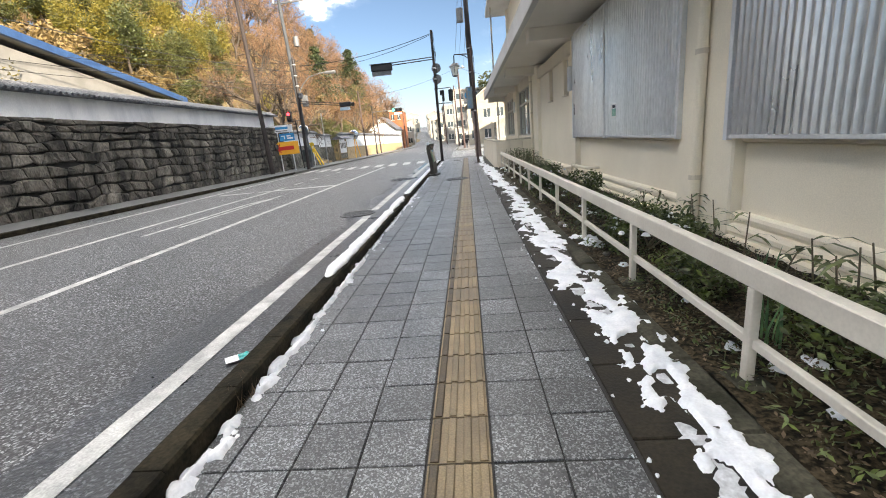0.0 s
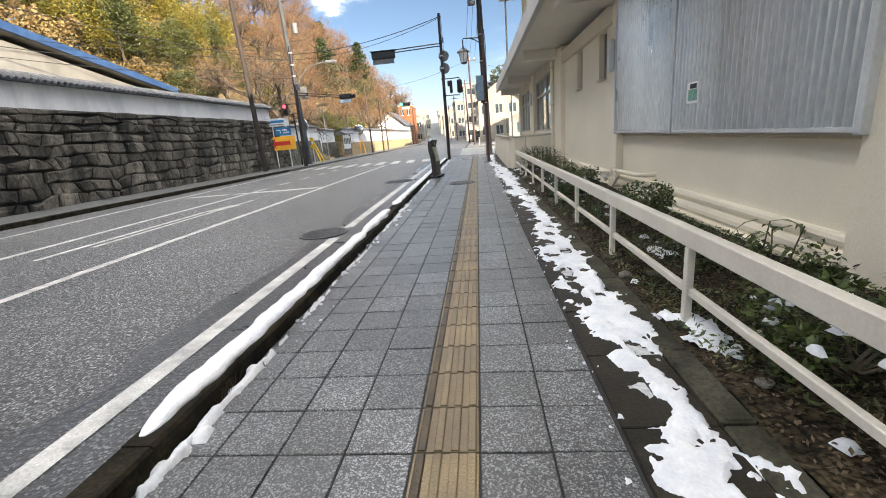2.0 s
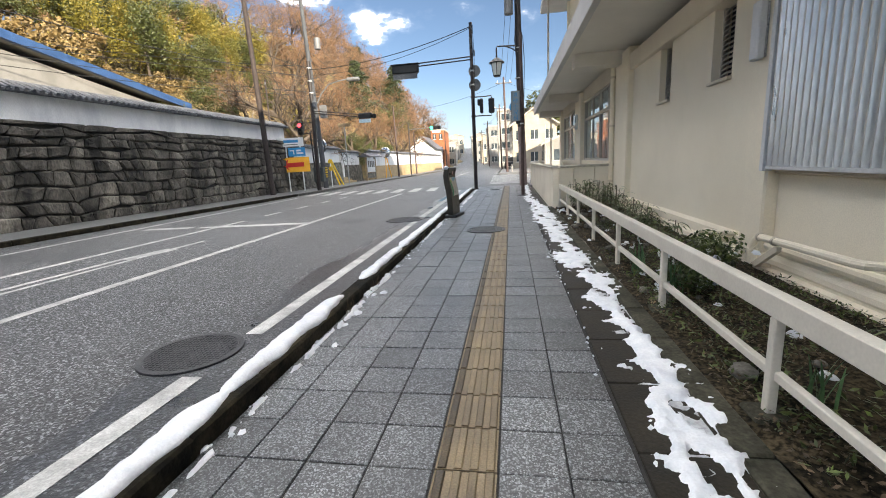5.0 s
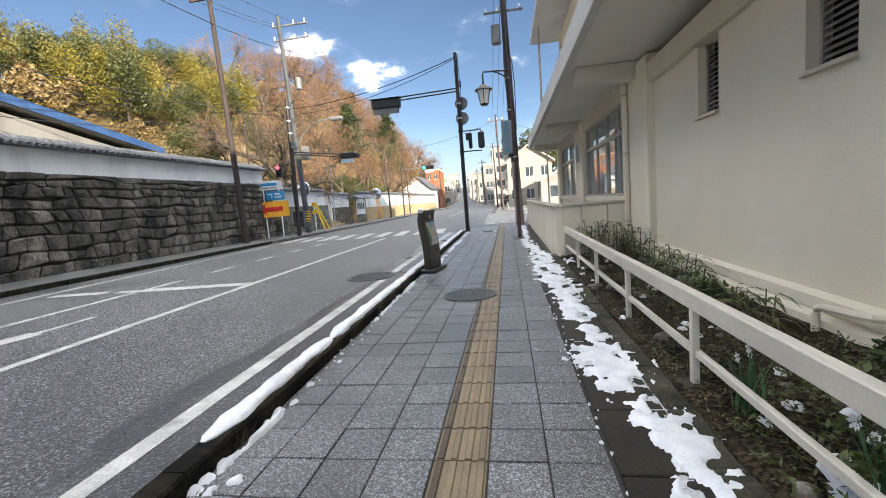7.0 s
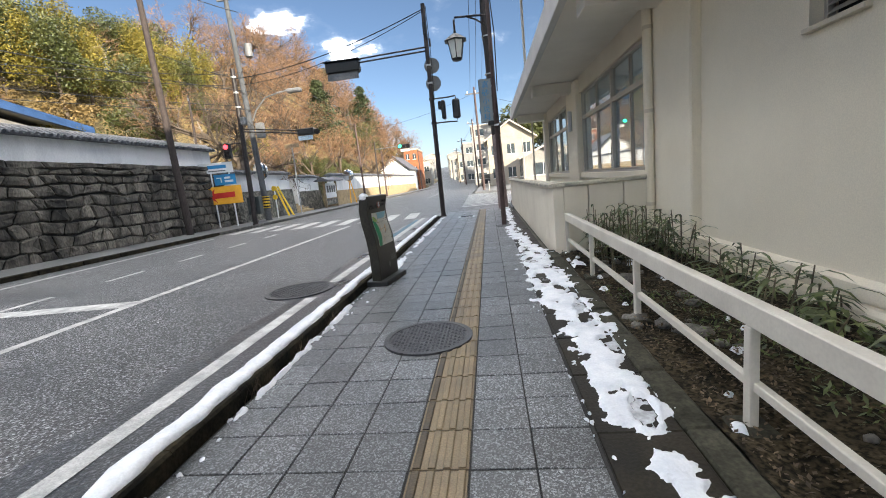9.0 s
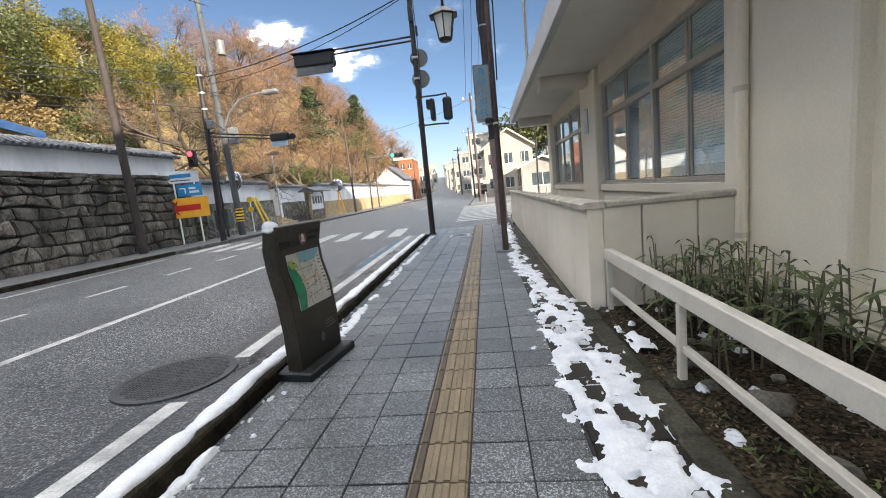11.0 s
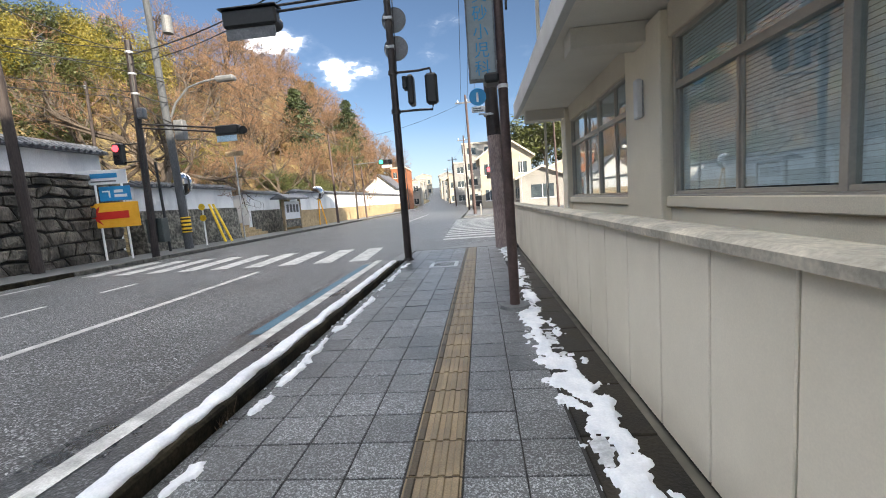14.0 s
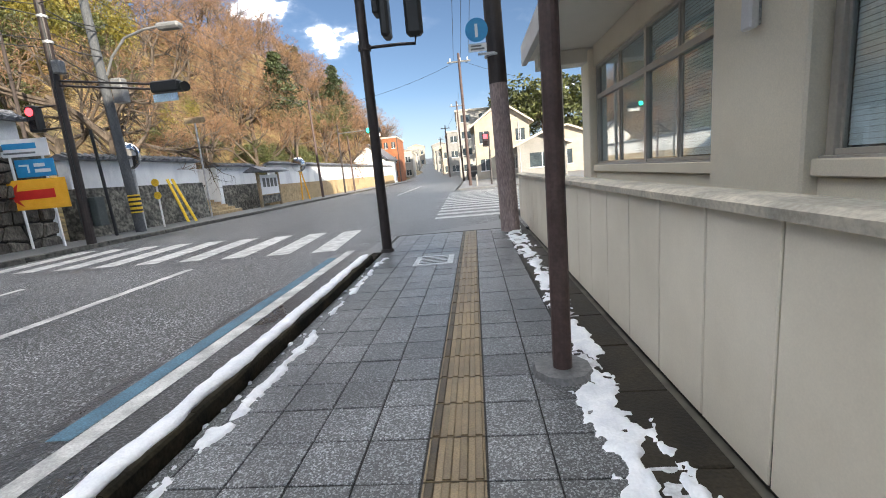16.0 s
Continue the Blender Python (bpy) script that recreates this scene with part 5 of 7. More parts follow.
sg = thing("direction_sign", -12.75, 30.2, 0.05, "orange board with a red arrow below white and blue signs", "road sign", rz=14)
for x in (-0.42, 0.42):
    part("leg", rod((x, 0.03, -0.05), (x, 0.03, 3.0), 0.035), M["white"], sg)
ob_ = part("arrow_board", box(-0.88, 0.88, -0.03, 0.0, 1.15, 2.02, 0.006), M["orange"], sg, "orange board")
part("arrow", prism([(-0.75, 1.58), (-0.35, 1.92), (-0.42, 1.70), (0.55, 1.72), (0.55, 1.46), (-0.42, 1.44), (-0.30, 1.24)], -0.040, -0.032, "y"), M["red"], ob_, "red arrow pointing left")
part("blue_board", box(-0.30, 0.70, -0.03, 0.0, 2.08, 2.58, 0.006), M["signblue"], sg, "blue board with white writing")
part("white_mark", prism([(-0.2, 2.44), (0.05, 2.44), (0.05, 2.2), (0.0, 2.2), (0.0, 2.39), (-0.2, 2.39)], -0.040, -0.032, "y"), M["white"], sg)
for k in range(2):
    part("text_bar", box(0.18, 0.58 - 0.12 * k, -0.038, -0.032, 2.2 + 0.16 * k, 2.3 + 0.16 * k), M["white"], sg)
part("white_board", box(-0.95, 0.65, -0.03, 0.0, 2.66, 3.16, 0.006), M["white"], sg, "white board with blue writing")
part("arrow", prism([(-0.85, 2.95), (-0.72, 3.05), (-0.72, 2.97), (-0.58, 2.97), (-0.58, 2.93), (-0.72, 2.93), (-0.72, 2.85)], -0.040, -0.032, "y"), M["signblue"], sg)
part("text_bar", box(-0.5, 0.35, -0.038, -0.032, 2.88, 3.04), M["signblue"], sg)
part("text_bar", box(-0.5, 0.30, -0.038, -0.032, 2.74, 2.79), M["grey"], sg)

mir = thing("traffic_mirror", -12.72, 33.9, 0.05, "round convex traffic mirror on an orange post", "mirror")
b = bmesh.new()
bmesh.ops.create_uvsphere(b, u_segments=28, v_segments=14, radius=0.5, matrix=pose(0, 0, 2.78, 90, 0, 0) @ Matrix.Diagonal((1, 1, 0.18, 1)))
M["mirror"] = mat("mirror_face", (0.7, 0.7, 0.7), (0.75, 0.75, 0.75), 1, 0.06, 0, 30, metal=1.0, rough_var=0.02, fine_mix=0.01)
M["wooden"] = mat("weathered_wood", (0.20, 0.15, 0.09), (0.34, 0.26, 0.16), 4, 0.75, 0.2, 30, fine_mix=0.3)
part("mirror_face", b, M["mirror"], mir, smooth=True)
part("post", rod((0, 0.1, -0.1), (0, 0.1, 2.8), 0.05), M["steel"], mir)
for k, (x, y) in enumerate(((-12.9, 36.2), (-12.9, 36.5))):
    g = thing("guard_pipe", x, y, 0.05, "yellow painted slanting guy wire guard", "pipe", "guy wire guards")
    part("pipe", rod((0.4 + 0.15 * k, 0, 0), (-0.35, 0.2, 1.9), 0.06), M["yellow"], g)
sp = thing("signpost", -12.3, 37.6, 0.05, "thin steel signpost with a side arm and pale plate", "signpost")
part("post", rod((0, 0, -0.1), (0, 0, 4.3), 0.04), M["steel"], sp)
part("plate", box(-0.5, 0.5, -0.02, 0.02, 4.3, 4.55, 0.01), M["wooden"], sp)
hp = thing("signpost", -12.4, 34.6, 0.05, "white post with two round yellow plates", "signpost")
part("post", rod((0, 0, -0.1), (0, 0, 1.9), 0.035), M["white"], hp)
for z in (1.75, 1.25):
    b = bmesh.new()
    bmesh.ops.create_cone(b, cap_ends=True, segments=18, radius1=0.15, radius2=0.15, depth=0.03, matrix=pose(0, -0.04, z, 90, 0, 0))
    part("plate", b, M["yellow"], hp)

# ---- second wall, bus shelter, gate ----
w2 = tagged(new("wall_plaster_beyond"), "white plaster wall on a stone base with tiled coping", "wall", kind="structure")
M["stonebase"] = mat("stone_base", (0.05, 0.05, 0.045), (0.20, 0.19, 0.16), 2.2, 0.85, 0.8, 8, fine_mix=0.5)
M["tanstone"] = mat("tan_stone_base", (0.30, 0.22, 0.12), (0.42, 0.32, 0.19), 2.2, 0.85, 0.6, 8, fine_mix=0.3)


def walled(y0, y1, x, zb, zt, base):
    part("stone_base", prism([(x + 0.15, -0.1), (x, zb), (x - 0.7, zb), (x - 0.7, -0.1)], y0, y1, "y"), M[base], w2)
    part("plaster", box(x - 0.55, x - 0.15, y0, y1, zb, zt - 0.22, 0.01), M["plaster"], w2)
    part("coping", prism([(x - 0.75, zt - 0.22), (x + 0.06, zt - 0.22), (x + 0.06, zt - 0.16), (x - 0.35, zt), (x - 0.75, zt - 0.16)], y0 - 0.1, y1 + 0.1, "y"), M["rooftile"], w2)
    n = int((y1 - y0) / 0.28)
    me = mesh_of("coping_roll", rod((x + 0.07, 0, zt - 0.15), (x - 0.35, 0, zt + 0.02), 0.06, n=6), M["rooftile"])
    for i in range(n):
        ob = new("coping_roll", me)
        ob.parent = w2
        ob.matrix_basis = pose(0, y0 + 0.14 + i * 0.28, 0)


walled(32.2, 39.0, -13.4, 1.75, 2.95, "stonebase")
walled(42.6, 47.0, -14.6, 1.55, 2.85, "stonebase")
walled(47.0, 90.0, -13.4, 1.35, 2.90, "tanstone")
part("plaster", box(-17.5, -14.6, 42.3, 42.6, 0, 2.6), M["plaster"], w2)
part("plaster", box(-17.5, -13.9, 31.4, 31.8, 0, 2.8), M["plaster"], w2)
st = thing("stone_steps", -13.4, 39.2, 0.05, "worn stone steps leading up between the walls", "steps")
for k in range(8):
    part("step", box(-0.4 * k - 0.45, -0.4 * k, 0.0, 3.0, -0.1, 0.15 * (k + 1), 0.015), M["tanstone"], st)
bus = thing("notice_shelter", -12.9, 43.6, 0.05, "wooden notice shelter with a tiled roof on the pavement", "notice board")
for y in (0.0, 2.6):
    part("post", box(-0.08, 0.08, y - 0.08, y + 0.08, -0.1, 2.1, 0.01), M["wooden"], bus)
part("board", box(-0.05, 0.05, 0.12, 2.48, 0.75, 1.95, 0.01), M["white"], bus, "white notice panel")
part("board", box(-0.07, 0.07, 0.12, 2.48, 0.2, 0.70, 0.01), M["stonebase"], bus)
part("roof", prism([(-0.6, 2.12), (0.6, 2.12), (0.6, 2.18), (0.0, 2.45), (-0.6, 2.18)], -0.5, 3.1, "y"), M["rooftile"], bus)
for k in range(4):
    part("text_bar", box(0.051, 0.056, 0.4 + 0.5 * k, 0.75 + 0.5 * k, 1.2, 1.75), M["faint"], bus)
m3 = thing("traffic_mirror", -12.85, 49.8, 0.05, "round mirror on a pair of leaning orange posts", "mirror")
b = bmesh.new()
bmesh.ops.create_uvsphere(b, u_segments=24, v_segments=12, radius=0.55, matrix=pose(0, 0, 2.6, 90, 0, 0) @ Matrix.Diagonal((1, 1, 0.2, 1)))
part("mirror_face", b, M["mirror"], m3, smooth=True)
for x in (-0.1, 0.5):
    part("post", rod((x, 0.12, -0.1), (0, 0.12, 2.5), 0.05), M["orange"], m3)

# blue-roofed house behind the wall
hs = thing("house", -20.0, 12.0, 3.0, "grey plastered house with a blue edged roof behind the wall", "house")
M["greywall"] = mat("grey_plaster", (0.20, 0.20, 0.195), (0.27, 0.27, 0.265), 1, 0.85, 0.1, 40, fine_mix=0.08)
part("wall", prism([(-11, -0.5), (17.5, -0.5), (17.5, 2.4), (-11, 7.2)], -8, -0.3, "x"), M["greywall"], hs)
rf = part("roof", prism([(-13, 7.75), (18.8, 2.45), (18.8, 2.65), (-13, 8.05)], -8.5, 0.25, "x"), M["greywall"], hs)
part("verge", prism([(-13, 7.72), (18.9, 2.36), (18.9, 2.72), (-13, 8.1)], 0.26, 0.45, "x"), M["blueroof"], rf, "blue painted verge board")

# ---- wooded hill ----
HY = [-40, 10, 35, 52, 72, 100, 130, 175]
HH = [9, 10, 11, 14.5, 20, 24, 19, 6]


def hill_z(x, y):
    top = float(np.interp(y, HY, HH))
    u = min(1.0, max(0.0, (-18.5 - x) / 18.0))
    z = 1.2 * min(1, max(0, (-15.0 - x) / 3)) + top * (u ** 0.85)
    return z + (0.8 * n3(x * 0.12, y * 0.12) + 0.4 * n3(x * 0.4, y * 0.4)) * u


hv, hf = [], []
xs_ = np.linspace(-15.2, -75, 44)
ys_ = np.linspace(-45, 185, 100)
for y in ys_:
    for x in xs_:
        hv.append((x, y, hill_z(x, y) - 0.15))
for j in range(len(ys_) - 1):
    for i in range(len(xs_) - 1):
        a = j * len(xs_) + i
        hf.append((a, a + len(xs_), a + len(xs_) + 1, a + 1))
hill = tagged(soup("hillside", hv, hf, M["hill"], smooth=True), "steep hillside of dry grass and leaf litter", "hill", kind="structure")

LEAF = {
    "evergreen": mat("evergreen_leaf", (0.042, 0.056, 0.014), (0.092, 0.10, 0.027), 0.5, 0.55, 0, 8, spread=0.4),
    "bamboo": mat("bamboo_leaf", (0.105, 0.10, 0.013), (0.22, 0.175, 0.022), 0.4, 0.6, 0, 8, spread=0.35),
    "rust": mat("dry_leaf", (0.14, 0.098, 0.036), (0.25, 0.175, 0.07), 0.4, 0.7, 0, 8, spread=0.35),
    "conifer": mat("conifer_leaf", (0.022, 0.036, 0.014), (0.05, 0.065, 0.022), 0.5, 0.6, 0, 8, spread=0.4),
    "bark": mat("bark", (0.045, 0.034, 0.026), (0.115, 0.09, 0.068), 3, 0.85, 0.4, 20, stretch=(1, 1, 0.3)),
    "twig": mat("twig", (0.13, 0.072, 0.038), (0.235, 0.142, 0.08), 1, 0.8, 0, 20, spread=0.3),
    "palebark": mat("pale_bark", (0.20, 0.17, 0.14), (0.34, 0.30, 0.25), 3, 0.8, 0.3, 20),
    "bush": mat("bush_leaf", (0.03, 0.048, 0.010), (0.095, 0.125, 0.024), 4, 0.45, 0, 30, spread=0.4),
    "sprout": mat("sprout_leaf", (0.06, 0.085, 0.025), (0.13, 0.15, 0.05), 4, 0.5, 0, 30, spread=0.4),
    "stalk": mat("dry_stalk", (0.09, 0.075, 0.045), (0.19, 0.155, 0.10), 4, 0.7, 0, 30),
    "litter": mat("leaf_litter", (0.045, 0.030, 0.017), (0.15, 0.105, 0.06), 6, 0.8, 0, 30, spread=0.5),
    "daffodil": mat("daffodil_leaf", (0.05, 0.13, 0.05), (0.10, 0.20, 0.08), 4, 0.45, 0, 30, spread=0.25),
}


def leaves(centres, sizes, aspect=1.8, droop=0.3, up=0.4, rng=None, fold=0.0):
    """Many small pointed leaves at the centres, as one list of points and faces."""
    n = len(centres)
    d = rng.normal(size=(n, 3))
    d[:, 2] = d[:, 2] * 0.6 - droop
    d /= np.linalg.norm(d, axis=1)[:, None]
    nr = rng.normal(size=(n, 3)) * 0.8
    nr[:, 2] += up * 2
    s = np.cross(d, nr)
    s /= np.linalg.norm(s, axis=1)[:, None] + 1e-6
    c = np.asarray(centres)
    L = np.asarray(sizes)[:, None]
    w = L / aspect
    v = np.stack([c - d * L * 0.5, c + s * w * 0.5, c + d * L * 0.5, c - s * w * 0.5], axis=1).reshape(-1, 3)
    f = np.arange(n * 4).reshape(-1, 4)
    return v, f


def crown_points(rng, n, clumps, r, height, squash=0.8, clump_r=0.33):
    cs = []
    for k in range(clumps):
        a = rng.uniform(0, 2 * np.pi)
        q = r * np.sqrt(rng.uniform(0, 1)) * 0.8
        z = height + squash * r * rng.uniform(-0.7, 0.9) * (1 - 0.5 * q / r)
        cs.append((q * np.cos(a), q * np.sin(a), z, r * clump_r * rng.uniform(0.6, 1.3)))
    out = []
    for k in range(n):
        c = cs[rng.integers(len(cs))]
        d = rng.normal(size=3)
        d /= np.linalg.norm(d)
        rad = c[3] * rng.uniform(0.55, 1.05)
        out.append((c[0] + d[0] * rad, c[1] + d[1] * rad, c[2] + d[2] * rad * 0.8))
    return np.array(out), cs


def trunk_and_limbs(rng, h, r, tops, bark, parent):
    b = bmesh.new()
    pts = [(0, 0, -0.4), (0.03 * h * rng.normal() * 0.4, 0.03 * h * rng.normal() * 0.4, h * 0.3), (0.05 * h * rng.normal() * 0.5, 0.05 * h * rng.normal() * 0.5, h * 0.6)]
    pipe(pts, [r, r * 0.75, r * 0.5], 7, b)
    e = Vector(pts[-1])
    for c in tops:
        m = e.lerp(Vector(c[:3]), 0.5) + Vector((0, 0, -0.05 * h))
        pipe([Vector(pts[1]).lerp(e, rng.uniform(0.2, 1.0)), m, c[:3]], [r * 0.35, r * 0.22, r * 0.06], 5, b)
    return part("trunk", b, bark, parent)


def leafy_tree(kind, seed, h, r, n, leaf, clumps, squash=0.9, aspect=1.8, droop=0.3):
    rng = np.random.default_rng(seed)
    lab = {"evergreen": "dark evergreen broadleaf tree on the hillside", "bamboo": "yellow green bamboo clump on the hillside", "conifer": "dark conifer standing on the hillside", "rust": "brown leaved shrub on the hillside"}[kind]
    t = thing("tree", 0, -500, -60, lab, "tree", "trees on the hill")
    pts, cs = crown_points(rng, n, clumps, r, h - r * squash * 0.8, squash)
    if kind == "conifer":
        z = rng.uniform(0.15, 1.0, n) ** 0.8
        a = rng.uniform(0, 2 * np.pi, n)
        rad = r * (1.05 - z) ** 0.8 * rng.uniform(0.3, 1.15, n) * (0.75 + 0.35 * np.sin(z * 33 + 2 * np.sin(a * 2)) + 0.2 * np.sin(a * 3)) + 0.1
        pts = np.stack([rad * np.cos(a), rad * np.sin(a), z * h], axis=1)
        cs = [(0.0, 0.0, h * 0.95, 0.1)]
    if kind == "bamboo":
        pts[:, 2] += rng.normal(size=n) * 0.8
    trunk_and_limbs(rng, h, 0.016 * h + 0.05, cs[:7], LEAF["bark"], t)
    v, f = leaves(pts, rng.uniform(0.7, 1.3, n) * leaf, aspect, droop, 0.4, rng)
    soup("crown", v, f, LEAF[kind], t)
    return t


def bare_tree(seed, h, r, levels=5, spread=0.75, bark="bark", twig="twig"):
    """A leafless tree: limbs fork again and again into fine twigs."""
    rng = np.random.default_rng(seed)
    t = thing("tree", 0, -500, -60, "leafless brown tree with fine twigs on the hillside", "tree", "trees on the hill")
    wood, fine = bmesh.new(), []

    def grow(p, d, L, rad, lev):
        q = p + d * L
        mid = p.lerp(q, 0.5) + Vector(rng.normal(size=3)) * L * 0.06
        if lev >= 2:
            if rad > 0.03:
                pipe([p, mid, q], [rad, rad * 0.8, rad * 0.6], 5, wood)
            else:
                fine.append((p, mid, rad))
                fine.append((mid, q, rad * 0.7))
        else:
            fine.append((p, q, rad))
        if lev == 0:
            return
        for k in range(3 if lev < 4 else 4):
            nd = (d + Vector(rng.normal(size=3)) * spread * 0.75 + Vector((0, 0, 0.12))).normalized()
            grow(p.lerp(q, rng.uniform(0.55, 1.0)), nd, L * rng.uniform(0.58, 0.8), max(rad * rng.uniform(0.45, 0.62), 0.009), lev - 1)

    grow(Vector((0, 0, -0.3)), Vector((rng.normal() * 0.1, rng.normal() * 0.1, 1)).normalized(), h * 0.30, r, levels)
    part("trunk", wood, LEAF[bark], t)
    vs, fs = [], []
    for a, b_, rad in fine:
        d = (b_ - a).normalized()
        s = d.cross(Vector((0.3, 0.2, 1))).normalized()
        u = s.cross(d)
        k = len(vs)
        rad = max(rad, 0.011)
        vs += [tuple(a + s * rad), tuple(a - s * rad * 0.5 + u * rad * 0.87), tuple(a - s * rad * 0.5 - u * rad * 0.87), tuple(b_)]
        fs += [(k, k + 1, k + 3), (k + 1, k + 2, k + 3), (k + 2, k, k + 3)]
    tagged(soup("crown", vs, fs, LEAF[twig], t), "dense brown leafless twigs", kind="stuff")
    return t


PROTO = {
    "evergreen": [leafy_tree("evergreen", 1, 6.5, 3.0, 8000, 0.19, 20), leafy_tree("evergreen", 2, 8.0, 3.4, 9000, 0.20, 24), leafy_tree("evergreen", 3, 5.0, 2.6, 7000, 0.17, 17)],
    "bamboo": [leafy_tree("bamboo", 4, 7.0, 2.4, 7500, 0.23, 20, 1.2, 3.2, 0.5), leafy_tree("bamboo", 5, 6.0, 2.2, 7000, 0.23, 18, 1.1, 3.2, 0.5)],
    "conifer": [leafy_tree("conifer", 6, 10.0, 3.4, 3600, 0.42, 8, aspect=2.2)],
    "rust": [leafy_tree("rust", 7, 3.6, 2.2, 1700, 0.26, 10), leafy_tree("rust", 8, 3.0, 2.4, 1700, 0.28, 10, 0.7)],
    "bare": [bare_tree(11, 9.0, 0.20, 6), bare_tree(12, 10.0, 0.22, 6, 0.85), bare_tree(13, 8.0, 0.17, 6, 0.7)],
    "small_bare": [bare_tree(14, 6.0, 0.12, 5, 0.8, "palebark"), bare_tree(15, 5.0, 0.10, 5, 0.9, "palebark")],
}


def plant(kind, x, y, s, rng, z=None):
    src = PROTO[kind][rng.integers(len(PROTO[kind]))]
    zz = hill_z(x, y) - (1.7 * s if kind in ("evergreen", "bamboo") else 0.2) if z is None else z
    ob = copy_thing(src, pose(x, y, zz, rng.normal() * 3, rng.normal() * 3, rng.uniform(0, 360)) @ Matrix.Diagonal((s, s, s * rng.uniform(0.9, 1.12), 1)))
    ob.matrix_basis = pose(x, y, zz, rng.normal() * 3, rng.normal() * 3, rng.uniform(0, 360)) @ Matrix.Diagonal((s, s, s * rng.uniform(0.9, 1.12), 1))
    return ob


rng = np.random.default_rng(77)
# upper slope: evergreens and bamboo; foot and far end: bare trees
done = []


def free(x, y, d):
    if all((x - a) ** 2 + (y - b_) ** 2 > d * d for a, b_ in done):
        done.append((x, y))
        return True
    return False


for k in range(2600):
    x, y = rng.uniform(-39, -20.5), rng.uniform(12, 140)
    u = (-19 - x) / 19
    near = y < 50 + 10 * u
    if not free(x, y, 2.3 if near else 3.4):
        continue
    q = rng.uniform()
    if near:
        if u < 0.45:
            kind = "small_bare" if q < 0.48 else "rust" if q < 0.78 else "bamboo" if q < 0.87 else "evergreen"
        else:
            kind = "evergreen" if q < 0.34 else "bamboo" if q < 0.62 else "rust" if q < 0.86 else "small_bare"
        s = rng.uniform(0.5, 0.85) if u < 0.45 else rng.uniform(0.75, 1.15)
    else:
        kind = "bare" if q < 0.84 else "evergreen" if q < 0.88 else "rust" if q < 0.99 else "conifer"
        s = rng.uniform(0.95, 1.35)
    if len(done) > 265:
        break
    plant(kind, x, y, s, rng)
for x, y, s in ((-18.5, 37, 1.1), (-17.8, 45, 1.2), (-17.5, 52, 1.25), (-18, 60, 1.35), (-17.5, 68, 1.3), (-18.5, 76, 1.3), (-19, 84, 1.2), (-17, 41, 0.8)):
    plant("bare", x, y, s, rng)
for x, y in ((-17, 50), (-17.5, 54), (-17.5, 58), (-17, 61.5), (-17, 65), (-18, 68.5), (-18, 72), (-20, 56), (-20, 64), (-19.5, 48)):
    plant("evergreen", x, y, 0.55, rng)
plant("conifer", -24, 98, 1.2, rng)
LEAF["darktwig"] = mat("dark_twig", (0.045, 0.035, 0.028), (0.10, 0.08, 0.065), 1, 0.8, 0, 20, spread=0.3)
old = bare_tree(23, 13.0, 0.34, 6, 1.0, "bark", "darktwig")
old.matrix_basis = pose(-15.6, 36.2, 0.6, 0, 4, 70)
tagged(old, "old dark leafless cherry tree with spreading limbs", "tree", "trees on the hill")
for lst in PROTO.values():
    for ob in lst:
        for c in ob.children_recursive:
            bpy.data.objects.remove(c)
        bpy.data.objects.remove(ob)

# ---- buildings and poles beyond the side street ----
M["cream"] = mat("cream_siding", (0.34, 0.30, 0.24), (0.42, 0.38, 0.31), 1, 0.8, 0.05, 20, fine_mix=0.06)
M["paleblock"] = mat("pale_grey_facade", (0.30, 0.295, 0.275), (0.38, 0.37, 0.35), 0.6, 0.8, 0.05, 20, fine_mix=0.06)
M["paleroof"] = mat("pale_roof", (0.40, 0.36, 0.30), (0.5, 0.46, 0.4), 1, 0.7, 0.1, 20)
M["shed"] = mat("grey_siding", (0.22, 0.215, 0.20), (0.29, 0.28, 0.265), 1, 0.7, 0.1, 20)
M["brick"] = mat("orange_cladding", (0.24, 0.085, 0.035), (0.33, 0.125, 0.055), 1, 0.8, 0.1, 20)
M["farglass"] = mat("far_window_glass", (0.03, 0.04, 0.05), (0.07, 0.09, 0.10), 1, 0.12, 0, 20)


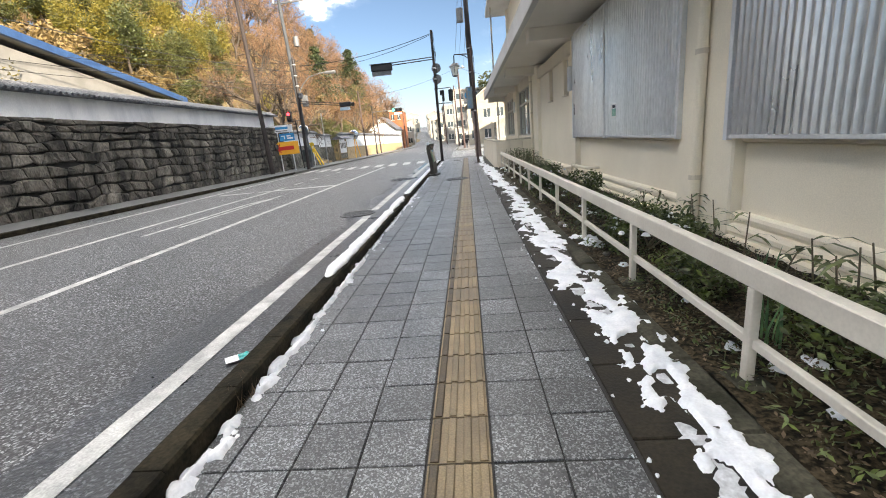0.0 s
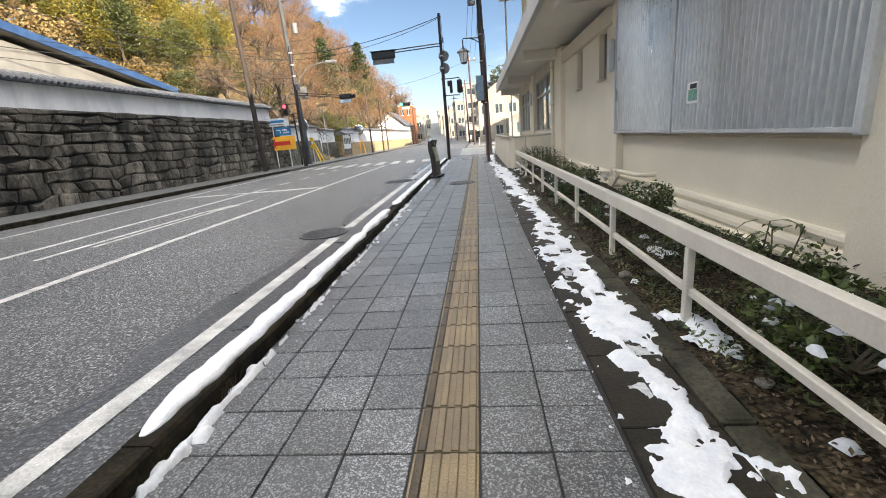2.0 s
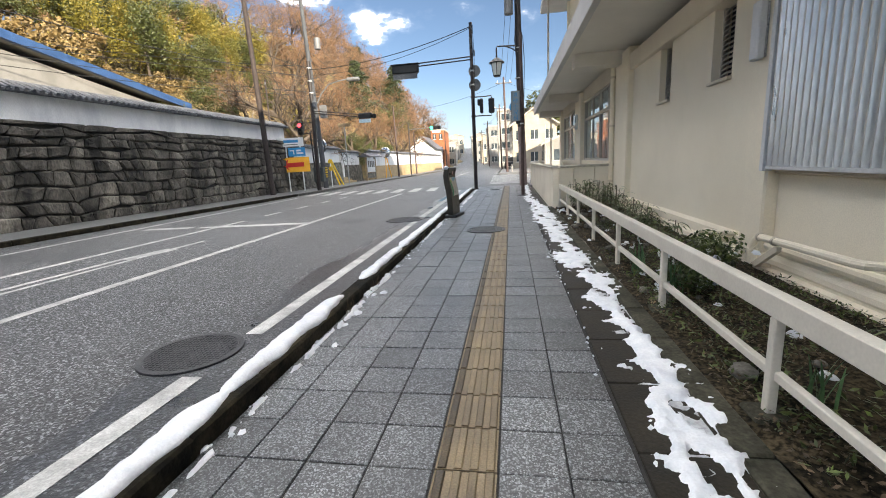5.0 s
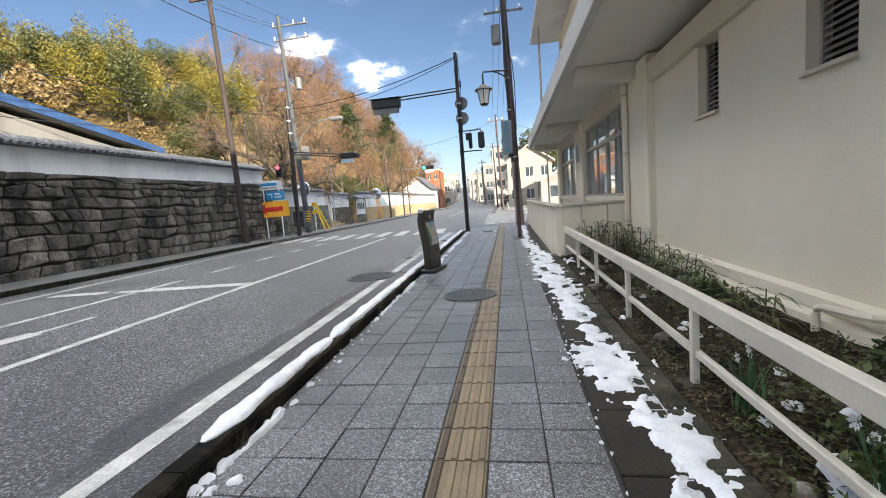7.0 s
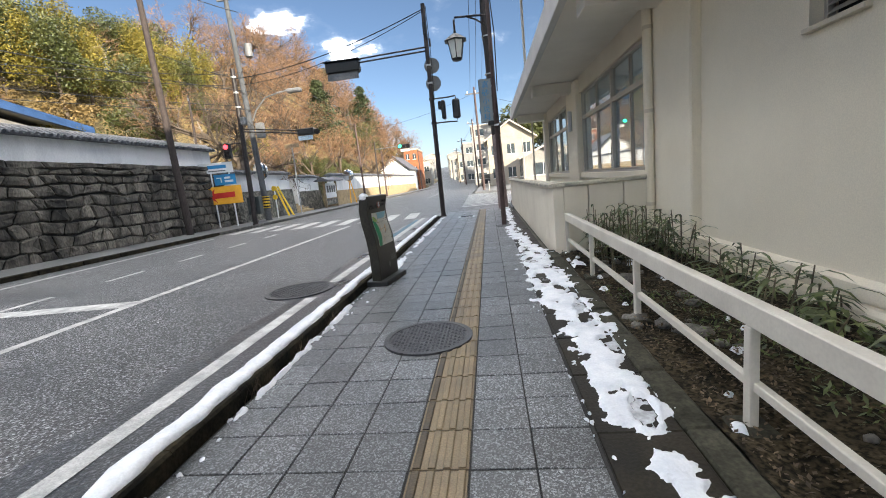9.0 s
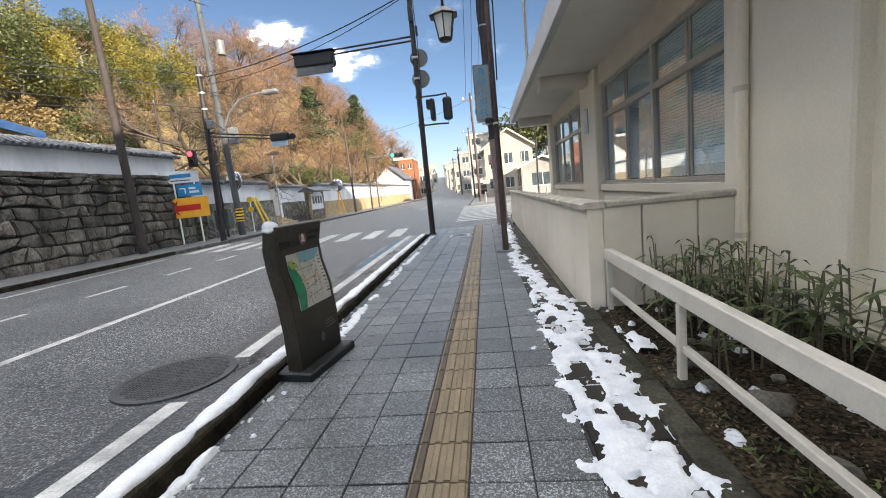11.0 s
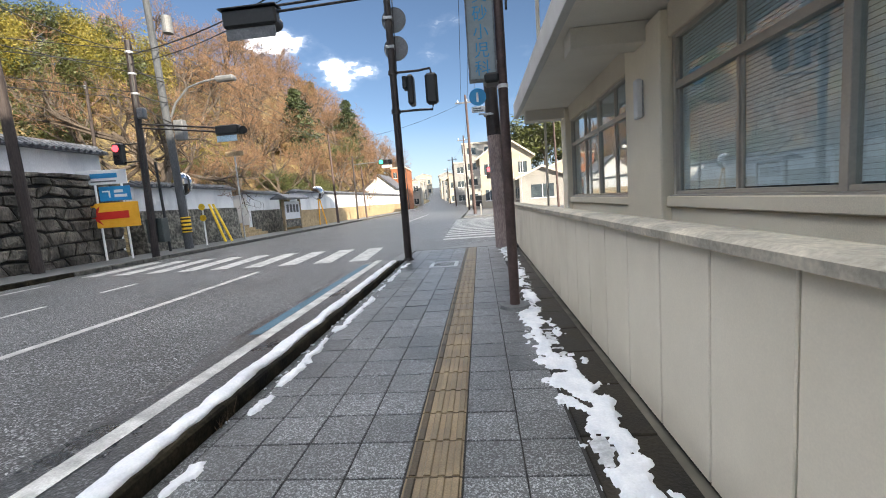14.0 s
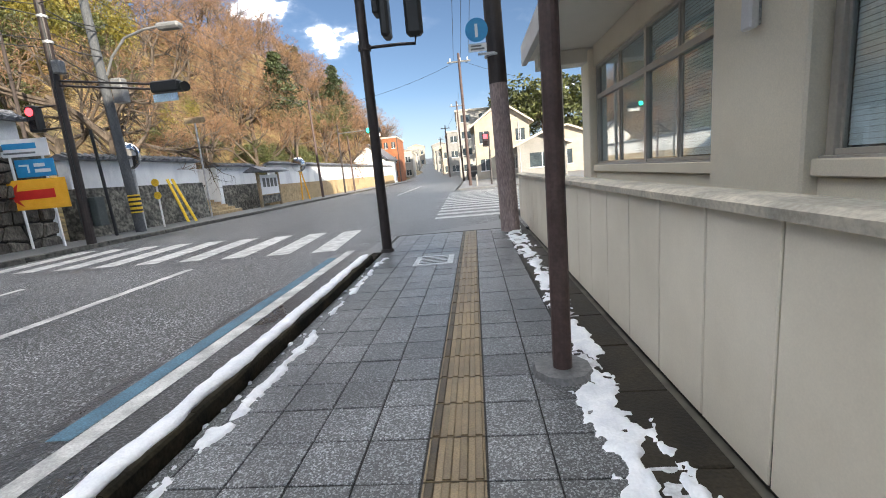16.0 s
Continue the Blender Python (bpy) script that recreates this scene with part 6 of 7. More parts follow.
def building(name, x, y, w, d, h, wall, label, roof="flat", peak=1.5, rz=0, storeys=3, cols=3, roofmat="paleroof"):
    t = thing(name, x, y, 0.0, label, "building", rz=rz)
    part("wall", box(0, w, 0, d, -0.2, h, 0.02), M[wall], t)
    if roof == "flat":
        part("roof", box(-0.15, w + 0.15, -0.15, d + 0.15, h, h + 0.3, 0.02), M[roofmat], t)
    elif roof == "gable":
        part("gable", prism([(0, h), (w, h), (w / 2, h + peak)], 0.01, d - 0.01, "y"), M[wall], t)
        for s in (0, 1):
            e = (-0.4, h - 0.28) if s == 0 else (w + 0.4, h - 0.28)
            part("roof", prism([e, (w / 2, h + peak + 0.05), (w / 2, h + peak + 0.25), (e[0], e[1] + 0.2)], -0.5, d + 0.5, "y"), M[roofmat], t)
    sh_ = h / storeys
    for s in range(storeys):
        z0 = s * sh_ + 0.9
        z1 = z0 + sh_ * 0.42
        for c in range(cols):
            a = w * (c + 0.25) / cols
            b_ = a + w * 0.5 / cols
            wn = part("window", box(a, b_, -0.03, 0.05, z0, z1, 0.01), M["farglass"], t)
            part("frame", box(a - 0.06, b_ + 0.06, -0.05, 0.02, z0 - 0.08, z0, 0.005), M["white"], wn)
            part("frame", box((a + b_) / 2 - 0.03, (a + b_) / 2 + 0.03, -0.05, 0.0, z0, z1, 0.005), M["white"], wn)
        for c in range(max(2, cols - 1)):
            a = d * (c + 0.25) / max(2, cols - 1)
            b_ = a + d * 0.4 / max(2, cols - 1)
            wn = part("window", box(-0.03, 0.05, a, b_, z0, z1, 0.01), M["farglass"], t)
            part("frame", box(-0.05, 0.02, a - 0.06, b_ + 0.06, z0 - 0.08, z0, 0.005), M["white"], wn)
    return t


building("house", 0.4, 64.0, 5.6, 9.0, 5.6, "cream", "sunlit cream three-storey house with a gabled roof", "gable", 1.9, 0, 2, 3)
building("house", 6.6, 66.0, 7.0, 8.0, 3.6, "cream", "cream house wing with a low roof", "gable", 1.2, 0, 1, 3)
building("shed", 3.9, 56.5, 4.2, 4.5, 2.9, "shed", "grey clad shed with a sloping roof", "gable", 0.7, 0, 1, 1)
building("apartment_building", -2.0, 84.0, 8.0, 12.0, 9.6, "paleblock", "white four-storey block beside the far road", "flat", 0, 2, 4, 3)
building("apartment_building", -5.0, 110.0, 8.0, 14.0, 9.0, "greywall", "grey three-storey block beside the far road", "flat", 0, 5, 3, 3)
building("shop_building", -8.5, 138.0, 9.0, 14.0, 7.5, "cream", "cream two-storey shop beside the far road", "gable", 1.5, 6, 2, 3)
building("shop_building", -12.5, 170.0, 9.0, 16.0, 8.5, "greywall", "grey shop building far down the road", "flat", 0, 6, 3, 3)
building("shop_building", -30.5, 170.0, 9.0, 16.0, 6.5, "cream", "pale shop building far down the road", "gable", 1.5, 6, 2, 3)
building("traditional_house", -20.3, 91.5, 5.6, 9.0, 4.2, "plaster", "white plastered house with a tiled gable roof", "gable", 2.4, 0, 1, 2, "rooftile")
building("brick_building", -17.9, 105.0, 3.0, 12.0, 8.6, "brick", "orange clad three-storey building beside the road", "flat", 0, 3, 3, 2)
building("shop_building", -22.0, 126.0, 7.0, 14.0, 6.5, "paleblock", "white two-storey shop beside the road", "flat", 0, 5, 2, 3)
for k, (x, y, w, h) in enumerate(((-16.5, 205, 9, 11), (-20, 240, 9, 13), (-24, 280, 10, 17), (-34, 205, 9, 9.5), (-37, 235, 9, 12), (-40, 270, 9, 15), (-43, 310, 11, 19))):
    building("shop_building", x, y, w, 18.0, h, ("cream", "paleblock", "greywall")[k % 3], "small pale building far down the rising road", "flat" if k % 2 else "gable", 1.4, 6, 3, 3)
for x, y, s in ((6, 84, 1.5), (10, 80, 1.6), (14, 84, 1.7), (19, 82, 1.5), (3, 88, 1.3), (24, 86, 1.5)):
    t = leafy_tree("evergreen", int(x * 7 + y), 9.0, 4.2, 4200, 0.40, 18)
    t.matrix_basis = pose(x, y, 0, 0, 0, x * 40) @ Matrix.Diagonal((s * 0.85, s * 0.85, s * 0.85, 1))
    tagged(t, "large dark evergreen tree behind the houses", "tree", "trees behind the houses")


def far_pole(x, y, h, r, label, z=0.05, arm=True, material="rustpole"):
    t = thing("utility_pole", x, y, z, label, "utility pole", "far utility poles")
    part("shaft", rod((0, 0, -0.2), (-0.02 * h, 0, h), r, r * 0.7, 10), M[material], t)
    if arm:
        part("crossarm", box(-0.8 - 0.02 * h, 0.8 - 0.02 * h, -0.05, 0.05, h - 0.6, h - 0.5), M["grey"], t)
        for k in (-0.6, 0.1, 0.6):
            part("insulator", rod((k - 0.02 * h, 0, h - 0.5), (k - 0.02 * h, 0, h - 0.3), 0.05, n=6), M["white"], t)
    return t


FP = [(-0.25, 49.5, 9.0), (-1.2, 70, 9.0), (-4.2, 95, 9.0), (-7.0, 120, 9.0)]
for x, y, h in FP:
    far_pole(x, y, h, 0.12, "slender brown utility pole beside the far road")
far_pole(6.6, 52, 7.0, 0.1, "thin dark pole on the far corner", arm=False)
far_pole(3.9, 54, 4.6, 0.05, "thin grey post before the shed", arm=False, material="steel")
for x, y, h in ((-12.1, 52, 7.5), (-12.3, 62, 5.5), (-13.5, 98, 8.0), (-16.5, 118, 8.0)):
    far_pole(x, y, h, 0.11, "slender brown pole beside the white wall", arm=False)
gs = thing("traffic_signal", -12.1, 58.0, 0.05, "far traffic signal showing a green light", "traffic signal")
part("pole", rod((0, 0, -0.1), (0, 0, 6.2), 0.09, 0.07), M["darkpole"], gs)
part("arm", rod((0, 0, 5.4), (3.2, 0, 5.5), 0.04), M["grey"], gs)
hd3 = part("signal_head", box(2.6, 4.0, -0.1, 0.15, 5.2, 5.65, 0.08), M["black"], gs)
for k, m in enumerate(("lensgreen", "lensoff", "lensoff")):
    b = bmesh.new()
    bmesh.ops.create_cone(b, cap_ends=True, segments=18, radius1=0.17, radius2=0.17, depth=0.03, matrix=pose(2.85 + 0.44 * k, -0.11, 5.43, 90, 0, 0))
    part("lens", b, M[m], hd3, "glowing green lens" if k == 0 else "dark lens")
part("name_plate", box(2.9, 3.9, -0.02, 0.02, 4.85, 5.1), M["white"], gs)
rp = thing("pedestrian_signal", 1.0, 49.0, 0.06, "pedestrian signal showing red across the side street", "traffic signal")
part("post", rod((0.25, 0.1, -0.1), (0.25, 0.1, 3.6), 0.06), M["darkpole"], rp)
h4 = part("signal_head", box(-0.2, 0.2, -0.12, 0.12, 2.6, 3.5, 0.04), M["black"], rp)
for z, m in ((3.27, "lensred"), (2.83, "lensoff")):
    part("lens", box(-0.14, 0.14, -0.14, -0.12, z - 0.15, z + 0.15, 0.01), M[m], h4)
for x in (0.2, 2.6, 5.0):
    bo = thing("bollard", x, 47.0, 0.06, "short grey bollard on the far corner", "bollard", "bollards")
    part("shaft", rod((0, 0, -0.1), (0, 0, 0.75), 0.06), M["shed"], bo)
    part("cap", rod((0, 0, 0.75), (0, 0, 0.8), 0.065, 0.03), M["steel"], bo)
car = thing("parked_car", 0.1, 66.0, 0.06, "dark parked car beside the cream house", "car", rz=2)
cb = prism([(-2.0, 0.3), (-2.0, 0.85), (-1.2, 0.95), (-0.7, 1.45), (0.9, 1.5), (1.6, 0.95), (2.0, 0.85), (2.0, 0.3)], -0.8, 0.8, "x", bevel=0.06)
part("body", cb, M["black"], car)
part("window", prism([(-1.05, 1.0), (-0.65, 1.38), (0.85, 1.42), (1.35, 1.0)], -0.82, 0.82, "x"), M["farglass"], car)
for y in (-1.25, 1.25):
    for x in (-0.72, 0.72):
        wl = part("wheel", rod((x - 0.1, y, 0.32), (x + 0.1, y, 0.32), 0.32, n=18), M["black"], car)
        part("rim", rod((x - 0.11, y, 0.32), (x + 0.11, y, 0.32), 0.18, n=12), M["steel"], wl)

# ---- overhead wires ----


def wire(p0, p1, sag, label="black overhead cable", r=0.012):
    p0, p1 = Vector(p0), Vector(p1)
    pts = [p0.lerp(p1, k / 14) - Vector((0, 0, 4 * sag * (k / 14) * (1 - k / 14))) for k in range(15)]
    return tagged(part("overhead_wire", pipe(pts, r, 5), M["black"]), label + " hung between poles", "cable", "overhead wires")


for dx in (-1.2, -0.7, 0.7):
    wire((-12.9 + dx, 27.36, 11.8), (-12.0 + dx * 0.8 + 0.2, 33.2, 12.4), 0.1)
    wire((-13.9 + dx, -8, 12.6), (-12.9 + dx, 27.36, 11.8), 0.8)
wire((-13.2, -8, 10.2), (-12.9, 27.36, 10.4), 0.7, r=0.02)
wire((-12.9, 27.36, 10.4), (-12.1, 33.2, 11.0), 0.1, r=0.02)
wire((-1.5, 25.59, 6.95), (-11.3, 30.2, 6.9), 0.35, r=0.018)
wire((-1.5, 25.59, 6.9), (-11.3, 30.2, 6.6), 0.45)
wire((-20, 10, 8.2), (-12.1, 33.2, 7.0), 0.6, r=0.018)
wire((-12.1, 33.2, 7.2), (-12.4, 52, 7.2), 0.4)
for k, (za, zb) in enumerate(((5.7, 6.1), (5.5, 5.3), (6.6, 6.9), (7.1, 8.2))):
    wire((-21.0 - k, 14 + 2 * k, za + 0.8), (-11.3, 30.2, za), 0.35, r=0.014)
    wire((-11.3, 30.2, za), (-12.3, 33.2, zb), 0.08, r=0.02)
for z in (8.1, 8.6, 9.4):
    wire((-12.4, 33.2, z), (-13.2, 60, z - 0.6), 0.5, r=0.014)
wire((-12.9, 27.4, 7.6), (-11.3, 30.2, 7.0), 0.1, r=0.016)
wire((-12.1, 33.2, 6.2), (-11.35, 30.2, 6.0), 0.05)
wire((-0.4, 49.5, 8.6), (-12.5, 52, 6.9), 0.6)
wire((-0.4, 49.5, 8.6), (6.5, 52, 6.9), 0.2)
for k, dz in enumerate((0.0, 0.4, 0.8)):
    wire((0.1 + 0.3 * k, 26.95, 9.2 + dz), (-0.8 + 0.5 * k, 49.5, 8.6), 0.4)
    wire((0.1 + 0.3 * k, 26.95, 9.2 + dz), (1.2 + 0.4 * k, -10, 11), 0.6)
wire((-0.3, 49.5, 8.6), (-1.3, 70, 8.6), 0.4)
wire((-1.3, 70, 8.6), (-4.3, 95, 8.6), 0.4)
wire((-4.3, 95, 8.6), (-7.1, 120, 8.6), 0.4)

# ---- plants of the bed ----
BEDZ = lambda x: 0.0 + 0.06 * (x - 1.15) / 1.5


def bush(x, y, r, h, n, seed, label="low dark green bush with leathery leaves", leaf=0.052, kind="bush"):
    rng = np.random.default_rng(seed)
    t = thing("bush", x, y, BEDZ(x), label, "bush", "bushes in the bed")
    pts, cs = crown_points(rng, n, 9, r, h * 0.55, h / r * 0.5, 0.42)
    pts[:, 2] = np.clip(pts[:, 2], 0.02, None)
    b = bmesh.new()
    for c in cs:
        pipe([(0.02 * rng.normal(), 0.02 * rng.normal(), -0.03), (c[0] * 0.5, c[1] * 0.5, c[2] * 0.6), c[:3]], [0.012, 0.008, 0.003], 5, b)
    tagged(part("stem", b, LEAF["stalk"], t), kind="stuff")
    v, f = leaves(pts, rng.uniform(0.7, 1.3, n) * leaf, 2.0, -0.1, 0.8, rng)
    soup("foliage", v, f, LEAF[kind], t)
    return t


for k, (x, y, r, h, n) in enumerate(((1.85, 7.5, 0.40, 0.50, 1500), (1.75, 4.35, 0.52, 0.32, 2000), (1.85, 10.15, 0.40, 0.46, 1600), (1.62, 9.75, 0.26, 0.30, 700), (2.0, 6.0, 0.4, 0.26, 900), (1.8, 3.2, 0.42, 0.24, 1000), (2.2, 5.2, 0.3, 0.25, 600), (1.95, 2.2, 0.45, 0.26, 1000), (2.2, 12.6, 0.3, 0.22, 500))):
    bush(x, y, r, h, n, 100 + k)


def sprouts(x0, x1, y0, y1, count, h, seed, label):
    """Upright cut stalks with long drooping narrow leaves."""
    rng = np.random.default_rng(seed)
    cx, cy = (x0 + x1) / 2, (y0 + y1) / 2
    t = thing("shrub", cx, cy, BEDZ(cx), label, "shrub", "bamboo grass in the bed")
    b = bmesh.new()
    vs, fs = [], []
    for k in range(count):
        x, y = rng.uniform(x0, x1) - cx, rng.uniform(y0, y1) - cy
        hh = h * rng.uniform(0.55, 1.1)
        lx, ly = rng.normal() * 0.05, rng.normal() * 0.05
        pipe([(x, y, -0.03), (x + lx * 0.5, y + ly * 0.5, hh * 0.5), (x + lx, y + ly, hh)], [0.007, 0.006, 0.005], 5, b)
        for m in range(rng.integers(5, 10)):
            z = hh * rng.uniform(0.25, 1.0)
            a = rng.uniform(0, 2 * np.pi)
            L = rng.uniform(0.14, 0.32)
            w = rng.uniform(0.010, 0.020)
            px, py = x + lx * z / hh, y + ly * z / hh
            dx, dy = np.cos(a), np.sin(a)
            i0 = len(vs)
            for s, (u, dz, ww) in enumerate(((0, 0, 0.3), (0.35, 0.07, 1.0), (0.7, 0.03, 0.8), (1.0, -0.09, 0.05))):
                p = np.array((px + dx * L * u, py + dy * L * u, z + dz * L * 2))
                o = np.array((-dy, dx, 0)) * w * ww
                vs += [p + o, p - o]
                if s:
                    q = i0 + 2 * s
                    fs.append((q - 2, q - 1, q + 1, q))
    tagged(part("stalk", b, LEAF["stalk"], t), kind="stuff")
    tagged(soup("foliage", vs, fs, LEAF["sprout"], t), kind="stuff")
    return t


sprouts(1.50, 2.50, 15.3, 16.8, 60, 0.62, 1, "dense bamboo grass with cut stalks by the low wall")
sprouts(1.95, 2.45, 13.4, 15.3, 20, 0.36, 2, "bamboo grass with cut stalks along the building")
sprouts(2.05, 2.45, 11.6, 13.4, 12, 0.32, 3, "sparse bamboo grass along the building")
sprouts(2.2, 2.45, 5.2, 6.4, 3, 0.30, 4, "sparse bamboo grass along the building")
sprouts(2.1, 2.4, 3.7, 4.9, 5, 0.52, 5, "sparse bamboo grass along the building")
sprouts(2.1, 2.4, 2.4, 3.2, 5, 0.42, 6, "sparse bamboo grass along the building")
sprouts(2.1, 2.4, 7.0, 8.4, 4, 0.30, 7, "sparse bamboo grass along the building")


def daffodils(x, y, n, seed, flowers=2):
    rng = np.random.default_rng(seed)
    t = thing("daffodil", x, y, BEDZ(x), "clump of blue green daffodil leaves with white flowers", "flower", "daffodils")
    vs, fs = [], []
    for k in range(n):
        a, L = rng.uniform(0, 6.28), rng.uniform(0.18, 0.34)
        lean = rng.uniform(0.05, 0.35)
        px, py = rng.normal() * 0.04, rng.normal() * 0.04
        dx, dy = np.cos(a), np.sin(a)
        i0 = len(vs)
        for s, u in enumerate((0, 0.4, 0.75, 1.0)):
            p = np.array((px + dx * lean * L * u * u, py + dy * lean * L * u * u, -0.02 + L * u))
            o = np.array((-dy, dx, 0)) * (0.007, 0.008, 0.006, 0.001)[s]
            vs += [p + o, p - o]
            if s:
                q = i0 + 2 * s
                fs.append((q - 2, q - 1, q + 1, q))
    tagged(soup("foliage", vs, fs, LEAF["daffodil"], t), kind="stuff")
    for k in range(flowers):
        fx, fy, fz = rng.normal() * 0.05 - 0.03, rng.normal() * 0.05, 0.30 + 0.04 * k
        b = bmesh.new()
        for m in range(6):
            a = m * math.pi / 3
            q = [b.verts.new(Vector((fx, fy, fz)) + Vector((-0.3 * c_, math.cos(a + e) * c_, math.sin(a + e) * c_))) for c_, e in ((0.004, 0), (0.022, 0.4), (0.032, 0), (0.022, -0.4))]
            b.faces.new(q)
        part("flower_head", b, M["white"], t, "white petals")
        part("stem", rod((fx * 0.3, fy * 0.3, 0), (fx, fy, fz), 0.004, n=5), LEAF["daffodil"], t)
    return t


for k, (x, y, n) in enumerate(((1.42, 10.55, 26), (1.50, 9.75, 22), (1.55, 8.0, 12), (1.6, 2.3, 14), (2.0, 3.0, 12))):
    daffodils(x, y, n, 60 + k, 3 if k < 2 else 0)

# leaf litter, stones
rng = np.random.default_rng(5)
n = 20000
x = rng.uniform(1.17, 2.5, n)
y = rng.uniform(0.8, 16.9, n)
keep = np.array([n3(a * 2, b_ * 2, 4) > -0.25 for a, b_ in zip(x, y)])
x, y = x[keep], y[keep]
pts = np.stack([x, y, 0.03 + 0.06 * (x - 1.15) / 1.5 + rng.uniform(-0.01, 0.015, len(x))], axis=1)
v, f = leaves(pts, rng.uniform(0.010, 0.036, len(x)), 1.8, 0.0, 2.5, rng)
tagged(soup("leaf_litter", v, f, LEAF["litter"]), "brown dead leaves scattered over the soil", "leaves", kind="stuff")
n = 15000
x, y = rng.uniform(1.2, 2.5, n), rng.uniform(0.8, 16.9, n)
keep = np.array([n3(a * 1.3, b_ * 1.3, 14) > (-0.15 if b_ < 11.5 else 0.15) for a, b_ in zip(x, y)])
x, y = x[keep], y[keep]
pts = np.stack([x, y, 0.04 + 0.06 * (x - 1.15) / 1.5 + rng.uniform(-0.01, 0.03, len(x))], axis=1)
v, f = leaves(pts, rng.uniform(0.02, 0.06, len(x)), 3.0, -0.3, 1.0, rng)
tagged(soup("ground_weeds", v, f, LEAF["bush"]), "small green weeds growing over the soil", "weeds", kind="stuff")


def stone(x, y, r, seed, label="rounded grey stone lying on the soil"):
    b = bmesh.new()
    bmesh.ops.create_icosphere(b, subdivisions=2, radius=r)
    for q in b.verts:
        q.co *= 1 + 0.35 * n3(q.co.x * 2 / r + seed, q.co.y * 2 / r, q.co.z * 2 / r)
        q.co.z *= 0.6
    ob = part("stone", b, M["pebble"], at=pose(x, y, BEDZ(x) + r * 0.25, 0, 0, seed * 50), smooth=True)
    return tagged(ob, label, "stone", "stones in the bed")


M["pebble"] = mat("bed_stone", (0.09, 0.085, 0.075), (0.20, 0.185, 0.16), 5, 0.8, 0.3, 40, spread=0.3)
stone(1.55, 15.0, 0.11, 1, "large rounded tan stone beside the railing")
rs_ = random.Random(3)
for k in range(46):
    yy = rs_.choice((rs_.uniform(11.5, 16.5), rs_.uniform(7.5, 16.5), rs_.uniform(1.5, 16)))
    stone(rs_.uniform(1.2, 1.9), yy, rs_.uniform(0.025, 0.075), k + 2)

# dry tufts rooted along the kerb joint
rng = np.random.default_rng(15)
for y in (2.0, 4.3, 9.4, 10.2, 12.9, 13.6, 14.3, 18.6):
    t = thing("kerb_grass", KERB(y) + 0.01, y, 0.0, "small tuft of dry brown grass at the kerb foot", "grass", "dry tufts")
    vs, fs = [], []
    for k in range(26):
        a, L = rng.uniform(0, 6.28), rng.uniform(0.05, 0.16)
        px, py = rng.normal() * 0.012, rng.normal() * 0.06
        q = np.array((px, py, -0.01))
        tip = q + np.array((math.cos(a) * L * 0.5, math.sin(a) * L * 0.5, L))
        o = np.array((-math.sin(a), math.cos(a), 0)) * 0.003
        i0 = len(vs)
        vs += [q + o, q - o, tip]
        fs.append((i0, i0 + 1, i0 + 2))
    tagged(soup("blade_cluster", vs, fs, LEAF["litter"], t), kind="stuff")

# ---- coping rolls on the plaster wall ----
me = mesh_of("coping_roll", rod((WX - 0.02, 0, 3.89), (WX - 0.55, 0, 4.15), 0.065, n=7), M["rooftile"])
for i in range(118):
    ob = new("coping_roll", me)
    ob.parent = pw
    ob.matrix_basis = pose(0, 31.0 - 0.22 * i, 0)
b = rod((WX - 0.56, -20, 4.14), (WX - 0.56, 31.15, 4.14), 0.09, n=10)
part("ridge_roll", b, M["rooftile"], pw)

# ---- stones of the old wall ----
rng = np.random.default_rng(21)


def stone_block(y0, y1, za, zb, ta, tb, l0, l1, yo, zo, joint=0.008):
    """One irregular face stone between two wavy courses, with chipped corners and a bulging face."""
    j = lambda s=0.022: float(rng.uniform(-s, s))
    c = [(y0 + l0 + joint + abs(j()), za + joint + abs(j())), (y1 + l1 - joint - abs(j()), zb + joint + abs(j())), (y1 - l1 - joint - abs(j()), tb - joint - abs(j())), (y0 - l0 + joint + abs(j()), ta - joint - abs(j()))]
    m = [((c[k][0] + c[(k + 1) % 4][0]) / 2 + j(0.02), (c[k][1] + c[(k + 1) % 4][1]) / 2 + j(0.02)) for k in range(4)]
    ring = []
    for k in range(4):
        p, q, r = c[k], m[k], m[k - 1]
        u = float(rng.uniform(0.08, 0.3))
        ring += [(p[0] + (r[0] - p[0]) * u, p[1] + (r[1] - p[1]) * u), (p[0] + (q[0] - p[0]) * u, p[1] + (q[1] - p[1]) * u), q]
    n = len(ring)
    cy, cz = sum(p[0] for p in ring) / n, sum(p[1] for p in ring) / n
    d = float(rng.uniform(0.0, 0.07))
    vs = [(-0.10, a - yo, q - zo) for a, q in ring]
    vs += [(d * 0.5 + j(0.012), a - yo, q - zo) for a, q in ring]
    vs += [(0.03 + d + j(0.018), cy + (a - cy) * 0.80 - yo, cz + (q - cz) * 0.78 - zo) for a, q in ring]
    vs += [(0.04 + d + j(0.02), cy - yo, cz - zo)]
    fs = []
    for s in (0, n):
        fs += [(s + k, s + (k + 1) % n, s + n + (k + 1) % n, s + n + k) for k in range(n)]
    fs += [(2 * n + k, 2 * n + (k + 1) % n, 3 * n) for k in range(n)]
    return vs, fs


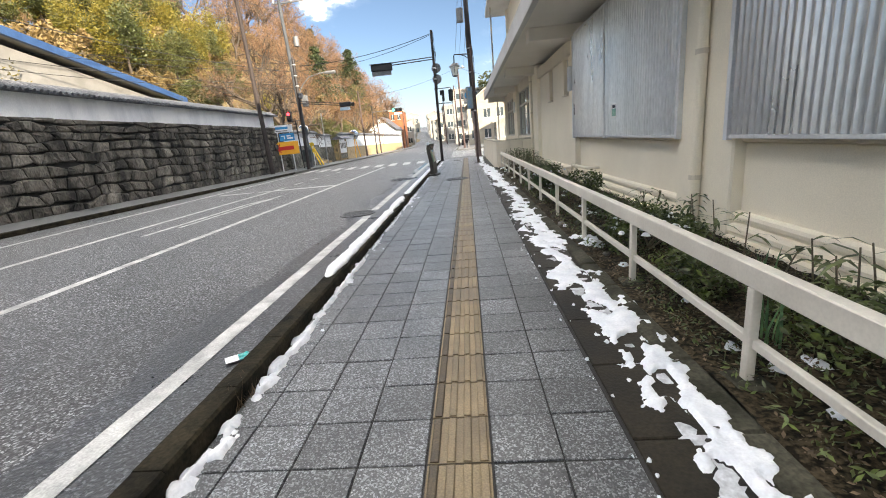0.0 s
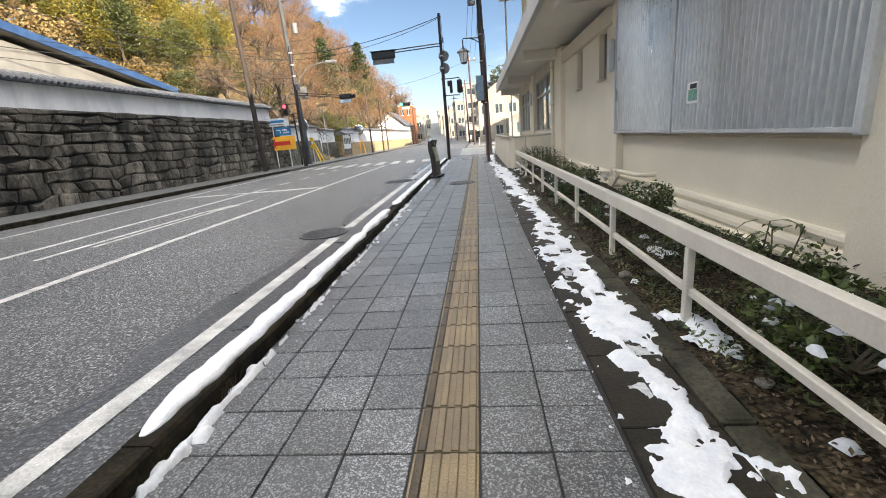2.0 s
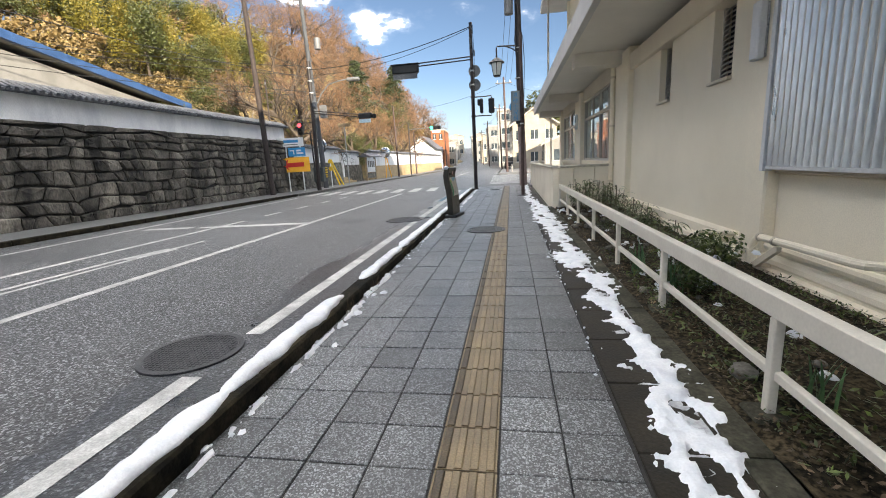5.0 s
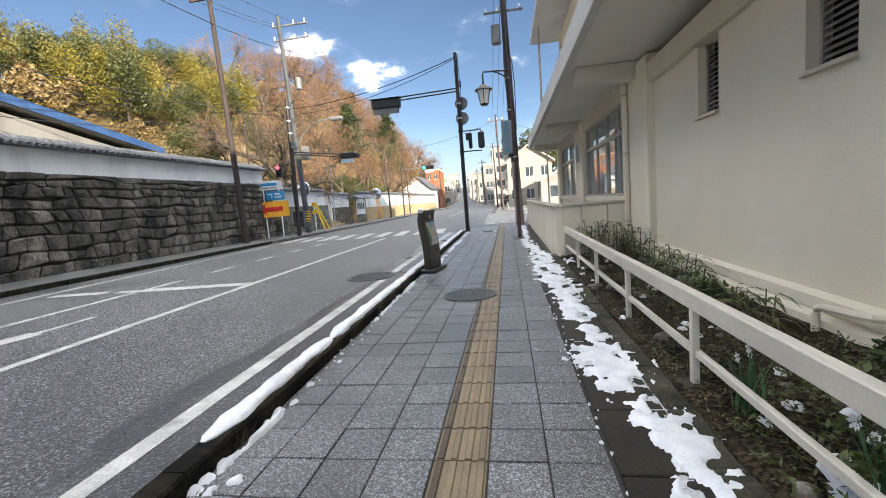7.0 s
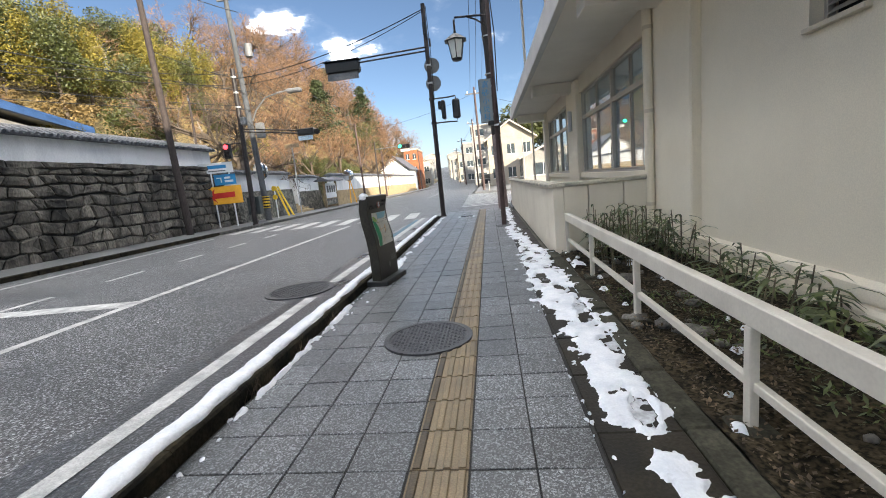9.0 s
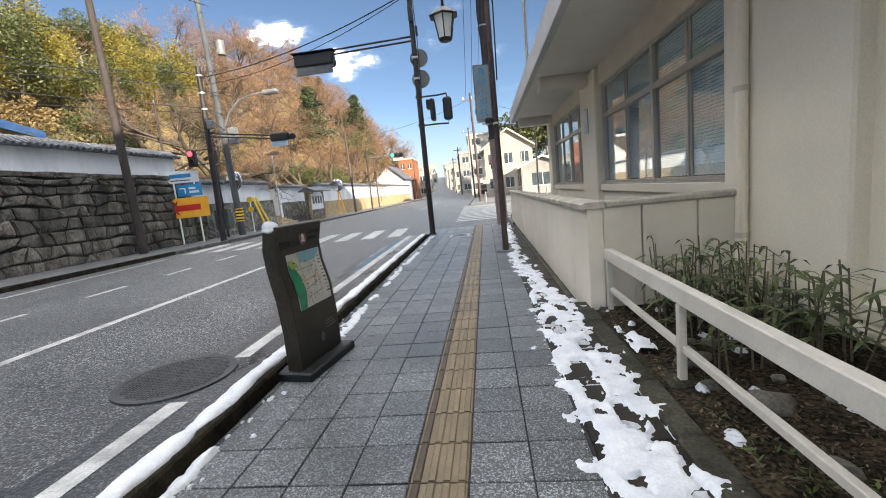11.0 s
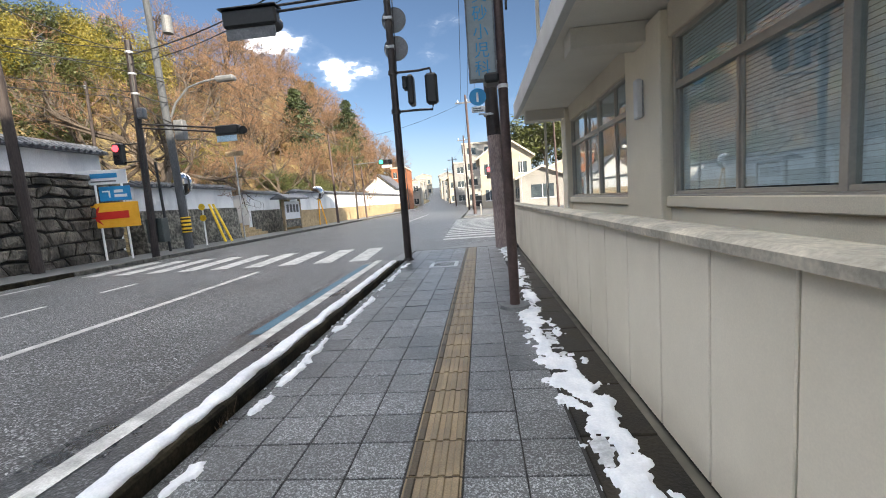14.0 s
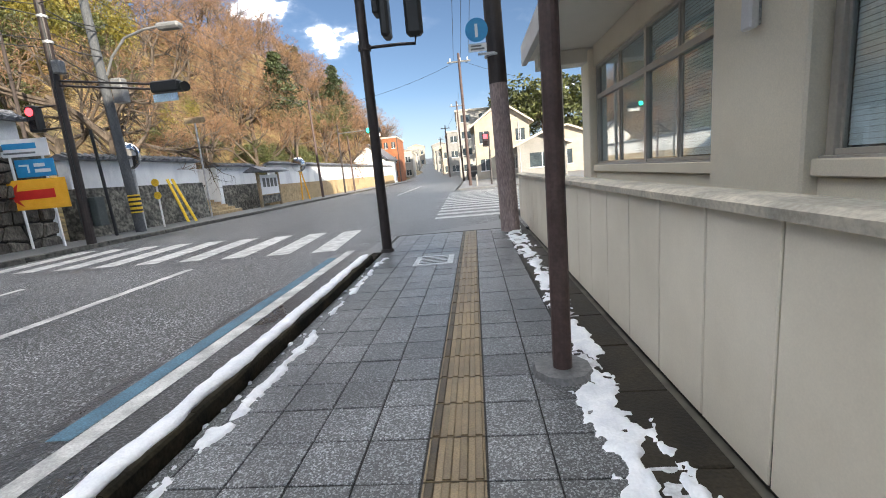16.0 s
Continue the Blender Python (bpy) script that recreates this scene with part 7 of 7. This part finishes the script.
rows = [0.0, 0.36, 0.78, 1.20, 1.60, 1.98, 2.34, 2.64, 2.88, 3.08]
far_v, far_f = [], []
count = 0
for r in range(len(rows) - 1):
    y = -12.0 + 0.4 * rng.uniform()
    l0 = 0.0
    course = lambda yy, k: rows[k] + (0.15 * n3(yy * 0.9, k * 7) + 0.14 * n3(yy * 2.6, k * 11) if 0 < k < len(rows) - 1 else 0.0)
    while y < 31.1:
        L = float(rng.uniform(0.28, 0.80)) * (1.0 if r < 8 else 1.8)
        y1 = min(y + L, 31.15)
        l1 = float(rng.uniform(-0.11, 0.11))
        zs = course(y, r), course(y1, r), course(y, r + 1), course(y1, r + 1)
        if 14.2 < y < 31 and count < 300:
            vs, fs = stone_block(y, y1, *zs, l0, l1, y, zs[0])
            ob = soup("stone", vs, fs, M["wallstone"], sw)
            ob.matrix_basis = pose(WX, y, zs[0])
            count += 1
        else:
            vs, fs = stone_block(y, y1, *zs, l0, l1, 0, 0)
            k = len(far_v)
            far_v += [(a + WX, b_, c) for a, b_, c in vs]
            far_f += [tuple(i + k for i in q) for q in fs]
        y, l0 = y1, l1
tagged(soup("stones", far_v, far_f, M["wallstone"], sw), "dark fitted wall stones further along", kind="stuff")

# ---- pavement tiles and tactile blocks ----


def tile_mesh(w, l, name):
    g, e, t = 0.0042, 0.003, 0.0
    b = bmesh.new()
    lo = [b.verts.new(p) for p in ((g, g, -0.02), (w - g, g, -0.02), (w - g, l - g, -0.02), (g, l - g, -0.02))]
    a = [b.verts.new((v.co.x, v.co.y, -e)) for v in lo]
    q = [b.verts.new(p) for p in ((g + e, g + e, t), (w - g - e, g + e, t), (w - g - e, l - g - e, t), (g + e, l - g - e, t))]
    for k in range(4):
        b.faces.new((lo[k], lo[(k + 1) % 4], a[(k + 1) % 4], a[k]))
        b.faces.new((a[k], a[(k + 1) % 4], q[(k + 1) % 4], q[k]))
    b.faces.new(q)
    return mesh_of(name, b, M["tile"])


def tactile_mesh():
    w = TAC1 - TAC0
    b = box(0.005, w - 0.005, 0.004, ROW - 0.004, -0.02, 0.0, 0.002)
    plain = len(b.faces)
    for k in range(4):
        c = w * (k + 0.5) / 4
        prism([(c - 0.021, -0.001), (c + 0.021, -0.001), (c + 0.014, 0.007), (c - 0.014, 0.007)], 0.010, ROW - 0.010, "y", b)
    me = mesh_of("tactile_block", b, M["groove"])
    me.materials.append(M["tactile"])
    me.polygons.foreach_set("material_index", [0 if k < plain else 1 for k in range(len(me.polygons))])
    return me


cols = [TAC0 - COL * k for k in range(1, 6)] + [TAC1, TAC1 + COL]
Y0 = -1.471
tm, tac = tile_mesh(COL, ROW, "tile"), tactile_mesh()
rest_v, rest_f = [], []
single = 0
trng = np.random.default_rng(8)
for j in range(100):
    y = Y0 + ROW * j
    if y > 27.0:
        break
    ob = new("tactile_block", tac)
    ob.parent = pav
    ob.matrix_basis = pose(TAC0, y, 0)
    for x in cols:
        x0 = x
        w = COL
        if x < KERB(y):
            x0 = KERB(y)
            w = x + COL - x0
            if w < 0.03:
                continue
        dz = float(trng.normal()) * 0.0012
        tilt = trng.normal(size=2) * 0.15
        if w == COL and 1.0 < y < 14.6 and single < 300:
            ob = new("tile", tm)
            ob.parent = pav
            ob.matrix_basis = pose(x0, y, dz, tilt[0], tilt[1])
            single += 1
        else:
            g, e = 0.0042, 0.003
            k = len(rest_v)
            q = [(x0 + g, y + g), (x0 + w - g, y + g), (x0 + w - g, y + ROW - g), (x0 + g, y + ROW - g)]
            q2 = [(x0 + g + e, y + g + e), (x0 + w - g - e, y + g + e), (x0 + w - g - e, y + ROW - g - e), (x0 + g + e, y + ROW - g - e)]
            rest_v += [(a, c, -0.02) for a, c in q] + [(a, c, dz - e) for a, c in q] + [(a, c, dz) for a, c in q2]
            for s in (0, 4):
                rest_f += [(k + s + i, k + s + (i + 1) % 4, k + s + 4 + (i + 1) % 4, k + s + 4 + i) for i in range(4)]
            rest_f.append((k + 8, k + 9, k + 10, k + 11))
tagged(soup("tiles", rest_v, rest_f, M["tile"], pav), "grey granite tiles further along", kind="stuff")
